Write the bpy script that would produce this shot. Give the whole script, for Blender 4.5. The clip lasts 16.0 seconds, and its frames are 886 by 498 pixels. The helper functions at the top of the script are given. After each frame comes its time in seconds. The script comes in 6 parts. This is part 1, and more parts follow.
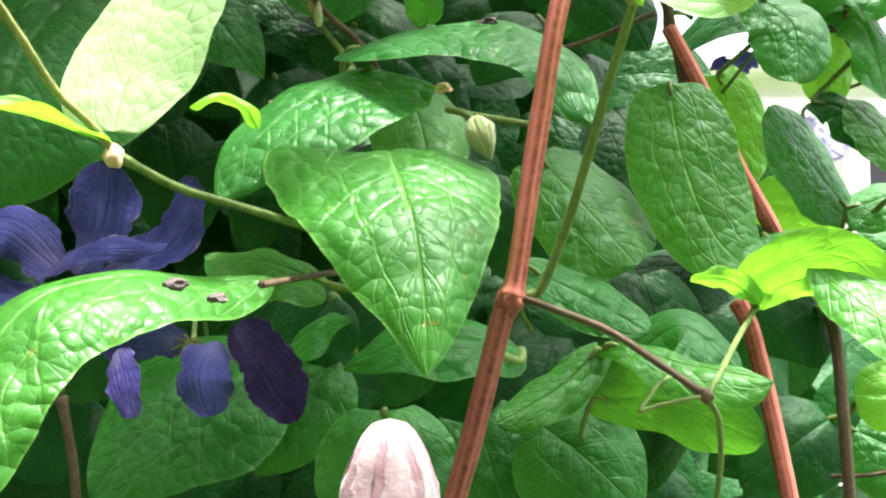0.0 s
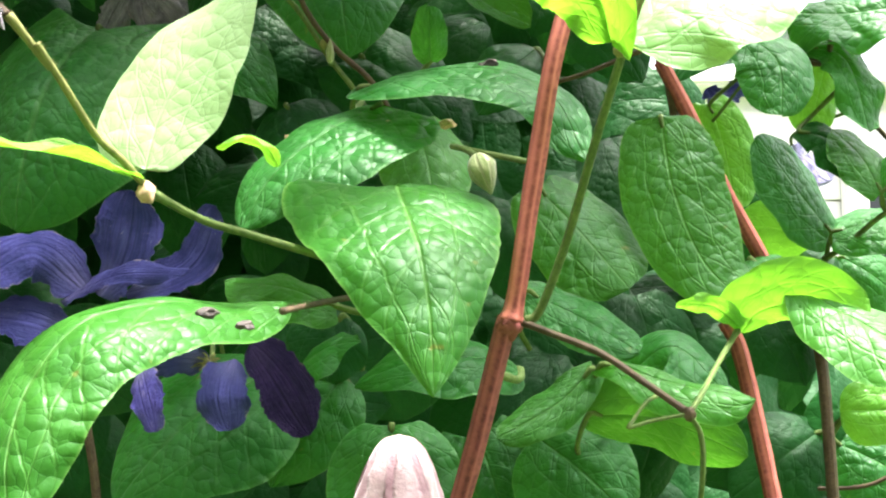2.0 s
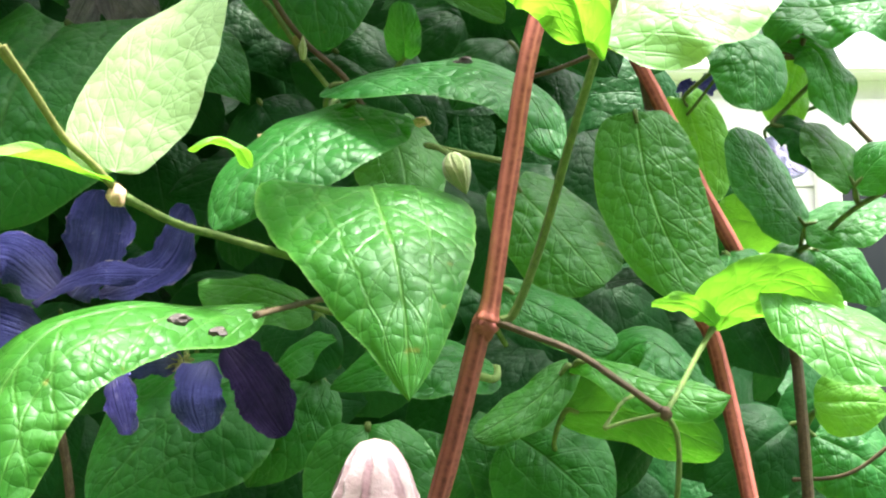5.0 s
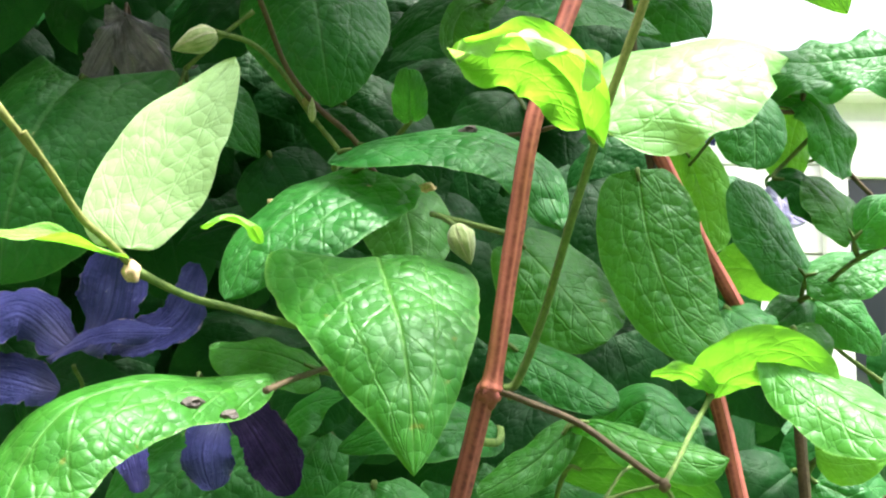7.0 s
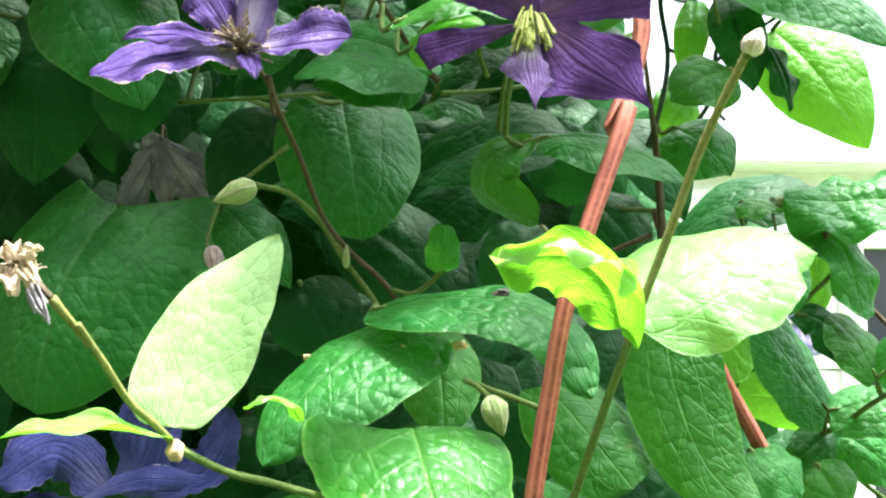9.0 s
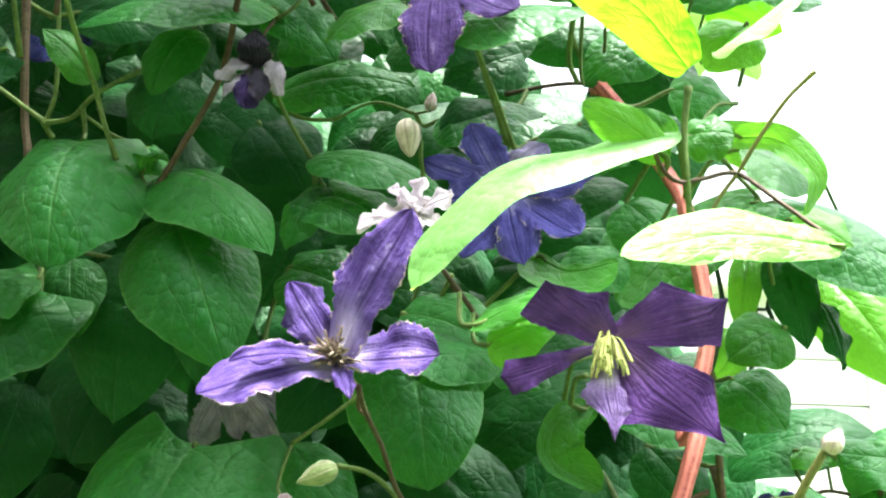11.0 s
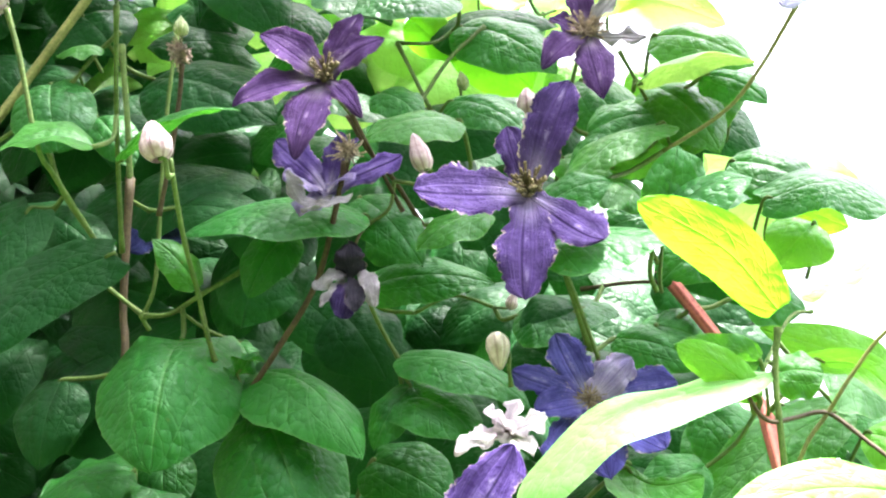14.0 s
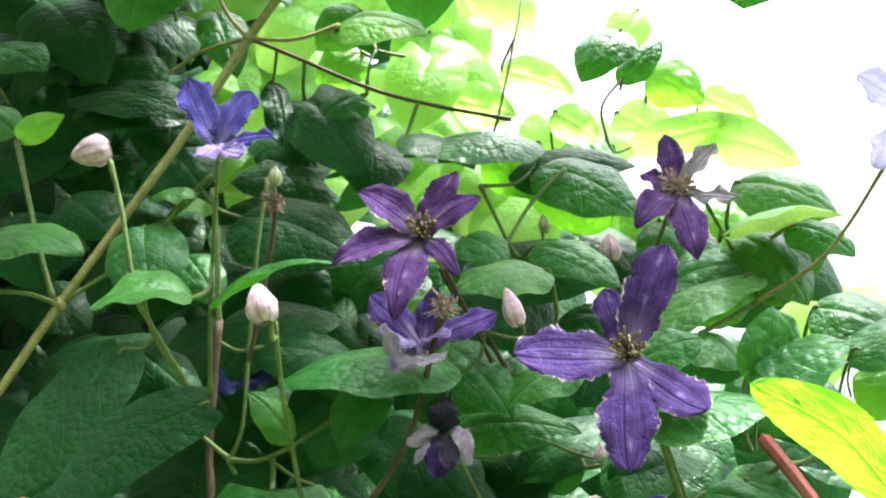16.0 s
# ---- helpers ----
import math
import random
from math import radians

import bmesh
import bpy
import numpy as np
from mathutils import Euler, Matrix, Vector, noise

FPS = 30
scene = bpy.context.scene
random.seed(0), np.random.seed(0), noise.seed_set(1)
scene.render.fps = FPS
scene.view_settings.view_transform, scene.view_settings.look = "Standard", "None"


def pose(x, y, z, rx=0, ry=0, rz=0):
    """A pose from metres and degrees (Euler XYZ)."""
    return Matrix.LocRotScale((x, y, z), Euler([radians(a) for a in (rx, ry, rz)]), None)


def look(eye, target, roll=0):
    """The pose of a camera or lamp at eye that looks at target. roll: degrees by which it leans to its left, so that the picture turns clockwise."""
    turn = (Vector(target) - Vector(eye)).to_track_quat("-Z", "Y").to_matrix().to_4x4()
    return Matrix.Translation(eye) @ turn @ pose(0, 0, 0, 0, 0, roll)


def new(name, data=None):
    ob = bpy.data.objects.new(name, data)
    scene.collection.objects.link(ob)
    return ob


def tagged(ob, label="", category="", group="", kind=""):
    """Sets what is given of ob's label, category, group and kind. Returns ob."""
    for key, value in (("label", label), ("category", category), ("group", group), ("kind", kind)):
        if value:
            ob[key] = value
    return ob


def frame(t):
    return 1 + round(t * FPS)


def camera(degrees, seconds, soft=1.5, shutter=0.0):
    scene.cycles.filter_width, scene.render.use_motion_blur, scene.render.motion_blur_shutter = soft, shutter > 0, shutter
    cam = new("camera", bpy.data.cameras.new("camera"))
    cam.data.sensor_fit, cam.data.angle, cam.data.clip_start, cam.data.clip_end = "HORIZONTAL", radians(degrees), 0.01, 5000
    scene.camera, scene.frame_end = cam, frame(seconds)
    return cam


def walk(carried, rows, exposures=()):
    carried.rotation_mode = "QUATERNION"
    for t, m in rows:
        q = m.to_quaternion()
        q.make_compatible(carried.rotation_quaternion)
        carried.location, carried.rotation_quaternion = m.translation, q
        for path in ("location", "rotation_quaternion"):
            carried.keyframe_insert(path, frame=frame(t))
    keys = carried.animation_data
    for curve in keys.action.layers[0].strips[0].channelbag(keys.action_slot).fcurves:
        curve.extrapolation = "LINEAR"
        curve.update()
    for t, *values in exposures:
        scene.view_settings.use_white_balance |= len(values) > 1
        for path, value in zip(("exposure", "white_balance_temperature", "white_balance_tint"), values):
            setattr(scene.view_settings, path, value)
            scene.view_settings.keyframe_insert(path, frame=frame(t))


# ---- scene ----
cam = camera(46.2, 16.0, 2.2)
METRES, EYE, TILT, LEAN, TURN = 0.30, 1.4, 5.0, 0.0, 0.0
ROWS = [
    (0.0, 0.0, 0.0, 0.0, 0.0, 0.0, -0.0),
    (0.5, 0.0124, -0.0156, 0.0064, -0.47, 0.1, -0.06),
    (1.0, -0.001, -0.0234, 0.001, -0.13, -0.07, -0.01),
    (1.5, 0.0003, -0.0432, 0.013, 0.43, 0.55, -0.16),
    (2.0, -0.0027, -0.0705, 0.0147, 0.08, 0.62, -0.13),
    (2.5, -0.0058, -0.1095, 0.0157, 0.04, 0.91, 0.07),
    (3.0, -0.0254, -0.1249, 0.0202, 0.71, 0.84, -0.13),
    (3.5, -0.0131, -0.0989, 0.0267, -0.92, 0.71, 0.17),
    (4.0, -0.0029, -0.0815, 0.0239, -1.36, 0.46, 0.29),
    (4.2, -0.0063, -0.0745, 0.0181, -1.38, -0.27, 0.26),
    (6.3, 0.0082, -0.0615, 0.0422, -0.92, 0.48, 0.4),
    (6.5, 0.0068, -0.0635, 0.0417, -1.01, 0.28, 0.33),
    (7.0, 0.0001, -0.0911, 0.0744, -0.84, 0.89, 0.13),
    (7.5, -0.007, -0.1084, 0.1106, -1.21, 1.75, -0.2),
    (8.0, -0.0151, -0.1301, 0.1427, -1.18, 2.75, -0.69),
    (8.5, -0.0166, -0.12, 0.1553, -1.14, 2.71, -0.73),
    (9.0, -0.0218, -0.1205, 0.1853, -0.16, 3.88, -0.78),
    (9.5, -0.0371, -0.1371, 0.2358, 0.29, 5.89, -1.14),
    (10.0, -0.0513, -0.1543, 0.292, 0.12, 7.31, -1.44),
    (10.2, -0.0585, -0.1681, 0.3199, 0.24, 8.06, -1.61),
    (12.3, -0.134, -0.2525, 0.4525, 2.22, 11.1, -2.3),
    (12.5, -0.1391, -0.261, 0.4567, 2.26, 12.09, -2.49),
    (13.0, -0.1429, -0.2793, 0.4819, 2.17, 13.3, -2.72),
    (13.5, -0.1563, -0.2817, 0.4958, 2.29, 14.35, -3.08),
    (14.0, -0.1679, -0.3021, 0.5247, 2.78, 15.34, -2.97),
    (14.5, -0.2036, -0.309, 0.5512, 3.56, 16.45, -3.28),
    (15.0, -0.2201, -0.3281, 0.5817, 3.87, 17.8, -3.69),
    (15.5, -0.2368, -0.3446, 0.5999, 4.22, 19.23, -3.93),
    (16.0, -0.2657, -0.3555, 0.6251, 4.29, 19.69, -4.1),
]
walk(cam, [(t, pose(0, 0, EYE, TILT, LEAN, TURN) @ pose(METRES * x, METRES * y, METRES * z, 90 + pitch, roll, yaw)) for t, x, y, z, yaw, pitch, roll in ROWS],
     [(0.0, 2.88, 6450, 20), (4.0, 2.8, 6430, 18), (7.5, 2.68, 6400, 12), (9.5, 3.0, 6250, 9), (12.5, 3.42, 6230, 16), (14.0, 3.6, 6200, 19), (15.0, 3.5, 6150, 22), (16.0, 3.12, 6100, 24)])

# world and sun: high hazy sun over the plant, bright sky
TO_SUN = Vector((0.20, -0.07, 0.97)).normalized()
world = bpy.data.worlds.new("world")
scene.world = world
world.use_nodes = True
wn = world.node_tree.nodes
sky = wn.new("ShaderNodeTexSky")
sky.sky_type, sky.sun_disc = "NISHITA", False
sky.sun_elevation = math.asin(TO_SUN.z)
sky.sun_rotation = math.atan2(TO_SUN.x, TO_SUN.y)
sky.air_density, sky.dust_density, sky.ozone_density = 0.7, 10.0, 0.6
wn["Background"].inputs["Strength"].default_value = 0.13
haze = wn.new("ShaderNodeHueSaturation")
haze.inputs["Saturation"].default_value, haze.inputs["Value"].default_value = 0.3, 1.05
world.node_tree.links.new(sky.outputs[0], haze.inputs["Color"])
world.node_tree.links.new(haze.outputs[0], wn["Background"].inputs["Color"])
sun_data = bpy.data.lights.new("sun", "SUN")
sun_data.energy, sun_data.angle, sun_data.color = 3.2, radians(6.0), (1.0, 0.95, 0.86)
sun = new("sun", sun_data)
sun.matrix_world = look((3, 3, 6), Vector((3, 3, 6)) - TO_SUN)


# ---- materials ----
class Tree:
    """A small helper to write node trees in few lines."""

    def __init__(self, name):
        self.mat = bpy.data.materials.new(name)
        self.mat.use_nodes = True
        self.nt = self.mat.node_tree
        self.nt.nodes.clear()

    def node(self, kind, _in=(), **props):
        n = self.nt.nodes.new("ShaderNode" + kind)
        for k, v in props.items():
            setattr(n, k, v)
        for k, v in (_in.items() if isinstance(_in, dict) else enumerate(_in)):
            if v is None:
                continue
            if isinstance(v, bpy.types.NodeSocket):
                self.nt.links.new(v, n.inputs[k])
            else:
                n.inputs[k].default_value = v
        return n

    def math(self, op, a, b=0.5, clamp=False):
        return self.node("Math", (a, b), operation=op, use_clamp=clamp).outputs[0]

    def ramp(self, v, lo, hi, a=0.0, b=1.0):
        return self.node("MapRange", {"Value": v, "From Min": lo, "From Max": hi, "To Min": a, "To Max": b}, interpolation_type="SMOOTHSTEP").outputs[0]

    def mix(self, f, a, b, kind="MIX"):
        n = self.node("Mix", data_type="RGBA", blend_type=kind)
        for i, v in ((0, f), (6, a), (7, b)):
            if isinstance(v, bpy.types.NodeSocket):
                self.nt.links.new(v, n.inputs[i])
            else:
                n.inputs[i].default_value = v if i == 0 else (*v[:3], 1)
        return n.outputs[2]

    def uv(self, name):
        return self.node("UVMap", uv_map=name).outputs[0]

    def noise(self, vec, scale, detail=3.0, rough=0.55):
        return self.node("TexNoise", {"Vector": vec, "Scale": scale, "Detail": detail, "Roughness": rough}).outputs[0]

    def out(self, shader):
        self.node("OutputMaterial", (shader,))
        return self.mat


def leaf_material(name, dark, light, vein, glow, through_light, rough, spots=0.0, relief=0.0007, gloss=0.34):
    """dark and light blade colours, vein colour, colour and share of light that passes through."""
    T = Tree(name)
    sep = T.node("SeparateXYZ", (T.uv("norm"),))
    flat = T.uv("flat")
    v = T.math("ABSOLUTE", T.math("SUBTRACT", T.math("MULTIPLY", sep.outputs[0], 2.0), 1.0))
    wob = T.noise(flat, 90.0, 2.0)
    mid = T.ramp(T.math("ADD", v, T.math("MULTIPLY", T.math("SUBTRACT", wob, 0.5), 0.03)), 0.0, 0.04, 1.0, 0.0)
    v = T.math("ADD", v, T.math("MULTIPLY", T.math("SUBTRACT", wob, 0.5), 0.2))
    side = T.ramp(T.math("ABSOLUTE", T.math("SUBTRACT", v, 0.44)), 0.0, 0.032, 0.5, 0.0)
    phase = T.math("ADD", T.math("SUBTRACT", T.math("MULTIPLY", sep.outputs[1], 6.5), T.math("MULTIPLY", v, 2.2)), T.math("MULTIPLY", wob, 0.7))
    branch = T.ramp(T.math("ABSOLUTE", T.math("SUBTRACT", T.math("FRACT", phase, 0.0), 0.5)), 0.0, 0.09, 0.42, 0.0)
    branch = T.math("MULTIPLY", branch, T.ramp(v, 0.75, 1.0, 1.0, 0.2))
    veins = T.math("MAXIMUM", T.math("MAXIMUM", mid, side), branch)
    warp = T.node("VectorMath", (flat, T.node("VectorMath", (T.node("TexNoise", {"Vector": flat, "Scale": 140.0, "Detail": 3.0}).outputs[1], (0.0022, 0.0022, 0.0)), operation="MULTIPLY").outputs[0]), operation="ADD").outputs[0]
    cell = T.node("TexVoronoi", {"Vector": warp, "Scale": 250.0, "Randomness": 0.95}, feature="DISTANCE_TO_EDGE").outputs[0]
    fine = T.node("TexVoronoi", {"Vector": warp, "Scale": 520.0}, feature="DISTANCE_TO_EDGE").outputs[0]
    round_cell = T.node("TexVoronoi", {"Vector": warp, "Scale": 250.0, "Randomness": 0.95, "Smoothness": 0.35}, feature="SMOOTH_F1").outputs[0]
    panel = T.node("TexVoronoi", {"Vector": warp, "Scale": 95.0, "Randomness": 0.9, "Smoothness": 0.3}, feature="SMOOTH_F1").outputs[0]
    panel = T.math("SUBTRACT", 1.0, T.math("MULTIPLY", T.math("MULTIPLY", panel, panel), 1.9))
    net = T.ramp(cell, 0.0, 0.06, 1.0, 0.0)
    tone = T.math("ADD", T.math("MULTIPLY", T.noise(flat, 38.0, 5.0, 0.65), 0.8), T.math("MULTIPLY", T.node("ObjectInfo").outputs["Random"], 0.45))
    col = T.mix(T.ramp(tone, 0.32, 0.92), dark, light)
    col = T.mix(T.math("MULTIPLY", veins, 0.42), col, vein)
    col = T.mix(T.math("MULTIPLY", net, 0.22), col, tuple(c * 0.7 for c in dark))
    col = T.mix(T.math("MULTIPLY", T.ramp(T.noise(flat, 900.0, 2.0), 0.45, 0.75), 0.06), col, vein)
    col = T.mix(T.ramp(T.math("ABSOLUTE", T.math("SUBTRACT", T.math("MULTIPLY", sep.outputs[0], 2.0), 1.0)), 0.955, 1.0, 0.0, 0.6), col, vein)
    if spots:
        col = T.mix(T.ramp(T.noise(flat, 160.0, 2.0), 0.70, 0.76, 0.0, spots), col, (0.22, 0.12, 0.03))
    signed = T.math("ADD", T.math("SUBTRACT", T.math("MULTIPLY", sep.outputs[0], 2.0), 1.0), T.math("MULTIPLY", T.math("SUBTRACT", T.noise(flat, 75.0, 2.0), 0.5), 0.30))
    strips = T.math("ABSOLUTE", T.math("SINE", T.math("MULTIPLY", signed, math.pi * 1.7)))
    rungs = T.math("ADD", T.math("MULTIPLY", sep.outputs[1], 7.5), T.math("ADD", T.math("MULTIPLY", T.math("ABSOLUTE", signed), -2.6), T.math("MULTIPLY", T.noise(flat, 85.0, 2.0), 2.4)))
    rungs = T.math("ABSOLUTE", T.math("SINE", T.math("MULTIPLY", rungs, math.pi)))
    puff = T.math("MULTIPLY", T.math("POWER", strips, 0.55), T.math("ADD", T.math("MULTIPLY", T.math("POWER", rungs, 0.5), 0.6), 0.4))
    dome = T.math("SUBTRACT", 1.0, T.math("MULTIPLY", T.math("MULTIPLY", round_cell, round_cell), 1.9))
    dome = T.math("ADD", T.math("MULTIPLY", puff, 0.30), T.math("MULTIPLY", dome, T.ramp(T.noise(flat, 60.0, 2.0), 0.35, 0.65, 0.30, 0.70)))
    dome = T.math("ADD", dome, T.math("MULTIPLY", panel, 0.75))
    height = T.math("ADD", dome, T.math("MULTIPLY", T.ramp(fine, 0.0, 0.5), 0.05))
    height = T.math("ADD", height, T.math("MULTIPLY", T.noise(flat, 1100.0, 2.0), 0.012))
    height = T.math("SUBTRACT", height, T.math("ADD", T.math("MULTIPLY", veins, 0.42), T.math("MULTIPLY", net, 0.07)))
    bump = T.node("Bump", {"Strength": 1.0, "Distance": relief, "Height": height}).outputs[0]
    rgh = T.ramp(T.noise(flat, 200.0, 3.0), 0.3, 0.7, rough - 0.04, rough + 0.08)
    bs = T.node("BsdfPrincipled", {"Base Color": col, "Roughness": rgh, "Specular IOR Level": gloss, "Specular Tint": (0.66, 1.0, 0.72, 1), "Normal": bump}).outputs[0]
    tr = T.node("BsdfTranslucent", {"Color": T.mix(T.math("MULTIPLY", T.math("MAXIMUM", veins, net), 0.14), glow, dark), "Normal": bump}).outputs[0]
    return T.out(T.node("MixShader", (through_light, bs, tr)).outputs[0])


LEAF = {
    # deep: darker copy for inner and back leaves, their shade put into the colour
    "deep": leaf_material("leaf_shaded", (0.003, 0.034, 0.007), (0.009, 0.064, 0.013), (0.025, 0.09, 0.025), (0.03, 0.19, 0.018), 0.24, 0.42, 0.0, 0.0006, 0.12),
    "mid": leaf_material("leaf_mid", (0.006, 0.078, 0.011), (0.019, 0.132, 0.019), (0.09, 0.24, 0.06), (0.07, 0.33, 0.02), 0.32, 0.41, 0.25, 0.0009, 0.28),
    "lush": leaf_material("leaf_lush", (0.010, 0.074, 0.007), (0.024, 0.118, 0.011), (0.12, 0.27, 0.06), (0.12, 0.45, 0.02), 0.30, 0.41, 0.35, 0.0007, 0.26),
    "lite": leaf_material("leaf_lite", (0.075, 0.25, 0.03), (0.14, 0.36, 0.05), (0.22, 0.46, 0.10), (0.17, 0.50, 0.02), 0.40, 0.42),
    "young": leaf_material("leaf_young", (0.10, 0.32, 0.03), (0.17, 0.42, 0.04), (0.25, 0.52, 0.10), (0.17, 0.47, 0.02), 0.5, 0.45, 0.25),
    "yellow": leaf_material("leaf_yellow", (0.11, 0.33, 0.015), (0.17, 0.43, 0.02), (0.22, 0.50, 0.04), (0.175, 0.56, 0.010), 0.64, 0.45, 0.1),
    # sunlit: paler copy for the top leaves, with flare washed into the colour
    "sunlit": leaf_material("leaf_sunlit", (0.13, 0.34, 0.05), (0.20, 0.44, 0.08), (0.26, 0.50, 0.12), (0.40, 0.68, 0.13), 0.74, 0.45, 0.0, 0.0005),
    # fresh and pale: light young leaves, part of their sunshine put into the colour
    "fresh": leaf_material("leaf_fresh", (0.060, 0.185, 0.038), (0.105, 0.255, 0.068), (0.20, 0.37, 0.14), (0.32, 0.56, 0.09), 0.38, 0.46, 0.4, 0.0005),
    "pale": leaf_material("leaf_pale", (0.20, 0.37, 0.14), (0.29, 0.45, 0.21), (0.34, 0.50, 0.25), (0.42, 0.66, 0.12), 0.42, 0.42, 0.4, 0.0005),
}


def petal_material(name, body, edge, base, through_light=0.25, fray=0.6):
    T = Tree(name)
    sep = T.node("SeparateXYZ", (T.uv("norm"),))
    flat = T.uv("flat")
    v = T.math("ABSOLUTE", T.math("SUBTRACT", T.math("MULTIPLY", sep.outputs[0], 2.0), 1.0))
    streak_v = T.node("VectorMath", (T.uv("norm"), (16.0, 1.6, 1.0)), operation="MULTIPLY").outputs[0]
    streak = T.noise(streak_v, 1.6, 4.0)
    blotch = T.noise(flat, 110.0, 4.0)
    col = T.mix(T.ramp(T.math("ADD", T.math("MULTIPLY", streak, 0.55), T.math("MULTIPLY", blotch, 0.65)), 0.45, 0.78), body, edge)
    rib = T.ramp(T.math("ABSOLUTE", T.math("SUBTRACT", v, 0.22)), 0.0, 0.09, 1.0, 0.0)
    col = T.mix(T.math("MULTIPLY", rib, 0.18), col, edge)
    dark_vein = T.ramp(T.math("SINE", T.math("MULTIPLY", T.math("ADD", v, T.math("MULTIPLY", blotch, 0.12)), 34.0)), 0.55, 1.0)
    col = T.mix(T.math("MULTIPLY", dark_vein, 0.35), col, tuple(c * 0.55 for c in body))
    fleck = T.ramp(T.noise(flat, 900.0, 2.0, 0.6), 0.66, 0.72)
    col = T.mix(T.math("MULTIPLY", fleck, T.ramp(blotch, 0.45, 0.62, 0.0, 0.55 * fray)), col, (0.55, 0.50, 0.52))
    col = T.mix(T.math("MULTIPLY", T.ramp(sep.outputs[1], 0.02, 0.46, 1.0, 0.0), T.ramp(T.math("ADD", v, T.math("MULTIPLY", streak, 0.5)), 0.2, 1.1, 0.95, 0.15)), col, base)
    col = T.mix(T.math("MULTIPLY", T.ramp(T.math("ADD", v, T.math("MULTIPLY", T.noise(flat, 330.0, 4.0, 0.7), 0.6)), 1.30 - 0.06 * fray, 1.38 - 0.06 * fray), T.ramp(blotch, 0.40, 0.62, 0.1 * fray, fray)), col, (0.46, 0.40, 0.31))
    col = T.mix(T.math("MULTIPLY", T.math("MULTIPLY", T.ramp(v, 0.0, 0.16, 1.0, 0.0), T.ramp(blotch, 0.5, 0.68)), 0.4 * fray), col, base)
    height = T.math("ADD", T.math("MULTIPLY", streak, 1.0), T.math("MULTIPLY", T.noise(flat, 280.0, 5.0, 0.6), 1.6))
    height = T.math("SUBTRACT", height, T.math("MULTIPLY", rib, 0.5))
    bump = T.node("Bump", {"Strength": 0.9, "Distance": 0.0008, "Height": height}).outputs[0]
    bs = T.node("BsdfPrincipled", {"Base Color": col, "Roughness": 0.8, "Specular IOR Level": 0.12, "Normal": bump}).outputs[0]
    tr = T.node("BsdfTranslucent", {"Color": col, "Normal": bump}).outputs[0]
    return T.out(T.node("MixShader", (through_light, bs, tr)).outputs[0])


PETAL = {
    "blue": petal_material("petal_blue", (0.048, 0.044, 0.21), (0.10, 0.092, 0.33), (0.40, 0.38, 0.62), 0.25, 0.95),
    # navy: darker copy of blue for shadowed flowers, shade put into the colour
    "navy": petal_material("petal_shaded_blue", (0.022, 0.028, 0.105), (0.05, 0.056, 0.19), (0.12, 0.12, 0.26), 0.2, 0.5),
    "violet": petal_material("petal_violet", (0.048, 0.026, 0.135), (0.115, 0.078, 0.25), (0.5, 0.46, 0.62), 0.25, 0.95),
    "purple": petal_material("petal_purple", (0.026, 0.014, 0.068), (0.062, 0.036, 0.14), (0.30, 0.26, 0.42), 0.18, 0.95),
    "plum": petal_material("petal_plum", (0.046, 0.018, 0.105), (0.095, 0.04, 0.185), (0.14, 0.08, 0.18), 0.18, 0.2),
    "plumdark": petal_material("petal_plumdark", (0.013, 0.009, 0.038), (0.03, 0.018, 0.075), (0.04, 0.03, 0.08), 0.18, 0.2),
    "plumlight": petal_material("petal_plumlight", (0.034, 0.014, 0.064), (0.080, 0.040, 0.135), (0.34, 0.29, 0.38), 0.18, 0.95),
    "plumpale": petal_material("petal_plumpale", (0.085, 0.05, 0.16), (0.16, 0.115, 0.26), (0.5, 0.48, 0.46)),
    "faded": petal_material("petal_faded", (0.21, 0.17, 0.38), (0.36, 0.31, 0.52), (0.6, 0.56, 0.64)),
    # lilac: petals lightened to look blown out, glare put into the colour
    "lilac": petal_material("petal_lilac", (0.42, 0.40, 0.66), (0.58, 0.56, 0.78), (0.7, 0.66, 0.8), 0.4),
    "papery": petal_material("petal_papery", (0.62, 0.56, 0.62), (0.8, 0.74, 0.76), (0.75, 0.7, 0.6), 0.35),
    "grey": petal_material("petal_grey", (0.16, 0.155, 0.175), (0.34, 0.33, 0.35), (0.24, 0.23, 0.25)),
    "greydark": petal_material("petal_greydark", (0.010, 0.010, 0.016), (0.03, 0.028, 0.042), (0.03, 0.03, 0.04)),
    "straw": petal_material("petal_straw", (0.32, 0.25, 0.16), (0.6, 0.52, 0.38), (0.4, 0.3, 0.18)),
}


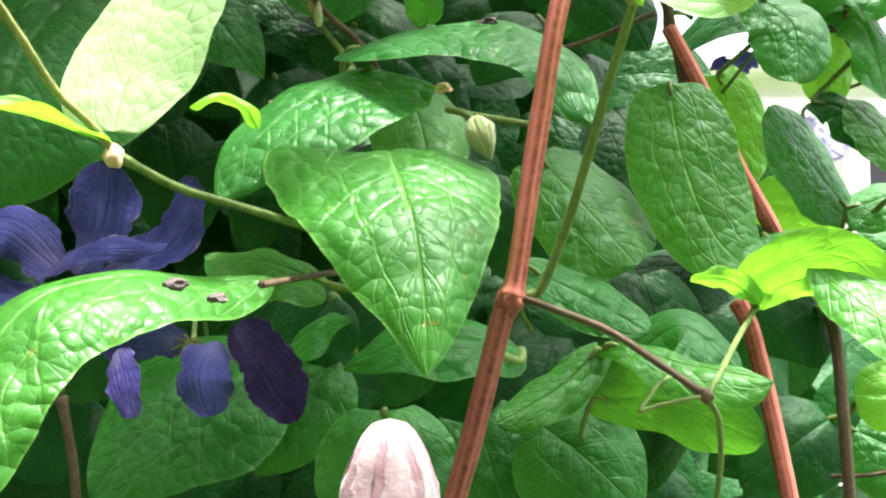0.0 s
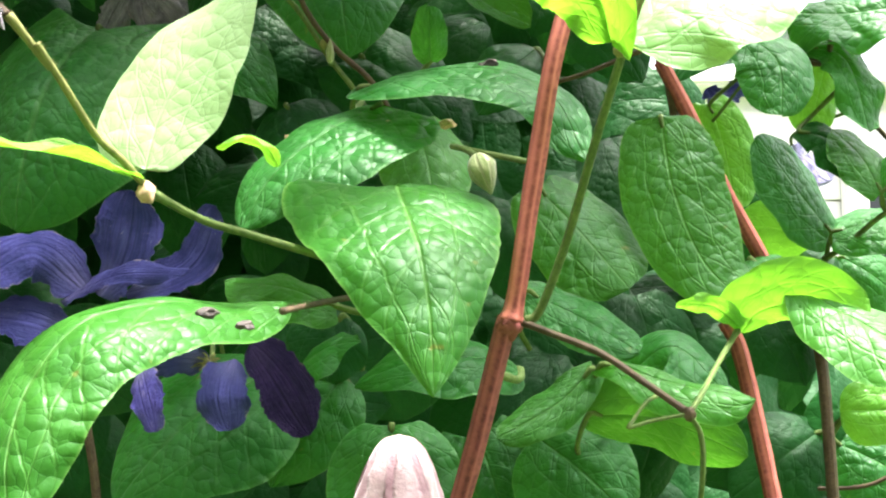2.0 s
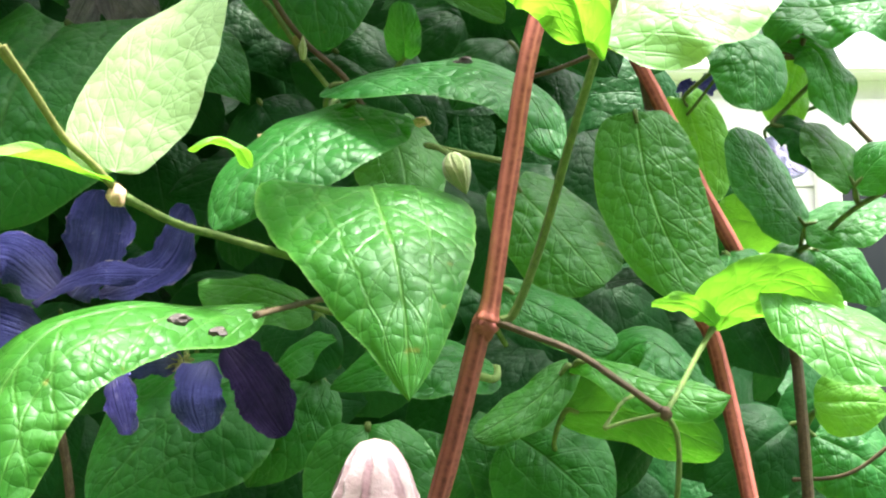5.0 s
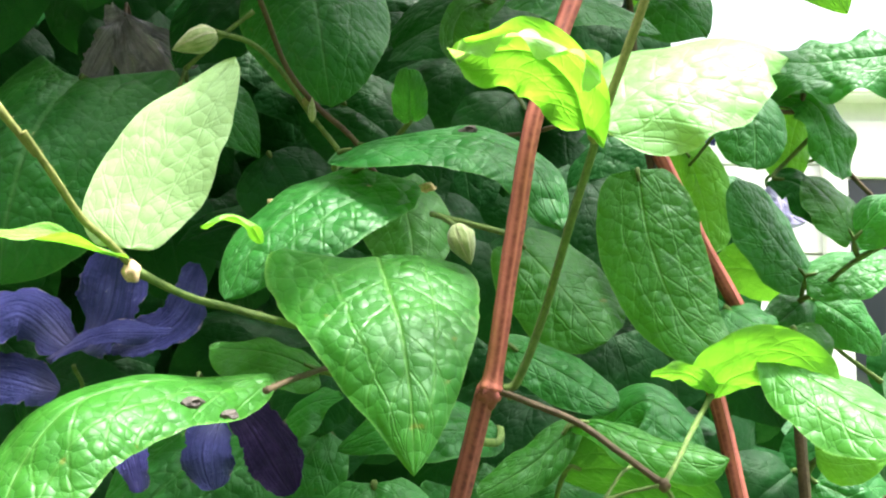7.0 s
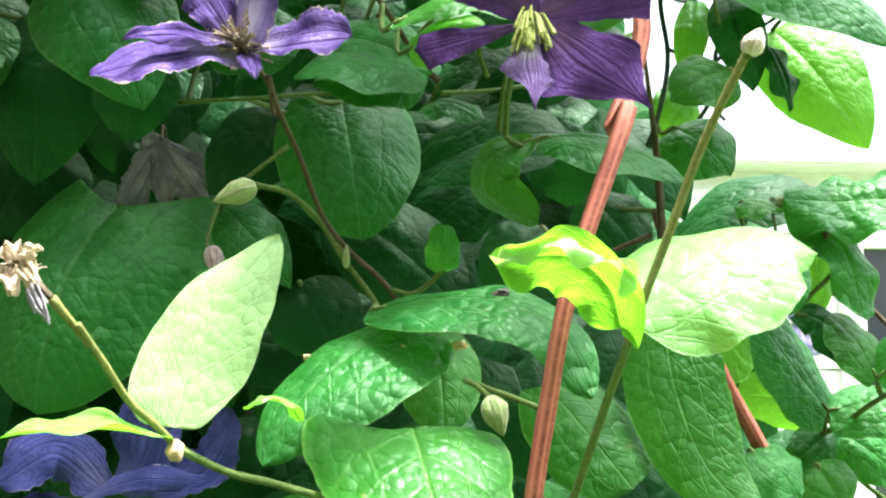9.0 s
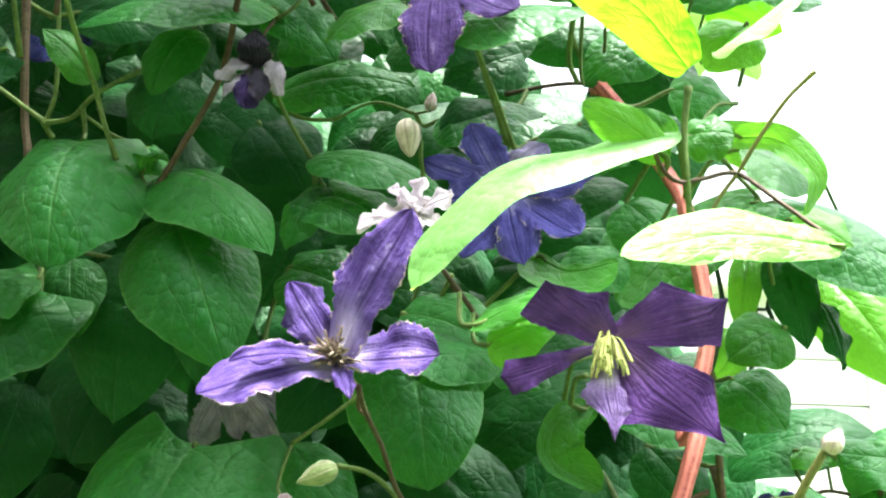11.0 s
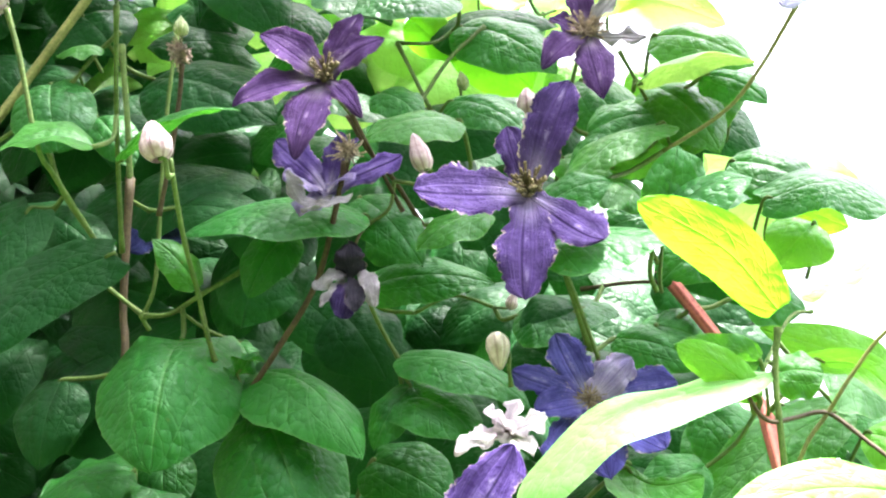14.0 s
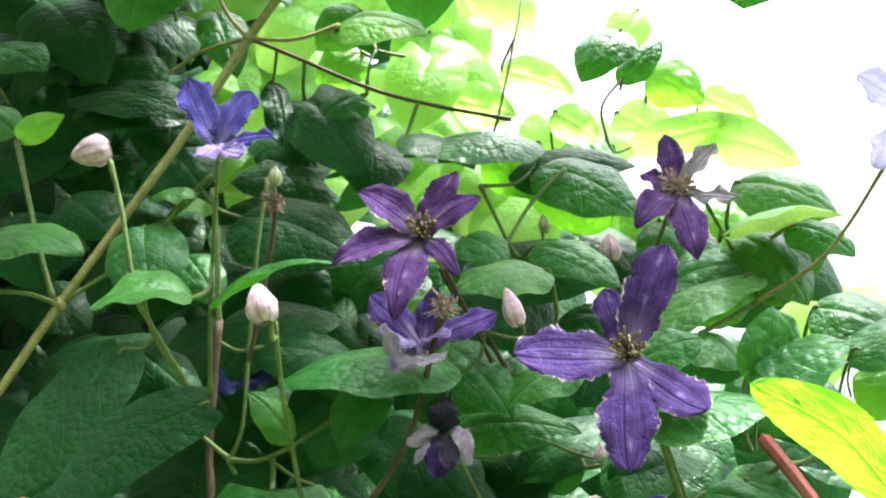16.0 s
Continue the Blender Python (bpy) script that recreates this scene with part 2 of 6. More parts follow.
def stalk_material(name, a, b, ridge):
    """Striped along its length by a ribbed skin, with fine hair-like grain."""
    T = Tree(name)
    norm = T.uv("norm")
    long_v = T.node("VectorMath", (norm, (9.0, 30.0, 1.0)), operation="MULTIPLY").outputs[0]
    grain = T.noise(long_v, 1.0, 4.0)
    sep = T.node("SeparateXYZ", (norm,))
    stripe = T.math("ADD", T.math("MULTIPLY", T.math("SINE", T.math("MULTIPLY", sep.outputs[0], math.tau * 6)), 0.5), 0.5)
    spot = T.noise(T.node("TexCoord").outputs["Object"], 260.0, 3.0)
    col = T.mix(T.ramp(T.math("ADD", T.math("MULTIPLY", grain, 0.6), T.math("MULTIPLY", spot, 0.5)), 0.35, 0.75), a, b)
    col = T.mix(T.math("MULTIPLY", stripe, ridge), col, tuple(min(1, c * 1.8 + 0.02) for c in b))
    bump = T.node("Bump", {"Strength": 0.6, "Distance": 0.0004, "Height": T.math("ADD", grain, spot)}).outputs[0]
    return T.out(T.node("BsdfPrincipled", {"Base Color": col, "Roughness": 0.7, "Specular IOR Level": 0.2, "Normal": bump}).outputs[0])


STALK = {
    "maroon": stalk_material("stalk_maroon", (0.075, 0.018, 0.018), (0.20, 0.058, 0.047), 0.5),
    "red": stalk_material("stalk_red", (0.125, 0.027, 0.022), (0.29, 0.09, 0.062), 0.62),
    "brown": stalk_material("stalk_brown", (0.028, 0.021, 0.011), (0.075, 0.056, 0.028), 0.12),
    "green": stalk_material("stalk_green", (0.035, 0.075, 0.016), (0.095, 0.15, 0.035), 0.10),
    "tan": stalk_material("stalk_tan", (0.075, 0.095, 0.022), (0.17, 0.18, 0.055), 0.12),
    "dark": stalk_material("stalk_dark", (0.012, 0.03, 0.02), (0.03, 0.06, 0.035), 0.05),
}


def bud_material(name, a, b, stripe_col, amount):
    T = Tree(name)
    norm = T.uv("norm")
    sep = T.node("SeparateXYZ", (norm,))
    stripe = T.ramp(T.math("SINE", T.math("ADD", T.math("MULTIPLY", sep.outputs[0], math.tau * 8), T.math("MULTIPLY", T.noise(norm, 6.0), 3.0))), 0.2, 0.9)
    ob = T.node("TexCoord").outputs["Object"]
    col = T.mix(T.ramp(T.noise(ob, 300.0, 4.0), 0.35, 0.7), a, b)
    col = T.mix(T.math("MULTIPLY", stripe, amount), col, stripe_col)
    bump = T.node("Bump", {"Strength": 0.6, "Distance": 0.0006, "Height": T.math("ADD", T.math("MULTIPLY", stripe, -1.0), T.noise(ob, 700.0, 3.0))}).outputs[0]
    bs = T.node("BsdfPrincipled", {"Base Color": col, "Roughness": 0.6, "Sheen Weight": 0.3, "Normal": bump}).outputs[0]
    tr = T.node("BsdfTranslucent", {"Color": col}).outputs[0]
    return T.out(T.node("MixShader", (0.2, bs, tr)).outputs[0])


BUD = {
    "green": bud_material("bud_green", (0.16, 0.24, 0.06), (0.27, 0.34, 0.13), (0.36, 0.38, 0.22), 0.45),
    "cream": bud_material("bud_cream", (0.40, 0.38, 0.26), (0.55, 0.51, 0.39), (0.28, 0.19, 0.19), 0.4),
    "pink": bud_material("bud_pink", (0.32, 0.24, 0.24), (0.50, 0.41, 0.40), (0.2, 0.10, 0.13), 0.55),
    "white": bud_material("bud_white", (0.25, 0.18, 0.18), (0.33, 0.27, 0.26), (0.14, 0.055, 0.07), 0.6),
}


def plain_material(name, a, b, scale, rough=0.6, depth=0.0005):
    T = Tree(name)
    ob = T.node("TexCoord").outputs["Object"]
    n1, n2 = T.noise(ob, scale, 4.0), T.noise(ob, scale * 7, 3.0)
    f = T.ramp(T.math("ADD", T.math("MULTIPLY", n1, 0.7), T.math("MULTIPLY", n2, 0.4)), 0.35, 0.75)
    bump = T.node("Bump", {"Strength": 0.5, "Distance": depth, "Height": n2}).outputs[0]
    return T.out(T.node("BsdfPrincipled", {"Base Color": T.mix(f, a, b), "Roughness": rough, "Normal": bump}).outputs[0])


STAMEN = {
    "brown": plain_material("stamen_brown", (0.09, 0.06, 0.04), (0.45, 0.37, 0.27), 400.0, 0.8),
    "gold": plain_material("stamen_gold", (0.06, 0.047, 0.022), (0.25, 0.20, 0.10), 400.0, 0.7),
    "yellow": plain_material("stamen_yellow", (0.30, 0.34, 0.08), (0.55, 0.56, 0.2), 400.0, 0.6),
    "pale": plain_material("stamen_pale", (0.4, 0.38, 0.35), (0.6, 0.58, 0.52), 400.0, 0.7),
    "green": plain_material("stamen_green", (0.18, 0.2, 0.05), (0.34, 0.34, 0.12), 400.0, 0.7),
}
SCRAP = {
    "dark": plain_material("scrap_dark", (0.015, 0.014, 0.012), (0.06, 0.05, 0.04), 500.0, 0.8),
    "tan": plain_material("scrap_tan", (0.30, 0.19, 0.09), (0.55, 0.42, 0.26), 500.0, 0.8),
}
PAINT = plain_material("white_paint", (0.74, 0.74, 0.72), (0.83, 0.83, 0.81), 6.0, 0.45, 0.001)
TRIM = plain_material("trim_paint", (0.70, 0.69, 0.66), (0.80, 0.79, 0.76), 9.0, 0.4, 0.001)
WOOD = plain_material("weathered_wood", (0.09, 0.07, 0.05), (0.19, 0.155, 0.12), 14.0, 0.8, 0.002)
GRASS = plain_material("grass_ground", (0.035, 0.075, 0.02), (0.09, 0.15, 0.04), 3.0, 0.9, 0.02)
glass_tree = Tree("window_glass")
GLASS = glass_tree.out(glass_tree.node("BsdfPrincipled", {"Base Color": (0.025, 0.03, 0.035, 1), "Roughness": 0.06, "Specular IOR Level": 0.6}).outputs[0])


# ---- mesh helpers ----
def part(name, mesh, material, parent=None, label="", at=(0, 0, 0)):
    ob = new(name, mesh)
    mesh.materials.append(material)
    ob.location = at
    if parent:
        ob.parent = parent
    return tagged(ob, label)


def mesh_of(name, verts, faces, norm=None, flat=None, smooth=True):
    me = bpy.data.meshes.new(name)
    me.from_pydata([tuple(v) for v in verts], [], faces)
    loops = np.empty(len(me.loops), dtype=np.int32)
    me.loops.foreach_get("vertex_index", loops)
    for key, data in (("norm", norm), ("flat", flat)):
        if data is not None:
            layer = me.uv_layers.new(name=key)
            layer.data.foreach_set("uv", np.asarray(data, dtype=np.float32)[loops].ravel())
    me.polygons.foreach_set("use_smooth", [smooth] * len(me.polygons))
    me.update()
    return me


def box_mesh(name, lo, hi, bevel=0.0):
    bm = bmesh.new()
    bmesh.ops.create_cube(bm, size=1.0)
    lo, hi = Vector(lo), Vector(hi)
    for v in bm.verts:
        v.co = Vector([(a + b) / 2 + c * (b - a) for a, b, c in zip(lo, hi, v.co)])
    if bevel:
        bmesh.ops.bevel(bm, geom=bm.edges[:], offset=bevel, segments=2, affect="EDGES")
    me = bpy.data.meshes.new(name)
    bm.to_mesh(me)
    bm.free()
    return me


def profile(kind, u):
    """Half width along a blade, 0 to 1."""
    if kind in ("petal", "pointed"):
        body = 0.40 + 0.60 * np.clip(u / 0.52, 0, 1) ** 0.9
        tip = np.clip((u - 0.60) / 0.40, 0, 1) if kind == "petal" else np.clip((u - 0.50) / 0.50, 0, 1)
        return body * (1 - tip ** (2.8 if kind == "petal" else 1.7)) ** 0.72
    a, b = {"heart": (0.34, 0.66), "wide": (0.13, 0.74), "ovate": (0.55, 0.85), "lance": (0.65, 0.95), "round": (0.48, 0.52)}[kind]
    return u ** a * (1 - u) ** b / ((a / (a + b)) ** a * (b / (a + b)) ** b)


def blade(base, tip, width, facing, kind="ovate", bend=0.08, fold=-0.12, curl=0.0, crinkle=1.0, twist=0.0, ragged=0.0, nu=26, nv=16, seed=0.0, quilt=False, skew=0.0):
    """A leaf or petal as a curved sheet from base to tip: local points about base, faces and two UV maps."""
    base, tip, facing = np.array(base), np.array(tip), np.array(facing, dtype=float)
    length = np.linalg.norm(tip - base)
    e1 = (tip - base) / length
    n = facing - e1 * (facing @ e1)
    n /= np.linalg.norm(n)
    s = np.cross(e1, n)
    lobe = {"heart": 0.25, "wide": 0.06, "round": 0.10, "ovate": 0.03}.get(kind, 0.0)
    us = np.linspace(0, 1, nu + 1) ** (1.35 if kind not in ("petal", "pointed") else 1.0)
    vs = np.linspace(-1, 1, nv + 1)
    verts, norm, flat = [], [], []
    for u in us:
        h = width / 2 * float(profile(kind, np.float64(u)))
        for v in vs:
            av = abs(v)
            hh = h
            if ragged:
                hh *= 1 + ragged * av ** 3 * (noise.noise((u * 5 + seed, v * 2, seed)) * 0.8 + noise.noise((u * 21 + seed, v * 3, seed + 7)) * 0.4 + noise.noise((u * 55 + seed, v * 3, seed + 3)) * 0.22)
            x = length * (u - lobe * av ** 1.3 * (1 - u) ** 3 * min(1.0, u / 0.04))
            y = hh * v
            if kind == "wide":
                x -= length * (skew * v + 0.10 * av) * (1 - u) ** 2 * min(1.0, u / 0.05)
            z = bend * length * 4 * u * (1 - u) + fold * (abs(y) ** 1.5) / max(width / 2, 1e-6) ** 0.5 + curl * length * max(0.0, u - 0.65) ** 2 * 4
            z += twist * y * (u - 0.4)
            groove = math.exp(-(v / 0.07) ** 2) + (0.35 * math.exp(-((av - 0.44) / 0.07) ** 2) if kind not in ("petal", "pointed") else 0.0)
            p = Vector((x * 1000 + seed * 31, y * 1000, seed * 17))
            if quilt:
                near = noise.voronoi(p / 8.5 + Vector((0.35, 0.35, 0)) * noise.noise(p / 6.0))[0]
                fine = 2.6 * min(0.6, near[1] - near[0]) - 0.6
            else:
                fine = noise.noise(p / 6.5)
            wide = noise.noise(p / 21.0)
            z += crinkle * (0.00013 * fine - 0.00045 * groove * min(1, u * 6) * (1 - u * 0.6) + 0.0010 * wide * (0.3 + av))
            if kind in ("petal", "pointed"):
                z += 0.0009 * math.sin(u * 17 + seed) * av ** 2 * crinkle + 0.0003 * math.cos(v * 9) * crinkle
            else:
                z += 0.05 * width * math.sin(math.pi * av ** 0.8) * (1 - u) * min(1.0, u * 5)
                z += 0.0010 * math.sin(u * 15 + seed + (v > 0) * 1.3) * av ** 3 * crinkle
            verts.append(e1 * x + s * y + n * z)
            norm.append((v * 0.5 + 0.5, u))
            flat.append((y + seed * 0.37, length * u + seed * 0.53))
    faces, w = [], nv + 1
    for i in range(nu):
        for j in range(nv):
            faces.append((i * w + j, i * w + j + 1, (i + 1) * w + j + 1, (i + 1) * w + j))
    return verts, faces, norm, flat


def spline(points, steps):
    """A smooth line through points (each 3 or 4 numbers)."""
    P = [np.array(p, dtype=float) for p in points]
    if len(P) == 2:
        P = [P[0], (P[0] + P[1]) / 2, P[1]]
    P = [2 * P[0] - P[1]] + P + [2 * P[-1] - P[-2]]
    line = []
    for i in range(1, len(P) - 2):
        a, b, c, d = P[i - 1:i + 3]
        for k in range(steps):
            t = k / steps
            line.append(0.5 * (2 * b + (c - a) * t + (2 * a - 5 * b + 4 * c - d) * t * t + (3 * b - a - 3 * c + d) * t ** 3))
    line.append(P[-2])
    return line


def tube(points, steps=7, sides=10, ribs=0.0, knots=0.0, origin=(0, 0, 0)):
    """A tube along points (x, y, z, radius) with optional lengthwise ribs and swollen ends."""
    line = spline(points, steps)
    verts, norm, flat, faces = [], [], [], []
    side = None
    run = 0.0
    for i, p in enumerate(line):
        q = line[min(i + 1, len(line) - 1)][:3] - line[max(i - 1, 0)][:3]
        q = q / (np.linalg.norm(q) + 1e-12)
        if side is None:
            side = np.cross(q, (0.3, 0.2, 1.0) if abs(q[2]) < 0.9 else (1.0, 0.2, 0.1))
        side = side - q * (side @ q)
        side /= np.linalg.norm(side)
        other = np.cross(q, side)
        run += np.linalg.norm(p[:3] - line[i - 1][:3]) if i else 0.0
        end = min(i, len(line) - 1 - i)
        swell = 1 + knots * math.exp(-(end / 1.6) ** 2)
        wav = 1 + 0.06 * noise.noise((run * 120, p[0] * 50, 3.0))
        for k in range(sides + 1):
            a = math.tau * k / sides
            r = p[3] * swell * wav * (1 + ribs * math.cos(a * (sides // 2)))
            verts.append(p[:3] + (side * math.cos(a) + other * math.sin(a)) * r - np.array(origin))
            norm.append((k / sides, run * 20))
            flat.append((k / sides * 0.01, run))
    w = sides + 1
    for i in range(len(line) - 1):
        for k in range(sides):
            faces.append((i * w + k, i * w + k + 1, (i + 1) * w + k + 1, (i + 1) * w + k))
    faces.append(tuple(range(sides - 1, -1, -1)))
    faces.append(tuple(range((len(line) - 1) * w, (len(line) - 1) * w + sides)))
    return verts, faces, norm, flat


def hairs(points, count, length, origin, seed):
    """Short fine hairs that stand off a stalk along points (x, y, z, radius)."""
    rnd = random.Random(seed)
    line = spline(points, 6)
    verts, faces, norm, flat = [], [], [], []
    for _ in range(count):
        i = rnd.randrange(len(line) - 1)
        p = line[i] + (line[i + 1] - line[i]) * rnd.random()
        axis = line[i + 1][:3] - line[i][:3]
        out = np.array([rnd.gauss(0, 1) for _ in range(3)])
        axis = axis / (np.linalg.norm(axis) + 1e-12)
        out -= axis * (out @ axis)
        out /= np.linalg.norm(out)
        side = np.cross(axis, out) * length * 0.055
        foot = p[:3] + out * p[3] * 0.9 - np.array(origin)
        tip = foot + (out + axis * rnd.uniform(-0.5, 0.5)) * length * rnd.uniform(0.5, 1.2)
        k = len(verts)
        verts += [foot - side, foot + side, foot + axis * length * 0.09, tip]
        faces += [(k, k + 1, k + 3), (k + 1, k + 2, k + 3), (k + 2, k, k + 3)]
        norm += [(rnd.random(), 0.5)] * 4
        flat += [(0.0, 0.0)] * 4
    return verts, faces, norm, flat


def joined(pieces):
    verts, faces, norm, flat = [], [], [], []
    for v, f, a, b in pieces:
        k = len(verts)
        verts += list(v)
        faces += [tuple(i + k for i in face) for face in f]
        norm += list(a)
        flat += list(b)
    return verts, faces, norm, flat


# ---- setting ----
ground = tagged(part("ground", mesh_of("ground", [(-60, -60, 0), (60, -60, 0), (60, 60, 0), (-60, 60, 0)], [(0, 1, 2, 3)]), GRASS), "mown green garden lawn", "lawn", kind="structure")

WALL_Y = 3.5
house = tagged(new("house"), "white clapboard house with a framed window", "house", kind="structure")
house.location = (2.5, WALL_Y, 0)
part("wall", box_mesh("wall", (-2.2, 0.03, 0.0), (4.0, 0.23, 2.30)), PAINT, house)
board = box_mesh("board", (-2.2, -0.012, 0.0), (4.0, 0.029, 0.152), 0.003)
for i in range(14):
    b = part("board", board, PAINT, house, at=(0, 0, 0.06 + i * 0.155)) if i == 0 else new("board", board)
    b.parent, b.location, b.rotation_euler = house, (0, 0, 0.06 + i * 0.155), (radians(-3.0), 0, 0)
win = part("window", box_mesh("window", (-1.07, -0.028, 1.02), (0.05, -0.016, 2.02)), GLASS, house, "dark window pane with white frame")
for lo, hi in (((-1.15, -0.06, 0.94), (-1.07, -0.014, 2.1)), ((0.05, -0.06, 0.94), (0.13, -0.014, 2.1)), ((-1.07, -0.06, 2.02), (0.05, -0.014, 2.1)),
               ((-1.07, -0.07, 0.94), (0.05, -0.014, 1.02)), ((-0.53, -0.05, 1.02), (-0.49, -0.03, 2.02))):
    part("frame", box_mesh("frame", lo, hi, 0.004), TRIM, win)
part("eave", box_mesh("eave", (-2.4, -0.10, 2.30), (4.2, 0.4, 2.36), 0.01), TRIM, house)

# tall plain board fences added unseen behind the camera and at left, blocking skylight
plank = box_mesh("plank", (-0.07, -0.012, 0.02), (0.07, 0.012, 3.3), 0.004)
plank.materials.append(WOOD)
rail_low = box_mesh("rail", (-2.0, -0.06, 0.4), (1.98, -0.014, 0.48), 0.004)
rail_high = box_mesh("rail", (-2.0, -0.06, 2.8), (1.98, -0.014, 2.88), 0.004)
rail_low.materials.append(WOOD), rail_high.materials.append(WOOD)
for at, turn in (((0.75, -1.6, 0), 0), ((-1.75, 0.35, 0), -90)):
    fence = tagged(new("shade_fence"), "plain weathered board fence added unseen to block sky light", "fence", kind="structure")
    fence.location, fence.rotation_euler = at, (0, 0, radians(turn))
    for i in range(26):
        b = new("plank", plank)
        b.parent, b.location = fence, (-1.9 + i * 0.15, 0.002 * (i % 3), 0)
    for rail in (rail_low, rail_high):
        new("rail", rail).parent = fence

# ---- the climbing plant ----
VINE_AT = np.array((0.05, 0.42, 0.0))
vine = tagged(new("clematis_vine"), "climbing clematis with red stems and glossy green leaves", "climbing plant")
vine.location = VINE_AT
STEM_POINTS = []
COUNT = [0]


def stem(points, tone):
    points = [np.array(p) for p in points]
    red = tone in ("red", "maroon")
    body = tube(points, 8, 12 if red else 10, 0.15 if red else 0.04, 0.14 if red else 0.35, points[0][:3])
    run = sum(np.linalg.norm(b[:3] - a[:3]) for a, b in zip(points, points[1:]))
    if run < 0.5:
        body = joined([body, hairs(points, int(run * (2600 if red else 5200)), 0.0007 if red else 0.0009, points[0][:3], len(STEM_POINTS))])
    mesh = mesh_of("stem", *body)
    part("stem", mesh, STALK[tone], vine, "ridged reddish-brown main stem" if red else "", points[0][:3] - VINE_AT)
    STEM_POINTS.extend(p[:3] for p in spline([p[:3] for p in points], 6))


def nearest_stem(p):
    S = np.array(STEM_POINTS)
    d = np.linalg.norm(S - np.array(p), axis=1)
    i = int(d.argmin())
    return S[i], float(d[i])


def leaf(base, tip, width, facing, kind="ovate", tone="mid", bend=0.14, fold=-0.3, curl=0.0, crinkle=1.0, twist=0.0, skew=0.0):
    COUNT[0] += 1
    seed = COUNT[0] * 0.731
    big = width > 0.045 or crinkle > 1.9
    data = blade(base, tip, width, facing, kind, bend, fold, curl, crinkle, twist, 0.035, 48 if big else 34, 28 if big else 20, seed, True, skew)
    ob = part("leaf", mesh_of("leaf", *data), LEAF[tone], vine, {"young": "yellow-green young leaf lit from behind", "yellow": "yellow-green young leaf lit from behind", "sunlit": "pale yellow-green leaf lit through", "fresh": "pale sunlit young leaf", "pale": "pale sunlit young leaf", "lite": "bright green translucent leaf"}.get(tone, ""), np.array(base) - VINE_AT)
    end, far = nearest_stem(base)
    start = np.array(base)
    if far > 0.045:
        end = start + np.array((0.004, 0.035, -0.02))
    if far > 0.004:
        way = (np.array(tip) - start)
        way /= np.linalg.norm(way)
        midp = (start + end) / 2 - way * 0.08 * np.linalg.norm(end - start) + np.array((0, 0.004, -0.003))
        r = 0.0009 if width < 0.03 else 0.0012
        pts = [(*(start + way * 0.004), r * 0.7), (*start, r), (*midp, r), (*end, r * 1.1)]
        part("petiole", mesh_of("petiole", *tube(pts, 5, 6, 0, 0, start)), STALK["green"], ob)
    return ob


def ribs(a, b, u):
    """Half width along a blade that swells as u^a and closes as (1 - u)^b, 0 to 1."""
    top = a / (a + b)
    return u ** a * (1 - u) ** b / (top ** a * (1 - top) ** b)


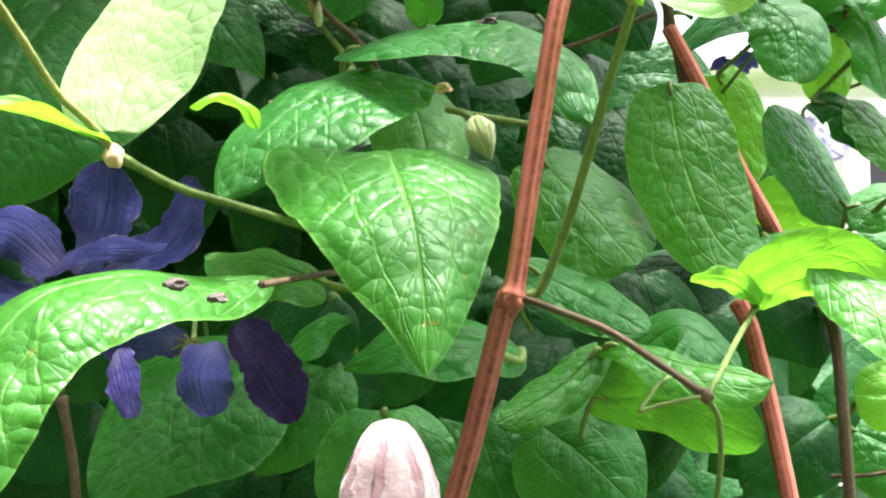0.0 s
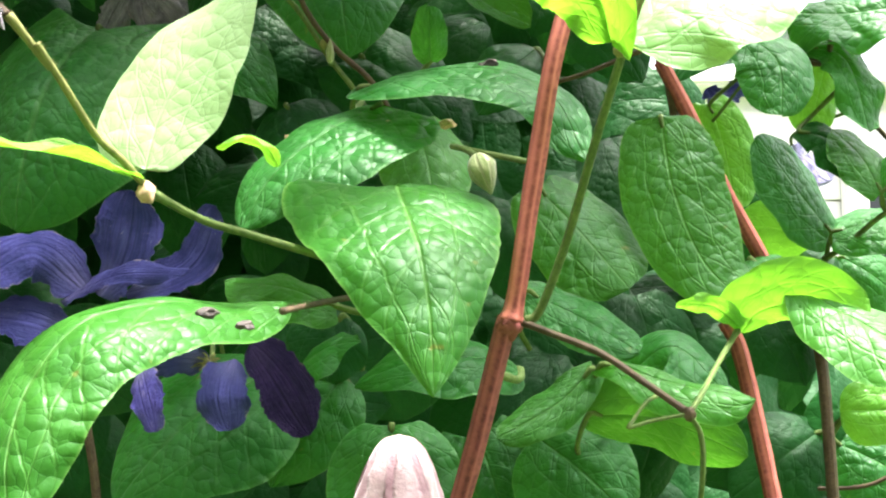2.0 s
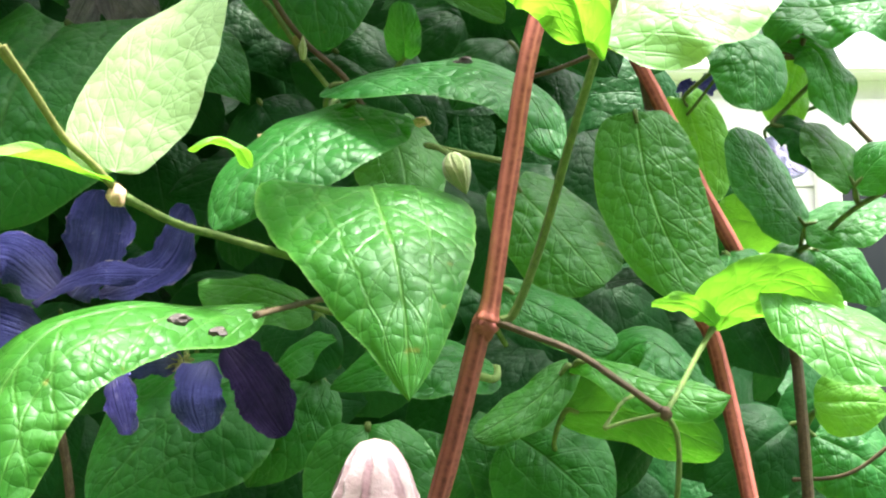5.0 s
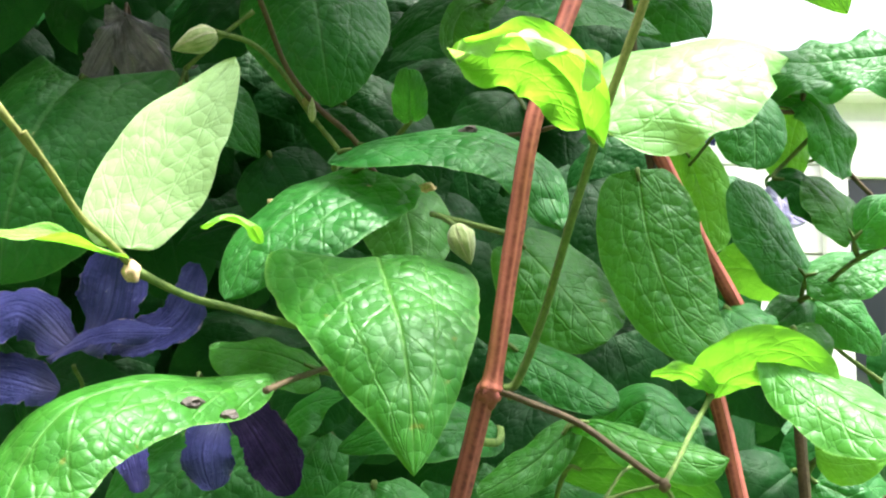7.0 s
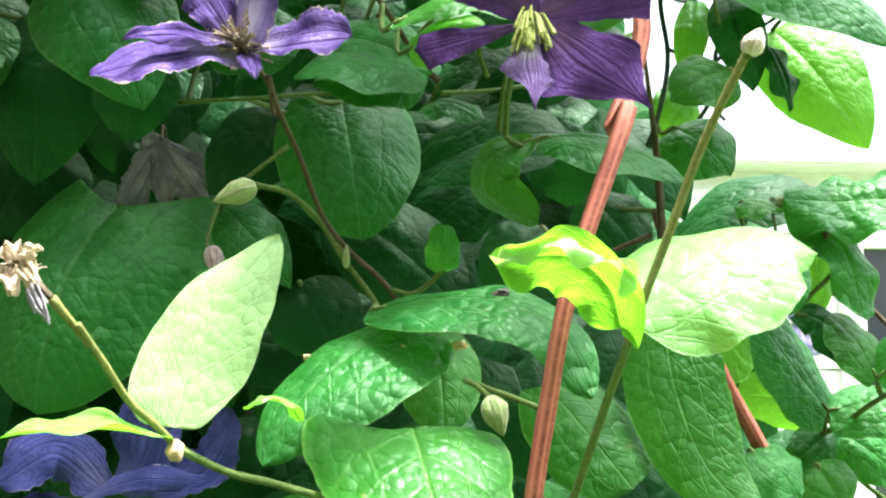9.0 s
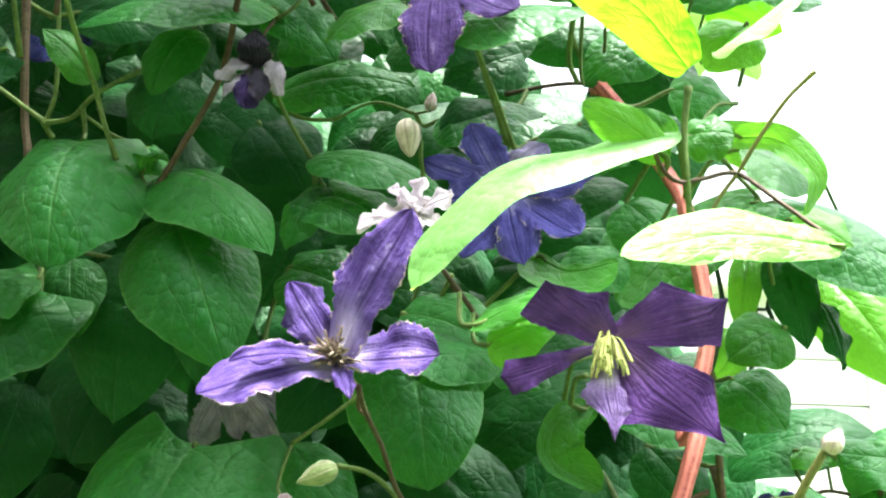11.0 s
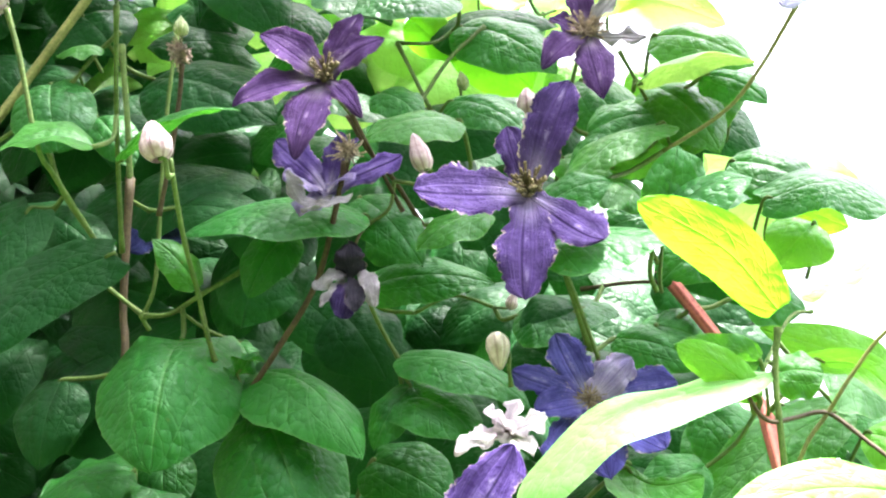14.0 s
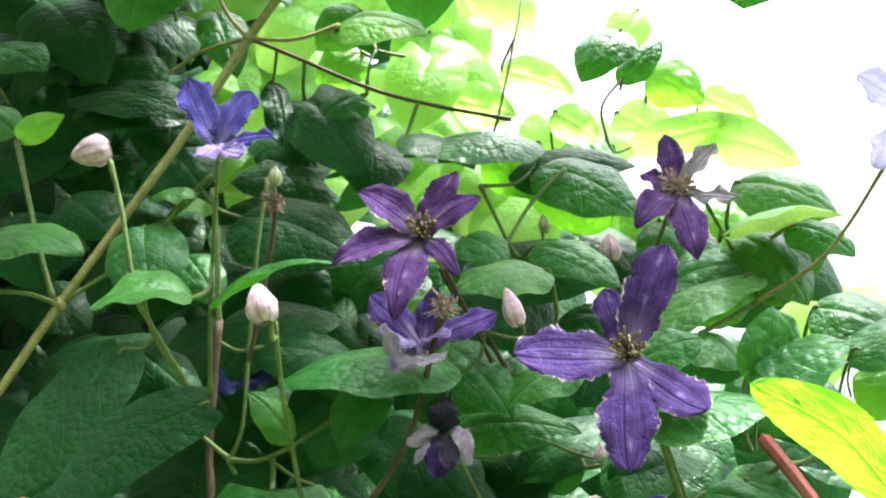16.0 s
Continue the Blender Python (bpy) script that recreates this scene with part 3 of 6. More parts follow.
def sheet(rib, near, far, facing, roll=(0.5, 0.5), lobes=(0.1, 0.1), crinkle=1.0, fine=(40, 28), wave=0.0, seed=0.0, ragged=0.05):
    """A blade along a curved midrib, as points about its base, faces and two UV maps. near and far: half width and the two powers of its
    outline on either side of the midrib, roll: how far each half turns away from facing at its margin, lobes: how far each half sweeps back past the base."""
    nu, nv = fine
    line = spline(rib, 12)
    run = np.concatenate([[0], np.cumsum([np.linalg.norm(b - a) for a, b in zip(line, line[1:])])])
    length, line = run[-1], np.array(line)
    f0, f1 = (np.array(f, dtype=float) for f in (facing if len(facing) == 2 else (facing, facing)))
    base = line[0].copy()
    verts, norm, flat, faces = [], [], [], []
    at = lambda s: np.array([np.interp(s, run, line[:, k]) for k in range(3)])
    for i in range(nu + 1):
        u = (i / nu) ** 1.25
        p = at(u * length)
        e1 = at(min(1.0, u + 0.03) * length) - at(max(0.0, u - 0.03) * length)
        e1 /= np.linalg.norm(e1)
        n = f0 * (1 - u) + f1 * u
        n = n - e1 * (n @ e1)
        n /= np.linalg.norm(n)
        s = np.cross(e1, n)
        for j in range(nv + 1):
            v = 2 * j / nv - 1
            av = abs(v)
            (half, a, b), turn, lobe = ((near, roll[0], lobes[0]) if v >= 0 else (far, roll[1], lobes[1]))
            h = half * (ribs(a, b, min(max(u, 1e-4), 1.0)) if b else min(((u + 0.16) / (a + 0.16)) ** 0.9, (max(0.0, 1.0 - u) / (1 - a)) ** 1.3))
            h *= 1 + ragged * av ** 3 * (noise.noise((u * 5 + seed, v * 2, seed)) + 0.5 * noise.noise((u * 19 + seed, v * 3, seed)))
            k = turn if abs(turn) > 0.02 else 0.02
            y, z = h * math.sin(k * av) / k, -h * (1 - math.cos(k * av)) / k
            q = Vector((u * length * 1000 + seed * 31, v * half * 1000, seed * 17))
            cell = noise.voronoi(q / 7.5 + Vector((0.4, 0.4, 0)) * noise.noise(q / 6.0))[0]
            z += crinkle * (0.00006 * min(0.55, cell[1] - cell[0]) - 0.0004 * math.exp(-(v / 0.06) ** 2) * (1 - u) + 0.0009 * noise.noise(q / 20.0) * (0.3 + av))
            z += crinkle * 0.0008 * math.sin(u * 16 + seed + (v > 0) * 1.7) * av ** 3
            z += wave * math.sin(u * 9 + seed + (v > 0)) * av ** 2
            back = lobe * length * av ** 1.4 * (1 - u) ** 3 * min(1.0, u / 0.03)
            verts.append(p + s * (y if v >= 0 else -y) + n * z - e1 * back - base)
            norm.append((v * 0.5 + 0.5, u))
            flat.append((h * v + seed * 0.37, length * u + seed * 0.53))
    w = nv + 1
    for i in range(nu):
        for j in range(nv):
            faces.append((i * w + j, i * w + j + 1, (i + 1) * w + j + 1, (i + 1) * w + j))
    return verts, faces, norm, flat, base, line


def frond(rib, near, far, facing, tone="lush", roll=(0.5, 0.5), lobes=(0.1, 0.1), crinkle=1.0, fine=(40, 28), wave=0.0, petiole=True):
    """A leaf of the vine along a curved midrib, with a stalk to the nearest stem."""
    COUNT[0] += 1
    *data, base, line = sheet(rib, near, far, facing, roll, lobes, crinkle, fine, wave, COUNT[0] * 0.731)
    ob = part("leaf", mesh_of("leaf", *data), LEAF[tone], vine, {"young": "yellow-green young leaf lit from behind", "yellow": "yellow-green young leaf lit from behind", "sunlit": "pale yellow-green leaf lit through", "fresh": "pale sunlit young leaf", "pale": "pale sunlit young leaf", "lite": "bright green translucent leaf"}.get(tone, ""), base - VINE_AT)
    end, away = nearest_stem(base)
    if away > 0.045:
        end = base + np.array((0.004, 0.035, -0.02))
    if petiole and away > 0.003:
        way = line[1] - base
        way /= np.linalg.norm(way)
        pts = [(*(base + way * 0.005), 0.0007), (*base, 0.0010), (*((base + end) / 2 - way * 0.08 * np.linalg.norm(end - base) + np.array((0, 0.004, -0.003))), 0.0010), (*end, 0.0012)]
        part("petiole", mesh_of("petiole", *tube(pts, 5, 6, 0, 0, base)), STALK["green"], ob)
    return ob



def stamens(centre, facing, size, tone, seed):
    """A tuft of thin bent filaments with thicker ends."""
    rnd = random.Random(seed)
    f = Vector(facing).normalized()
    a = f.orthogonal().normalized()
    b = f.cross(a)
    pieces = []
    fresh = tone in ("yellow", "gold")
    for i in range(46 if fresh else 130):
        ang, rad = rnd.uniform(0, math.tau), rnd.uniform(0.1, 1.0) ** 0.7
        out = (a * math.cos(ang) + b * math.sin(ang)) * rad
        h = size * (rnd.uniform(0.45, 0.75) if fresh else rnd.uniform(0.2, 0.6))
        droop = Vector((0, 0, -size * (0.55 if tone == "yellow" else 0.05)))
        jit = Vector((rnd.uniform(-1, 1), rnd.uniform(-1, 1), rnd.uniform(-1, 1))) * size * (0.06 if fresh else 0.16)
        p0 = Vector(out) * size * 0.14
        p1 = p0 + f * h * 0.55 + Vector(out) * size * 0.10 + jit
        p2 = p0 + f * h + Vector(out) * size * (0.34 if fresh else 0.42) + jit * 1.4 + droop
        r = size * (0.024 if fresh else 0.015)
        pieces.append(tube([(*p0, r), (*p1, r), (*((p1 + p2) / 2), r * 1.5), (*p2, r * 1.7)], 3, 5))
    return joined(pieces)


FLOWERS = []


def stalk_part(owner, points, origin, tone="green", r=0.0010):
    pts = [np.array(p) for p in points]
    end, far = nearest_stem(pts[-1])
    if 0.003 < far < 0.06:
        pts.append(end)
    elif far >= 0.06:
        pts.append(pts[-1] + np.array((0.0, 0.03, -0.03)))
    if len(pts) > 1:
        pts = [(*p, r) for p in pts]
        part("stalk", mesh_of("stalk", *joined([tube(pts, 6, 8, 0.03, 0, origin), hairs(pts, 130, 0.0009, origin, len(STEM_POINTS))])), STALK[tone], owner)


def flower(centre, facing, petals, core, size, stalk, label):
    centre = np.array(centre)
    seed = len(FLOWERS) + 1
    head = tagged(new("clematis_flower"), label, "flower", "clematis flowers")
    head.location = centre
    FLOWERS.append(head)
    dry = core == "brown" or "dry" in label or "shrivel" in label
    for i, (tip, width, tone) in enumerate(petals):
        k = seed * 3.1 + i * 1.7
        fresh = tone in ("plum", "plumlight")
        if isinstance(tip, list):
            # a pair of (half width, place of its corner) makes a petal with corners and hollow ends
            sides = [(half, corner, None) for half, corner in width] if isinstance(width, tuple) else [(width, 0.5, 0.3) if tone == "plum" else (width, 0.45, 0.42)] * 2
            *data, base, _ = sheet(tip, *sides, facing, (0.25 + 0.3 * math.sin(k), 0.3 + 0.3 * math.sin(k * 2)), (0, 0), 1.9 if fresh else 1.5, (64, 22), 0.0008, k, 0.10 if fresh else 0.30)
            part("petal", mesh_of("petal", *data), PETAL[tone], head, "petal with bleached underside" if tone == "faded" else "", base - centre)
            continue
        data = blade(centre, tip, width, facing, "pointed" if tone == "plumlight" else "petal", (0.10 if fresh else 0.06) + 0.05 * math.sin(k * 2.3), 0.10 + 0.2 * math.sin(k * 1.3), -0.10 if fresh else 0.12 * math.sin(k),
                     1.0 if fresh else 1.9 if tone in ("papery", "grey", "straw", "greydark") else 1.35, 0.4 * math.sin(k * 1.9), 0.26 if fresh else 0.42, 72, 20, k)
        part("petal", mesh_of("petal", *data), PETAL[tone], head, {"faded": "petal with bleached underside", "grey": "dry grey petal"}.get(tone, ""))
    if core != "none":
        part("flower_centre", mesh_of("flower_centre", *stamens(centre, facing, size, core, seed)), STAMEN[core], head,
             {"brown": "dried brown stamens", "yellow": "drooping yellow-green stamens", "gold": "golden brown stamens"}.get(core, ""))
    line = [centre + np.array((0, 0.002, 0))] + [np.array(p) for p in stalk]
    stalk_part(head, line, centre, "brown" if dry else "green", 0.0008)
    return head


def bud(foot, tip, width, tone, stalk, label):
    foot, tip = np.array(foot), np.array(tip)
    ob = tagged(new("clematis_bud"), label, "flower bud", "clematis buds")
    ob.location = foot
    axis = (tip - foot)
    length = np.linalg.norm(axis)
    axis = axis / length
    a = np.cross(axis, (0.2, 1.0, 0.1))
    a /= np.linalg.norm(a)
    b = np.cross(axis, a)
    seed = width * 1000
    # four sepals folded over one another
    for q in range(4):
        verts, norm, flat, faces = [], [], [], []
        nu, nv = (26, 12) if tone == "white" else (14, 10)
        for i in range(nu + 1):
            u = i / nu
            r = width / 2 * (math.sin(math.pi * min(1, u * 0.96 + 0.04) ** 0.78)) ** (0.42 if tone == "white" else 0.85 if tone == "green" else 0.6) * (1.0 - (0.05 if tone == "white" else 0.3) * u)
            for j in range(nv + 1):
                v = j / nv
                ang = math.tau * (q + v * 1.12 - 0.06) / 4
                rr = r * (1 + 0.05 * math.cos((v - 0.5) * 9) + 0.11 * noise.noise((u * 5, ang * 2.2, seed)) + 0.05 * noise.noise((u * 4 + ang * 1.5, ang * 9, seed)) + 0.03 * (q % 2))
                p = axis * length * u + (a * math.cos(ang) + b * math.sin(ang)) * rr
                verts.append(p)
                norm.append((ang / math.tau, u))
                flat.append((ang * 0.01, u * length))
        for i in range(nu):
            for j in range(nv):
                faces.append((i * (nv + 1) + j, i * (nv + 1) + j + 1, (i + 1) * (nv + 1) + j + 1, (i + 1) * (nv + 1) + j))
        part("sepal", mesh_of("sepal", verts, faces, norm, flat), BUD[tone], ob)
    if stalk:
        stalk_part(ob, [foot + axis * length * 0.05] + [np.array(p) for p in stalk], foot, "green", max(0.0007, min(0.0012, width * 0.09)))
    return ob


def scrap(at, size, tone):
    """A crumpled dry flake."""
    rnd = random.Random(int(size * 1e6))
    bm = bmesh.new()
    bmesh.ops.create_icosphere(bm, subdivisions=2, radius=size / 2)
    for v in bm.verts:
        v.co *= 1 + 0.75 * noise.noise(v.co * (2.2 / size) + Vector((size * 900, 0, 0)))
        v.co.z *= 0.55
    me = bpy.data.meshes.new("dry_scrap")
    bm.to_mesh(me)
    bm.free()
    tagged(part("dry_scrap", me, SCRAP[tone], at=at), "crumbled dark dry plant scrap on a leaf" if tone == "dark" else "papery tan dry flake on a leaf", "plant debris", "dry scraps")

# stems
stem([(-0.0065, 0.2700, 1.3288, 0.00257), (0.0057, 0.2620, 1.3701, 0.00253), (0.0148, 0.2570, 1.4064, 0.00252), (0.0160, 0.2560, 1.4091, 0.00287), (0.0171, 0.2560, 1.4112, 0.00240)], 'maroon')
stem([(0.0169, 0.2560, 1.4106, 0.00299), (0.0185, 0.2560, 1.4183, 0.00233), (0.0238, 0.2540, 1.4528, 0.00234), (0.0307, 0.2500, 1.4902, 0.00226), (0.0500, 0.2680, 1.5435, 0.00255), (0.0478, 0.2800, 1.5428, 0.00249), (0.0615, 0.3000, 1.5830, 0.00269), (0.0598, 0.3250, 1.6352, 0.00284), (0.0603, 0.3350, 1.6443, 0.00298), (0.0556, 0.3600, 1.6684, 0.00294), (0.0507, 0.3850, 1.6921, 0.00300), (0.0373, 0.4100, 1.7239, 0.00320), (0.0408, 0.4600, 1.7463, 0.00320), (0.0507, 0.5400, 1.7772, 0.00330)], 'red')
stem([(0.0619, 0.3030, 1.5818, 0.00064), (0.0730, 0.3450, 1.5727, 0.00098), (0.0816, 0.3750, 1.5578, 0.00142), (0.0870, 0.3900, 1.5177, 0.00183)], 'brown')
stem([(0.0864, 0.3890, 1.5193, 0.00228), (0.0965, 0.3860, 1.4967, 0.00270), (0.1100, 0.3850, 1.4658, 0.00268), (0.1241, 0.3850, 1.4384, 0.00266), (0.1345, 0.4000, 1.4215, 0.00275)], 'red')
stem([(0.0862, 0.4000, 1.5390, 0.00188), (0.0888, 0.3900, 1.5149, 0.00183), (0.0947, 0.3900, 1.4803, 0.00181), (0.1011, 0.4000, 1.4633, 0.00185)], 'brown')
stem([(0.1136, 0.4000, 1.4148, 0.00297), (0.1181, 0.3950, 1.3990, 0.00293), (0.1251, 0.3850, 1.3495, 0.00283), (0.1306, 0.3800, 1.3063, 0.00277)], 'red')
stem([(0.1597, 0.4300, 1.4124, 0.00255), (0.1608, 0.4250, 1.3931, 0.00251), (0.1614, 0.4200, 1.3439, 0.00246), (0.1623, 0.4200, 1.2956, 0.00244)], 'brown')
stem([(-0.1457, 0.4000, 1.3786, 0.00180), (-0.1399, 0.4000, 1.3499, 0.00178), (-0.1360, 0.4000, 1.3043, 0.00177)], 'brown')
stem([(0.0211, 0.2560, 1.4105, 0.00118), (0.0248, 0.2550, 1.4138, 0.00118), (0.0311, 0.2480, 1.4312, 0.00115), (0.0362, 0.2280, 1.4543, 0.00108), (0.0401, 0.2120, 1.4711, 0.00101), (0.0393, 0.2120, 1.4706, 0.00109)], 'green')
stem([(0.0393, 0.2120, 1.4703, 0.00110), (0.0480, 0.2050, 1.4946, 0.00108), (0.0548, 0.1970, 1.5151, 0.00105), (0.0623, 0.1860, 1.5331, 0.00101), (0.0634, 0.1830, 1.5346, 0.00102)], 'tan')
stem([(0.0193, 0.2560, 1.4105, 0.00096), (0.0268, 0.2530, 1.4075, 0.00095), (0.0396, 0.2500, 1.4022, 0.00094), (0.0497, 0.2420, 1.3948, 0.00091), (0.0593, 0.2360, 1.3874, 0.00088)], 'brown')
stem([(0.0593, 0.2360, 1.3874, 0.00066), (0.0624, 0.2370, 1.3816, 0.00066), (0.0631, 0.2400, 1.3702, 0.00067), (0.0633, 0.2500, 1.3546, 0.00069)], 'green')
stem([(0.0593, 0.2360, 1.3874, 0.00066), (0.0639, 0.2420, 1.3919, 0.00068), (0.0722, 0.2560, 1.4000, 0.00072), (0.0807, 0.2680, 1.4085, 0.00075)], 'green')
stem([(0.0593, 0.2360, 1.3874, 0.00050), (0.0510, 0.2350, 1.3860, 0.00049), (0.0439, 0.2340, 1.3841, 0.00049)], 'green')
stem([(0.0439, 0.2340, 1.3841, 0.00044), (0.0493, 0.2400, 1.3897, 0.00045), (0.0531, 0.2450, 1.3913, 0.00046)], 'green')
stem([(-0.0219, 0.2700, 1.4253, 0.00114), (-0.0379, 0.2500, 1.4288, 0.00106), (-0.0515, 0.2450, 1.4326, 0.00103), (-0.0618, 0.2400, 1.4354, 0.00102), (-0.0733, 0.2330, 1.4414, 0.00100)], 'green')
stem([(-0.0733, 0.2330, 1.4414, 0.00097), (-0.0787, 0.2260, 1.4483, 0.00095), (-0.0841, 0.2220, 1.4538, 0.00093), (-0.0893, 0.2140, 1.4641, 0.00090), (-0.0934, 0.2080, 1.4717, 0.00088), (-0.0913, 0.2120, 1.4671, 0.00096), (-0.0988, 0.2050, 1.4775, 0.00095)], 'tan')
stem([(-0.0388, 0.2220, 1.4118, 0.00068), (-0.0349, 0.2400, 1.4140, 0.00073), (-0.0271, 0.2600, 1.4169, 0.00079), (-0.0162, 0.2800, 1.4192, 0.00085)], 'brown')
stem([(-0.0272, 0.3450, 1.4854, 0.00093), (-0.0325, 0.3430, 1.4947, 0.00093), (-0.0423, 0.3420, 1.5072, 0.00093), (-0.0524, 0.3350, 1.5218, 0.00092), (-0.0616, 0.3250, 1.5288, 0.00090), (-0.0726, 0.3180, 1.5304, 0.00088)], 'green')
stem([(-0.0189, 0.3500, 1.4861, 0.00103), (-0.0274, 0.3430, 1.4990, 0.00102), (-0.0401, 0.3400, 1.5101, 0.00101), (-0.0498, 0.3300, 1.5218, 0.00099), (-0.0558, 0.3100, 1.5383, 0.00094), (-0.0600, 0.2850, 1.5482, 0.00088), (-0.0614, 0.2720, 1.5548, 0.00085)], 'brown')
stem([(-0.1266, 0.4100, 1.5876, 0.00091), (-0.0919, 0.4000, 1.5867, 0.00089), (-0.0706, 0.3900, 1.5857, 0.00088), (-0.0359, 0.3800, 1.5842, 0.00086)], 'green')
stem([(0.0156, 0.3600, 1.5629, 0.00091), (0.0166, 0.3400, 1.5747, 0.00087), (0.0175, 0.3200, 1.5762, 0.00082)], 'green')
stem([(-0.0071, 0.3300, 1.5686, 0.00076), (0.0101, 0.3400, 1.5728, 0.00078), (0.0291, 0.3600, 1.5820, 0.00082)], 'green')
stem([(0.1653, 0.4150, 1.5372, 0.00107), (0.1641, 0.4180, 1.5281, 0.00108), (0.1713, 0.4200, 1.5173, 0.00108), (0.1898, 0.4250, 1.4983, 0.00109), (0.2135, 0.4300, 1.4765, 0.00110)], 'brown')
stem([(0.1641, 0.4180, 1.5281, 0.00088), (0.1446, 0.4200, 1.5312, 0.00088), (0.1372, 0.4200, 1.5299, 0.00088)], 'brown')
stem([(0.1993, 0.4000, 1.4698, 0.00112), (0.1819, 0.4100, 1.4593, 0.00114), (0.1748, 0.4300, 1.4492, 0.00119), (0.1692, 0.4500, 1.4432, 0.00124)], 'green')
stem([(0.1706, 0.4400, 1.4527, 0.00101), (0.1741, 0.4500, 1.4380, 0.00103), (0.1930, 0.4600, 1.4228, 0.00105), (0.2134, 0.4600, 1.4069, 0.00105)], 'green')
stem([(0.1767, 0.4500, 1.3718, 0.00092), (0.1925, 0.4500, 1.3818, 0.00092), (0.2137, 0.4500, 1.3968, 0.00092)], 'brown')
stem([(0.1636, 0.4600, 1.3405, 0.00093), (0.1908, 0.4500, 1.3442, 0.00091), (0.2126, 0.4400, 1.3625, 0.00090)], 'brown')
stem([(0.0896, 0.4300, 1.5753, 0.00118), (0.0952, 0.4250, 1.5963, 0.00118), (0.0979, 0.4230, 1.6180, 0.00118), (0.0943, 0.4200, 1.6422, 0.00119), (0.0975, 0.4200, 1.6623, 0.00120)], 'dark')
stem([(0.1040, 0.4400, 1.5720, 0.00109), (0.1118, 0.4350, 1.5856, 0.00109), (0.1236, 0.4300, 1.6071, 0.00108), (0.1219, 0.4300, 1.6205, 0.00109), (0.1263, 0.4200, 1.6318, 0.00107)], 'dark')
stem([(0.0974, 0.4240, 1.6210, 0.00086), (0.1110, 0.4300, 1.6188, 0.00087), (0.1224, 0.4320, 1.6182, 0.00088), (0.1303, 0.4300, 1.6250, 0.00087), (0.1671, 0.4300, 1.6502, 0.00088)], 'dark')
stem([(0.1242, 0.4300, 1.6071, 0.00065), (0.1211, 0.4300, 1.5953, 0.00065), (0.1257, 0.4300, 1.5885, 0.00065)], 'dark')
stem([(0.0448, 0.3100, 1.5811, 0.00082), (0.0549, 0.3200, 1.5862, 0.00084), (0.0721, 0.3400, 1.5990, 0.00089)], 'green')
stem([(0.0184, 0.3600, 1.5606, 0.00092), (0.0178, 0.3400, 1.5680, 0.00088), (0.0164, 0.2900, 1.5632, 0.00077)], 'green')
stem([(0.0270, 0.4000, 1.5111, 0.00098), (0.0514, 0.4000, 1.5153, 0.00098), (0.0835, 0.4000, 1.5283, 0.00098)], 'brown')
stem([(-0.0736, 0.4000, 1.5657, 0.00090), (-0.0880, 0.4000, 1.5539, 0.00090), (-0.1042, 0.4100, 1.5435, 0.00091)], 'green')
stem([(-0.0428, 0.3000, 1.6130, 0.00098), (-0.0359, 0.3100, 1.6048, 0.00100), (-0.0253, 0.3200, 1.5929, 0.00101), (-0.0143, 0.3350, 1.5795, 0.00105)], 'brown')
stem([(-0.0325, 0.3300, 1.6071, 0.00079), (-0.0370, 0.3400, 1.5985, 0.00080), (-0.0389, 0.3400, 1.5915, 0.00080)], 'green')
stem([(0.1507, 0.4100, 1.5247, 0.00100), (0.1608, 0.4100, 1.5250, 0.00100), (0.1632, 0.4100, 1.5325, 0.00101)], 'brown')
stem([(0.0467, 0.2560, 1.6052, 0.00107), (0.0449, 0.2530, 1.6240, 0.00108), (0.0441, 0.2520, 1.6397, 0.00109), (0.0454, 0.2500, 1.6556, 0.00110)], 'green')
stem([(0.0331, 0.2500, 1.6337, 0.00077), (0.0366, 0.2500, 1.6259, 0.00077), (0.0423, 0.2520, 1.6227, 0.00077), (0.0507, 0.2550, 1.6251, 0.00078), (0.0622, 0.2560, 1.6275, 0.00078), (0.0734, 0.2500, 1.6167, 0.00076), (0.0855, 0.2450, 1.6049, 0.00074)], 'brown')
stem([(0.0502, 0.2600, 1.6061, 0.00070), (0.0560, 0.2580, 1.6187, 0.00070), (0.0622, 0.2560, 1.6275, 0.00070), (0.0682, 0.2500, 1.6381, 0.00069), (0.0763, 0.2450, 1.6500, 0.00069), (0.0842, 0.2400, 1.6578, 0.00069)], 'tan')
stem([(-0.2362, 0.4050, 1.6946, 0.00116), (-0.2545, 0.4050, 1.7071, 0.00117), (-0.2681, 0.4050, 1.7166, 0.00118)], 'green')
stem([(0.0394, 0.4090, 1.7212, 0.00104), (0.0290, 0.4120, 1.7262, 0.00105), (0.0121, 0.4180, 1.7271, 0.00107), (-0.0092, 0.4300, 1.7268, 0.00109)], 'brown')
stem([(-0.2362, 0.4050, 1.6946, 0.00116), (-0.2178, 0.3900, 1.6918, 0.00113), (-0.1950, 0.3600, 1.6925, 0.00106), (-0.1780, 0.3700, 1.7098, 0.00109)], 'green')
stem([(-0.2340, 0.4100, 1.6886, 0.00105), (-0.2362, 0.4050, 1.6946, 0.00105), (-0.2314, 0.4000, 1.7130, 0.00105), (-0.2330, 0.3900, 1.7659, 0.00106), (-0.2347, 0.3850, 1.8096, 0.00108), (-0.2341, 0.3800, 1.8480, 0.00109)], 'green')
stem([(-0.2408, 0.4100, 1.6378, 0.00193), (-0.2453, 0.4100, 1.6790, 0.00198), (-0.2503, 0.4100, 1.7034, 0.00201), (-0.2542, 0.4000, 1.7700, 0.00205)], 'brown')
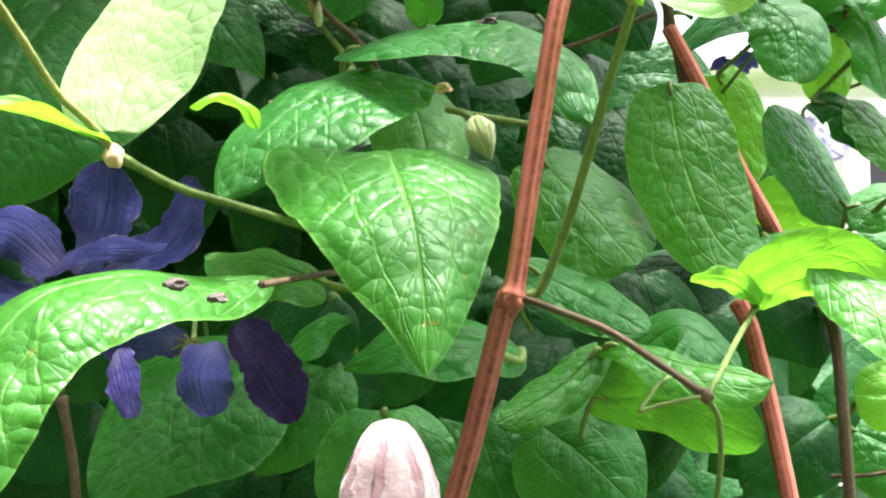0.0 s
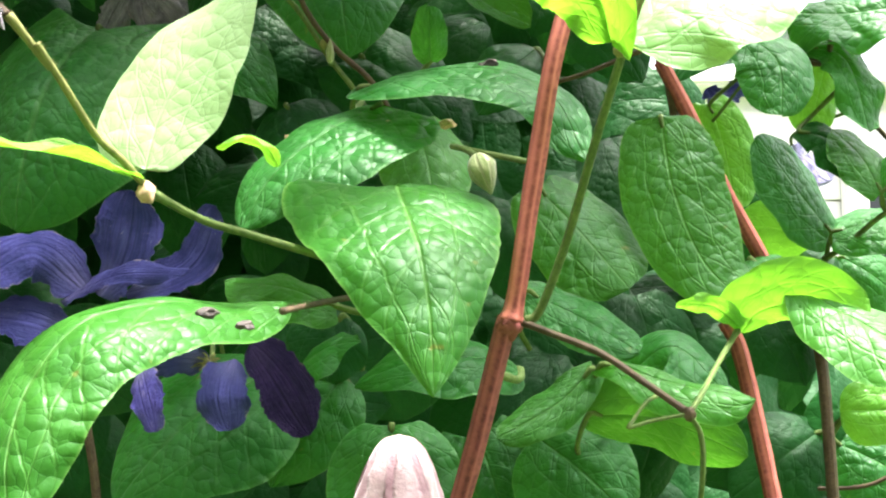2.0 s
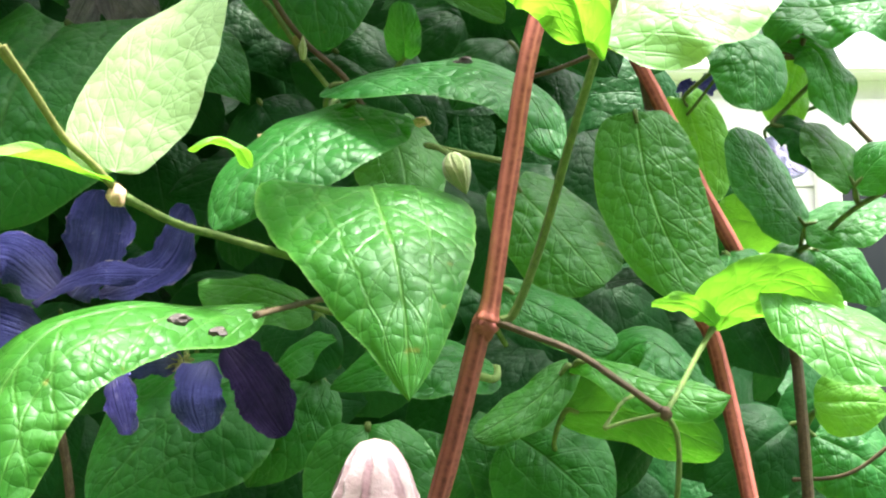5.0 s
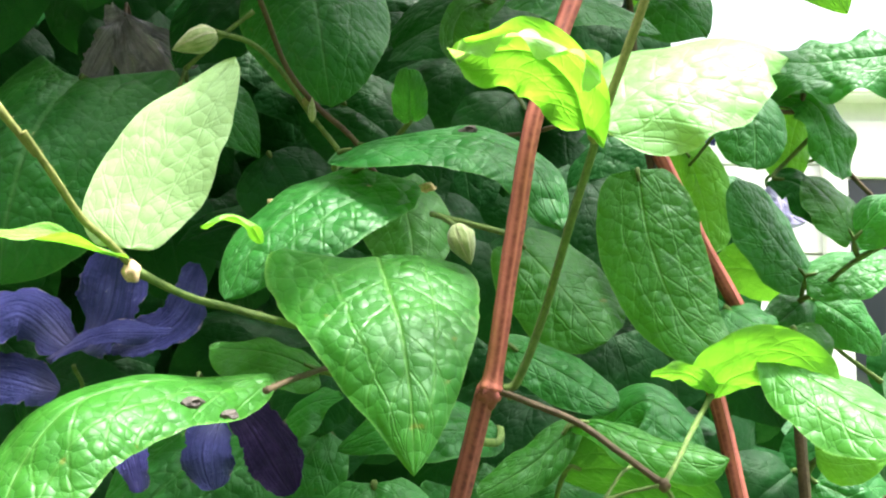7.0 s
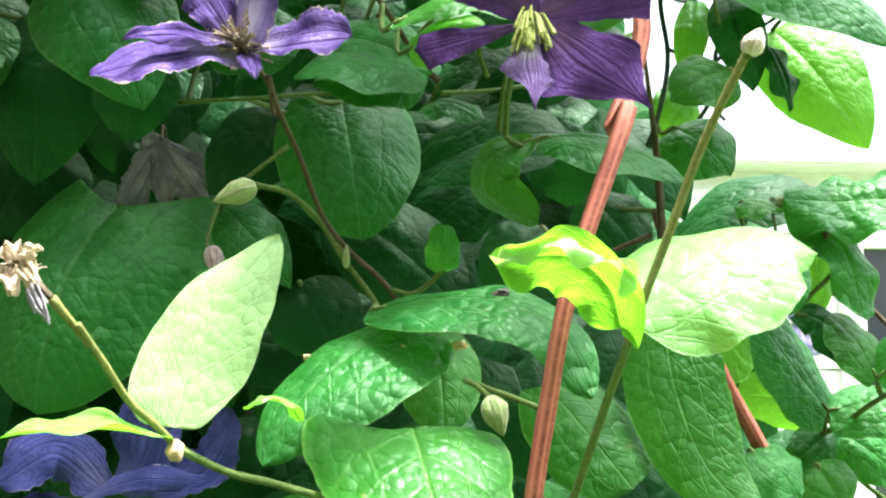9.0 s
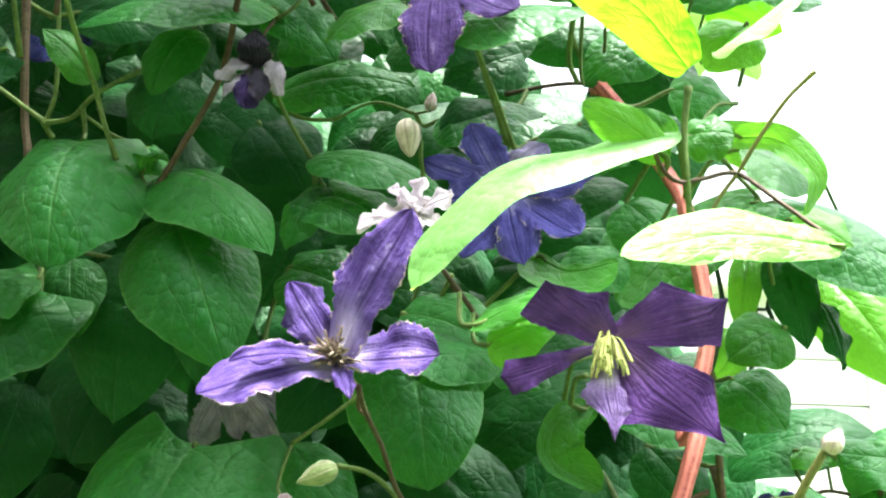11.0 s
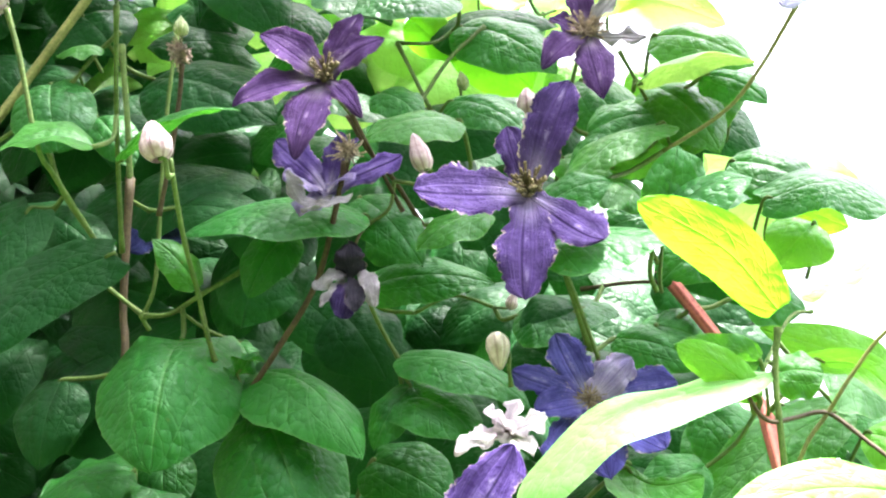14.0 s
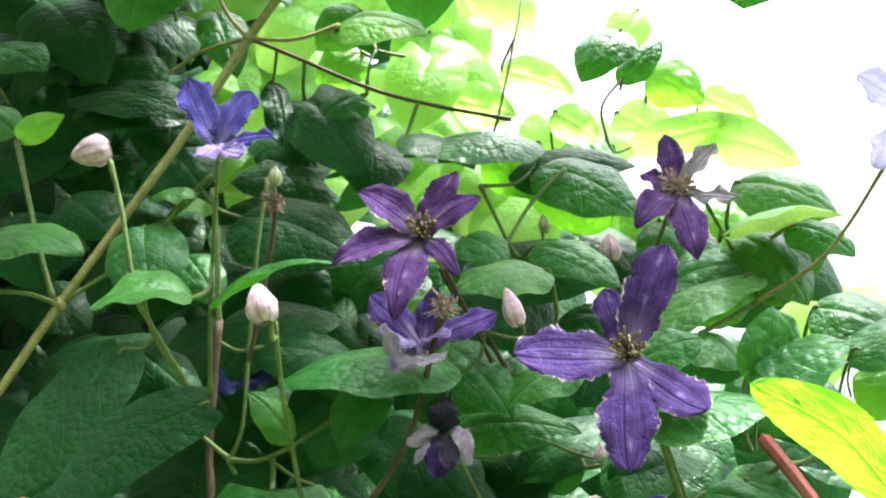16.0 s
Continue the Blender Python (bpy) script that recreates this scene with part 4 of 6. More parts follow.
stem([(-0.1829, 0.3600, 1.6613, 0.00114), (-0.1865, 0.3500, 1.6743, 0.00113), (-0.1898, 0.3420, 1.6883, 0.00113), (-0.1893, 0.3100, 1.7020, 0.00106), (-0.1887, 0.2750, 1.7242, 0.00100)], 'green')
stem([(-0.2538, 0.4000, 1.7673, 0.00156), (-0.2570, 0.3900, 1.7982, 0.00157), (-0.2638, 0.3800, 1.8402, 0.00158)], 'green')
stem([(-0.2921, 0.3800, 1.7751, 0.00129), (-0.2836, 0.3900, 1.7544, 0.00129), (-0.2620, 0.4000, 1.7276, 0.00129)], 'green')
stem([(-0.1684, 0.3700, 1.6483, 0.00137), (-0.1546, 0.3600, 1.6678, 0.00136), (-0.1375, 0.3500, 1.6981, 0.00135), (-0.1290, 0.3350, 1.7314, 0.00134), (-0.1258, 0.3280, 1.7508, 0.00134)], 'brown')
stem([(-0.0998, 0.3850, 1.6718, 0.00098), (-0.1101, 0.3700, 1.6866, 0.00096), (-0.1150, 0.3500, 1.6962, 0.00093)], 'green')
stem([(-0.0075, 0.3500, 1.6682, 0.00091), (-0.0148, 0.3400, 1.6832, 0.00090), (-0.0246, 0.3250, 1.7010, 0.00088), (-0.0341, 0.3100, 1.7154, 0.00086)], 'green')
stem([(-0.1289, 0.3400, 1.7808, 0.00118), (-0.1197, 0.3500, 1.7683, 0.00120), (-0.1068, 0.3650, 1.7581, 0.00122), (-0.0929, 0.3800, 1.7410, 0.00124)], 'brown')
stem([(-0.0459, 0.3400, 1.6510, 0.00088), (-0.0476, 0.3350, 1.6622, 0.00088)], 'green')
stem([(-0.0497, 0.3500, 1.5940, 0.00086), (-0.0454, 0.3400, 1.6070, 0.00085), (-0.0411, 0.3300, 1.6149, 0.00084)], 'green')
stem([(-0.0081, 0.3600, 1.5828, 0.00116), (-0.0229, 0.3600, 1.5965, 0.00118), (-0.0332, 0.3600, 1.6107, 0.00119)], 'brown')
stem([(-0.0978, 0.4300, 1.7099, 0.00085), (-0.0772, 0.4300, 1.7203, 0.00085), (-0.0556, 0.4300, 1.7147, 0.00085)], 'green')
stem([(-0.1061, 0.3600, 1.7557, 0.00088), (-0.1084, 0.3650, 1.7429, 0.00088), (-0.1196, 0.3700, 1.7357, 0.00088)], 'green')
stem([(0.0621, 0.3400, 1.6631, 0.00078), (0.0806, 0.3600, 1.6936, 0.00083), (0.0940, 0.3700, 1.7003, 0.00085)], 'green')
stem([(-0.3621, 0.3700, 1.6911, 0.00226), (-0.3535, 0.3750, 1.7166, 0.00232), (-0.3359, 0.3800, 1.7664, 0.00243), (-0.3135, 0.3850, 1.8225, 0.00254), (-0.2880, 0.3850, 1.8789, 0.00263), (-0.2618, 0.3850, 1.9464, 0.00274), (-0.2447, 0.3800, 1.9804, 0.00278), (-0.2306, 0.3800, 2.0344, 0.00287)], 'tan')
stem([(-0.2618, 0.3850, 1.9464, 0.00123), (-0.2351, 0.3950, 1.9411, 0.00124), (-0.1885, 0.4000, 1.9234, 0.00123), (-0.1511, 0.4100, 1.9190, 0.00124), (-0.1014, 0.4200, 1.9162, 0.00124)], 'brown')
stem([(-0.2618, 0.3850, 1.9464, 0.00123), (-0.2354, 0.3900, 1.9500, 0.00124), (-0.2113, 0.4000, 1.9687, 0.00127)], 'tan')
stem([(-0.2618, 0.3850, 1.9464, 0.00137), (-0.2812, 0.3900, 1.9701, 0.00141), (-0.2974, 0.3900, 2.0007, 0.00144)], 'tan')
stem([(-0.2618, 0.3850, 1.9464, 0.00096), (-0.2944, 0.4000, 1.9471, 0.00099), (-0.3172, 0.4100, 1.9365, 0.00100)], 'tan')
stem([(-0.3359, 0.3800, 1.7664, 0.00121), (-0.3520, 0.3750, 1.7701, 0.00121), (-0.3714, 0.3700, 1.7687, 0.00120)], 'green')
stem([(-0.3359, 0.3800, 1.7664, 0.00109), (-0.3241, 0.3800, 1.7769, 0.00110), (-0.3134, 0.3800, 1.7857, 0.00110)], 'green')
stem([(-0.3420, 0.3850, 1.7698, 0.00135), (-0.3612, 0.3850, 1.8081, 0.00139), (-0.3887, 0.3850, 1.8694, 0.00146)], 'green')
stem([(-0.2470, 0.3700, 1.7138, 0.00124), (-0.2625, 0.3600, 1.7347, 0.00124), (-0.2701, 0.3450, 1.7467, 0.00122), (-0.2760, 0.3350, 1.7573, 0.00121), (-0.2883, 0.3250, 1.7982, 0.00124), (-0.2976, 0.3200, 1.8224, 0.00125)], 'green')
stem([(-0.2898, 0.3850, 1.8183, 0.00113), (-0.2821, 0.3900, 1.8390, 0.00116), (-0.2681, 0.3850, 1.8515, 0.00116)], 'green')
stem([(-0.2514, 0.4000, 1.7271, 0.00120), (-0.2489, 0.3700, 1.7605, 0.00117), (-0.2407, 0.3300, 1.7872, 0.00111), (-0.2359, 0.3030, 1.8151, 0.00108)], 'green')
stem([(-0.2278, 0.3800, 1.7405, 0.00117), (-0.2231, 0.3700, 1.7681, 0.00117), (-0.2197, 0.3600, 1.7960, 0.00118), (-0.2184, 0.3520, 1.8134, 0.00118)], 'brown')
stem([(-0.1260, 0.3300, 1.7774, 0.00097), (-0.1136, 0.3500, 1.7597, 0.00099), (-0.1021, 0.3700, 1.7440, 0.00101)], 'brown')
stem([(-0.0279, 0.3400, 1.7242, 0.00134), (-0.0230, 0.3500, 1.7088, 0.00135), (-0.0093, 0.3700, 1.6776, 0.00136)], 'green')
stem([(-0.0212, 0.3700, 1.8098, 0.00105), (-0.0200, 0.3450, 1.8106, 0.00101), (-0.0179, 0.3280, 1.8175, 0.00098)], 'green')
stem([(0.0036, 0.3600, 1.8320, 0.00093), (0.0181, 0.3800, 1.8196, 0.00095), (0.0309, 0.3900, 1.8018, 0.00095)], 'green')
stem([(0.0260, 0.3700, 1.7807, 0.00102), (0.0551, 0.3600, 1.7994, 0.00101), (0.0701, 0.3500, 1.8170, 0.00100), (0.0847, 0.3300, 1.8414, 0.00099)], 'tan')
stem([(-0.1038, 0.4000, 1.8131, 0.00112), (-0.0868, 0.4100, 1.8541, 0.00117), (-0.0679, 0.4200, 1.8828, 0.00121)], 'green')
stem([(-0.1167, 0.4100, 1.8640, 0.00118), (-0.1057, 0.4100, 1.8424, 0.00116), (-0.0949, 0.4100, 1.8215, 0.00115)], 'green')
stem([(-0.1167, 0.4100, 1.8640, 0.00105), (-0.0978, 0.4300, 1.8775, 0.00109), (-0.0865, 0.4400, 1.8933, 0.00112)], 'green')
stem([(-0.1929, 0.4200, 1.9387, 0.00085), (-0.1971, 0.4400, 1.9697, 0.00089), (-0.1984, 0.4600, 1.9931, 0.00093)], 'green')
stem([(-0.1116, 0.4500, 1.9333, 0.00087), (-0.1069, 0.4600, 1.9819, 0.00091), (-0.1019, 0.4700, 2.0367, 0.00095), (-0.1001, 0.4800, 2.0852, 0.00099)], 'green')
stem([(-0.0405, 0.4600, 1.9272, 0.00087), (-0.0447, 0.4550, 1.9495, 0.00088), (-0.0318, 0.4600, 1.9752, 0.00090)], 'green')
stem([(-0.0797, 0.4200, 1.8412, 0.00078), (-0.0776, 0.4200, 1.8305, 0.00078), (-0.0694, 0.4100, 1.8123, 0.00076)], 'green')



def knot(at, size, tone, label):
    """A swollen joint with the stubs of shed stalks."""
    bm = bmesh.new()
    bmesh.ops.create_icosphere(bm, subdivisions=3, radius=size)
    for v in bm.verts:
        v.co *= 1 + 0.35 * noise.noise(v.co * (1.6 / size) + Vector(at) * 90)
        v.co.z *= 1.15
    me = bpy.data.meshes.new("stem_joint")
    bm.to_mesh(me)
    bm.free()
    me.polygons.foreach_set("use_smooth", [True] * len(me.polygons))
    part("stem_joint", me, tone, vine, label, np.array(at) - VINE_AT)


knot((-0.0742, 0.2315, 1.4412), 0.0023, SCRAP["tan"], "cream swollen stem joint")
knot((0.0395, 0.2105, 1.4712), 0.0017, STALK["tan"], "")
knot((0.0172, 0.2560, 1.4092), 0.0029, STALK["maroon"], "")
knot((0.0593, 0.2360, 1.3874), 0.0016, STALK["brown"], "")
knot((-0.0440, 0.3400, 1.5115), 0.0015, STALK["tan"], "")
knot((0.0467, 0.2560, 1.6052), 0.0022, STALK["tan"], "")
knot((-0.2362, 0.4050, 1.6946), 0.0022, STALK["green"], "")
knot((-0.2618, 0.3850, 1.9464), 0.0035, STALK["tan"], "")
knot((-0.3359, 0.3800, 1.7664), 0.0034, STALK["tan"], "")

# leaves of the lower growth
leaf((-0.0754, 0.2330, 1.4442), (-0.1034, 0.1900, 1.4450), 0.0131, (0, -0.45, 0.9), kind='lance', tone='lite', bend=0.05, fold=0.3)
leaf((0.1796, 0.4500, 1.4458), (0.2096, 0.4500, 1.4198), 0.0280, (0, -0.9, 0.4))
leaf((0.1770, 0.4500, 1.4458), (0.1498, 0.4400, 1.4263), 0.0206, (0, -0.9, 0.4))
leaf((0.0226, 0.3000, 1.3971), (-0.0270, 0.2850, 1.3929), 0.0314, (0, -0.55, 0.8))
leaf((-0.0175, 0.3150, 1.3789), (-0.0149, 0.3000, 1.3435), 0.0428, (0, -0.8, 0.6), kind='round')
leaf((-0.0619, 0.3600, 1.3952), (-0.1117, 0.3350, 1.3500), 0.0652, (-0.15, -0.8, 0.6))
leaf((-0.0374, 0.3600, 1.3930), (-0.0618, 0.3500, 1.3546), 0.0356, (0, -0.9, 0.4))
leaf((-0.0508, 0.3400, 1.3960), (-0.0287, 0.3300, 1.4056), 0.0276, (0, -0.55, 0.8))
leaf((0.1768, 0.4500, 1.3763), (0.2082, 0.4400, 1.3760), 0.0312, (0, -0.9, 0.2), tone='lite')
leaf((0.1732, 0.4700, 1.3650), (0.1297, 0.4600, 1.3358), 0.0471, (0, -0.9, 0.4), tone='deep')
leaf((0.1837, 0.4700, 1.3597), (0.2205, 0.4600, 1.3349), 0.0465, (0, -0.9, 0.4))
leaf((0.0327, 0.3700, 1.3711), (0.0681, 0.3600, 1.3398), 0.0494, (0, -0.9, 0.4))
leaf((0.0120, 0.3800, 1.3703), (0.0219, 0.3700, 1.3384), 0.0383, (0, -0.9, 0.4), kind='heart')
leaf((-0.0953, 0.4100, 1.3683), (-0.1103, 0.4000, 1.3343), 0.0478, (0, -0.9, 0.4), kind='heart', tone='deep')
leaf((-0.0375, 0.3600, 1.4154), (-0.0537, 0.3600, 1.3891), 0.0324, (0, -0.9, 0.4), tone='deep')
leaf((0.1178, 0.3800, 1.4386), (0.1336, 0.3700, 1.4207), 0.0330, (0, -0.55, 0.8))
leaf((0.1581, 0.4200, 1.4315), (0.1693, 0.4200, 1.4075), 0.0303, (0, -0.9, 0.4), tone='lush')
leaf((0.1396, 0.4400, 1.4226), (0.1551, 0.4300, 1.3881), 0.0411, (0, -0.9, 0.4), tone='deep')
leaf((-0.0779, 0.4400, 1.5915), (-0.1143, 0.4300, 1.5498), 0.0476, (0, -0.9, 0.4), tone='deep')
leaf((-0.0156, 0.3300, 1.5772), (-0.0599, 0.3150, 1.5691), 0.0484, (0, -0.55, 0.8))
leaf((-0.1505, 0.4180, 1.5422), (-0.1703, 0.3850, 1.4496), 0.1028, (0.05, -0.55, 0.83), kind='heart', bend=0.18, fold=-0.55, crinkle=2.0)
leaf((-0.0535, 0.4250, 1.5931), (-0.0408, 0.4000, 1.5246), 0.0670, (0, -0.8, 0.6), kind='heart', bend=0.18, fold=-0.6, crinkle=1.5)
leaf((-0.1402, 0.4000, 1.6054), (-0.1440, 0.4000, 1.5656), 0.0397, (0, -0.9, 0.4), tone='deep')
leaf((-0.1843, 0.4200, 1.6337), (-0.1912, 0.4200, 1.5504), 0.0624, (0, -0.9, 0.4), tone='deep')
leaf((-0.0696, 0.4200, 1.5083), (-0.0509, 0.4200, 1.4734), 0.0431, (0, -0.9, 0.4), tone='deep')
leaf((-0.1069, 0.4250, 1.5434), (-0.0717, 0.4100, 1.5042), 0.0299, (0, -0.9, 0.4), kind='lance')
leaf((-0.0143, 0.3350, 1.5791), (-0.0552, 0.3250, 1.5690), 0.0387, (-0.1, -0.75, 0.65), bend=0.06)
leaf((-0.0184, 0.3000, 1.5744), (0.0071, 0.2920, 1.5815), 0.0279, (0, -0.75, 0.6), tone='lite', bend=0.1, crinkle=0.5)
leaf((0.0350, 0.3750, 1.5643), (0.0893, 0.3550, 1.5414), 0.0404, (0.1, -0.55, 0.8), bend=0.1)
leaf((-0.0059, 0.3300, 1.5024), (-0.0065, 0.3100, 1.5155), 0.0126, (0, -0.9, 0.4), kind='round')
leaf((-0.0139, 0.3700, 1.5760), (0.0103, 0.3600, 1.5669), 0.0254, (0, -0.55, 0.8))
leaf((0.1255, 0.4200, 1.6458), (0.1300, 0.4000, 1.5927), 0.0252, (-0.2, -0.9, 0.2), tone='deep', bend=0.12)
leaf((0.1386, 0.4100, 1.6181), (0.1457, 0.4000, 1.5840), 0.0183, (0.4, -0.8, 0.2), kind='lance', tone='deep', crinkle=2.5)
leaf((0.1132, 0.4300, 1.6474), (0.1047, 0.4200, 1.6003), 0.0168, (-0.2, -0.9, -0.1), tone='lite')
leaf((0.1605, 0.4630, 1.6458), (0.1968, 0.4400, 1.5785), 0.0483, (0, -0.9, -0.3), tone='lite')
leaf((0.0908, 0.4200, 1.6664), (0.1138, 0.4000, 1.6383), 0.0389, (0, -0.9, 0.4))
leaf((0.1222, 0.4200, 1.6692), (0.1881, 0.3900, 1.6111), 0.0702, (0.1, -0.7, 0.7), bend=0.1)
leaf((0.0658, 0.4100, 1.6577), (0.0368, 0.3900, 1.6177), 0.0321, (0, -0.9, 0.4))
leaf((0.1462, 0.4200, 1.6873), (0.0766, 0.4000, 1.7007), 0.0259, (0, -0.9, -0.35), tone='lite')
leaf((0.0049, 0.4000, 1.6917), (0.0490, 0.3900, 1.6758), 0.0300, (0, -0.9, 0.4))
leaf((0.0995, 0.4200, 1.5818), (0.1219, 0.4100, 1.5569), 0.0402, (0, -0.9, 0.4))
leaf((0.1129, 0.4500, 1.6083), (0.0983, 0.4500, 1.5849), 0.0262, (0, -0.9, -0.35), tone='lite')
leaf((0.1314, 0.4300, 1.5495), (0.1474, 0.4200, 1.5421), 0.0254, (0, -0.55, 0.8), tone='lush')
leaf((-0.1829, 0.4000, 1.6813), (-0.1730, 0.3900, 1.6660), 0.0133, (0, -0.55, 0.8), kind='round')
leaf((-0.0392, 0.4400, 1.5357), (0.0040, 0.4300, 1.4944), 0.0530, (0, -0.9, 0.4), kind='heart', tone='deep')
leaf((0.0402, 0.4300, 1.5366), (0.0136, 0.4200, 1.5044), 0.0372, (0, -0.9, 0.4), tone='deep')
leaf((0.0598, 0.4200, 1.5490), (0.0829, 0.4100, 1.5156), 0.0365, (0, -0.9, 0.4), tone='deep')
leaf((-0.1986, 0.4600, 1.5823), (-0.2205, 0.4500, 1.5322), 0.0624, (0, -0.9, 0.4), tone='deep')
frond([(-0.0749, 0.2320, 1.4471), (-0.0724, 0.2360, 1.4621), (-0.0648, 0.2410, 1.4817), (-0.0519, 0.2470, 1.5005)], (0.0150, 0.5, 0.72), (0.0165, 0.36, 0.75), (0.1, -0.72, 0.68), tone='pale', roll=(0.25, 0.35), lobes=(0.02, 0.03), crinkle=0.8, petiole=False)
frond([(-0.0139, 0.2580, 1.4478), (-0.0102, 0.2430, 1.4374), (-0.0068, 0.2310, 1.4267), (-0.0041, 0.2210, 1.4106), (-0.0031, 0.2140, 1.3925)], (0.0317, 0.14, 0.9), (0.0274, 0.12, 0.85), ((0.05, -0.62, 0.78), (0, -0.9, 0.44)), tone='lush', roll=(0.4, 0.5), lobes=(0.32, 0.09), crinkle=1.2, fine=(60, 44), petiole=False)
frond([(-0.0430, 0.2380, 1.4488), (-0.0459, 0.2360, 1.4536), (-0.0514, 0.2330, 1.4552), (-0.0569, 0.2310, 1.4520)], (0.0057, 0.3, 0.4), (0.0048, 0.3, 0.4), (0, -0.5, -0.86), tone='lite', roll=(-1.3, 1.2), lobes=(0, 0), fine=(18, 16), petiole=False)
frond([(-0.0286, 0.3020, 1.4851), (-0.0118, 0.2930, 1.4882), (0.0127, 0.2830, 1.4870), (0.0309, 0.2760, 1.4765), (0.0391, 0.2700, 1.4566)], (0.0205, 0.4, 0.6), (0.0143, 0.4, 0.6), ((0, -0.45, 0.9), (0.3, -0.7, 0.65)), tone='mid', roll=(0.3, 0.4), lobes=(0.03, 0.03), crinkle=1.2)
frond([(-0.0213, 0.3030, 1.4805), (-0.0348, 0.2850, 1.4690), (-0.0496, 0.2720, 1.4529), (-0.0573, 0.2650, 1.4360)], (0.0150, 0.4, 0.6), (0.0279, 0.3, 0.7), (-0.1, -0.62, 0.78), tone='mid', roll=(0.4, 0.3), lobes=(0.05, 0.1), crinkle=0.7)
frond([(-0.0113, 0.3350, 1.4822), (-0.0062, 0.3280, 1.4648), (-0.0042, 0.3200, 1.4446)], (0.0168, 0.4, 0.6), (0.0158, 0.4, 0.6), (0, -0.75, 0.66), tone='lush', crinkle=0.9)
frond([(-0.0410, 0.2480, 1.4149), (-0.0537, 0.2380, 1.4141), (-0.0671, 0.2240, 1.4141), (-0.0807, 0.2100, 1.4091), (-0.0883, 0.2000, 1.3960), (-0.0894, 0.1920, 1.3815), (-0.0865, 0.1870, 1.3683)], (0.0147, 0.32, 0.45), (0.0205, 0.48, 0.48), ((0, -0.35, 0.93), (-0.35, -0.75, 0.55)), tone='lush', roll=(0.55, 0.75), lobes=(0, 0), crinkle=1.2, fine=(60, 30), petiole=False)
frond([(-0.0329, 0.2880, 1.4158), (-0.0470, 0.2850, 1.4210), (-0.0663, 0.2880, 1.4228)], (0.0086, 0.5, 0.6), (0.0134, 0.5, 0.6), (0, -0.6, 0.8), tone='lush')
frond([(0.0803, 0.3620, 1.4907), (0.0827, 0.3540, 1.4616), (0.0916, 0.3460, 1.4339), (0.1082, 0.3380, 1.4156)], (0.0192, 0.35, 0.6), (0.0205, 0.35, 0.6), (-0.2, -0.86, 0.45), tone='lush', lobes=(0.03, 0.03), roll=(0.3, 0.3), crinkle=0.9)
frond([(0.1218, 0.4500, 1.5169), (0.1279, 0.4500, 1.4959), (0.1328, 0.4500, 1.4666)], (0.0152, 0.4, 0.45), (0.0157, 0.4, 0.45), (0, -0.9, -0.35), tone='lite')
frond([(0.0339, 0.3620, 1.4636), (0.0478, 0.3550, 1.4470), (0.0651, 0.3480, 1.4249)], (0.0211, 0.4, 0.4), (0.0221, 0.4, 0.35), (0.1, -0.88, 0.45), tone='lush', crinkle=0.7)
frond([(0.0280, 0.3450, 1.4235), (0.0453, 0.3380, 1.4149), (0.0640, 0.3250, 1.4023)], (0.0124, 0.4, 0.5), (0.0119, 0.4, 0.5), (0, -0.75, 0.65), tone='mid', crinkle=0.8)
frond([(0.0588, 0.3380, 1.3913), (0.0766, 0.3320, 1.4046), (0.0927, 0.3220, 1.3877)], (0.0165, 0.5, 0.5), (0.0104, 0.4, 0.6), (0.1, -0.7, 0.7), tone='mid')
frond([(0.0486, 0.3120, 1.3975), (0.0546, 0.3060, 1.3986), (0.0658, 0.2990, 1.3941), (0.0784, 0.2930, 1.3912), (0.0912, 0.2880, 1.3888)], (0.0123, 0.9, 0.5), (0.0047, 0.3, 0.5), (0.1, -0.6, 0.8), tone='lush', roll=(0.9, 0.3))
frond([(0.0481, 0.3350, 1.3810), (0.0707, 0.3250, 1.3804), (0.0962, 0.3150, 1.3693)], (0.0165, 0.4, 0.5), (0.0146, 0.4, 0.6), (0.1, -0.85, -0.5), tone='lush')
frond([(0.0476, 0.3180, 1.3971), (0.0352, 0.3120, 1.3862), (0.0156, 0.3060, 1.3754)], (0.0077, 0.5, 0.5), (0.0085, 0.5, 0.5), (-0.2, -0.85, 0.45), tone='lush')
frond([(0.0818, 0.2680, 1.4075), (0.0863, 0.2640, 1.4136), (0.0982, 0.2590, 1.4157), (0.1097, 0.2530, 1.4065)], (0.0085, 0.5, 0.35), (0.0132, 0.35, 0.5), (0.05, -0.8, -0.6), tone='lite', roll=(0.3, 0.5), lobes=(0, 0), petiole=False)
frond([(0.0815, 0.2670, 1.4092), (0.0713, 0.2580, 1.4148), (0.0599, 0.2510, 1.4152)], (0.0036, 0.3, 0.5), (0.0043, 0.6, 0.5), (0, -0.8, -0.5), tone='lite', roll=(0.5, 0.9), lobes=(0, 0), petiole=False)
frond([(0.0938, 0.2640, 1.4225), (0.1042, 0.2520, 1.4132), (0.1139, 0.2430, 1.4056), (0.1246, 0.2320, 1.3991)], (0.0162, 0.7, 0.5), (0.0105, 0.6, 0.5), (0.1, -0.80, 0.5), tone='lush', roll=(0.4, 0.5), lobes=(0, 0), crinkle=1.0, petiole=False)
frond([(0.0370, 0.2095, 1.4730), (0.0332, 0.2040, 1.4818), (0.0229, 0.2000, 1.4884), (0.0059, 0.1970, 1.4860)], (0.0094, 0.5, 0.5), (0.0107, 0.45, 0.5), (-0.1, -0.82, -0.5), tone='young', roll=(-0.9, 0.4), lobes=(0.14, 0.02), crinkle=3.6, wave=0.0018, petiole=False)
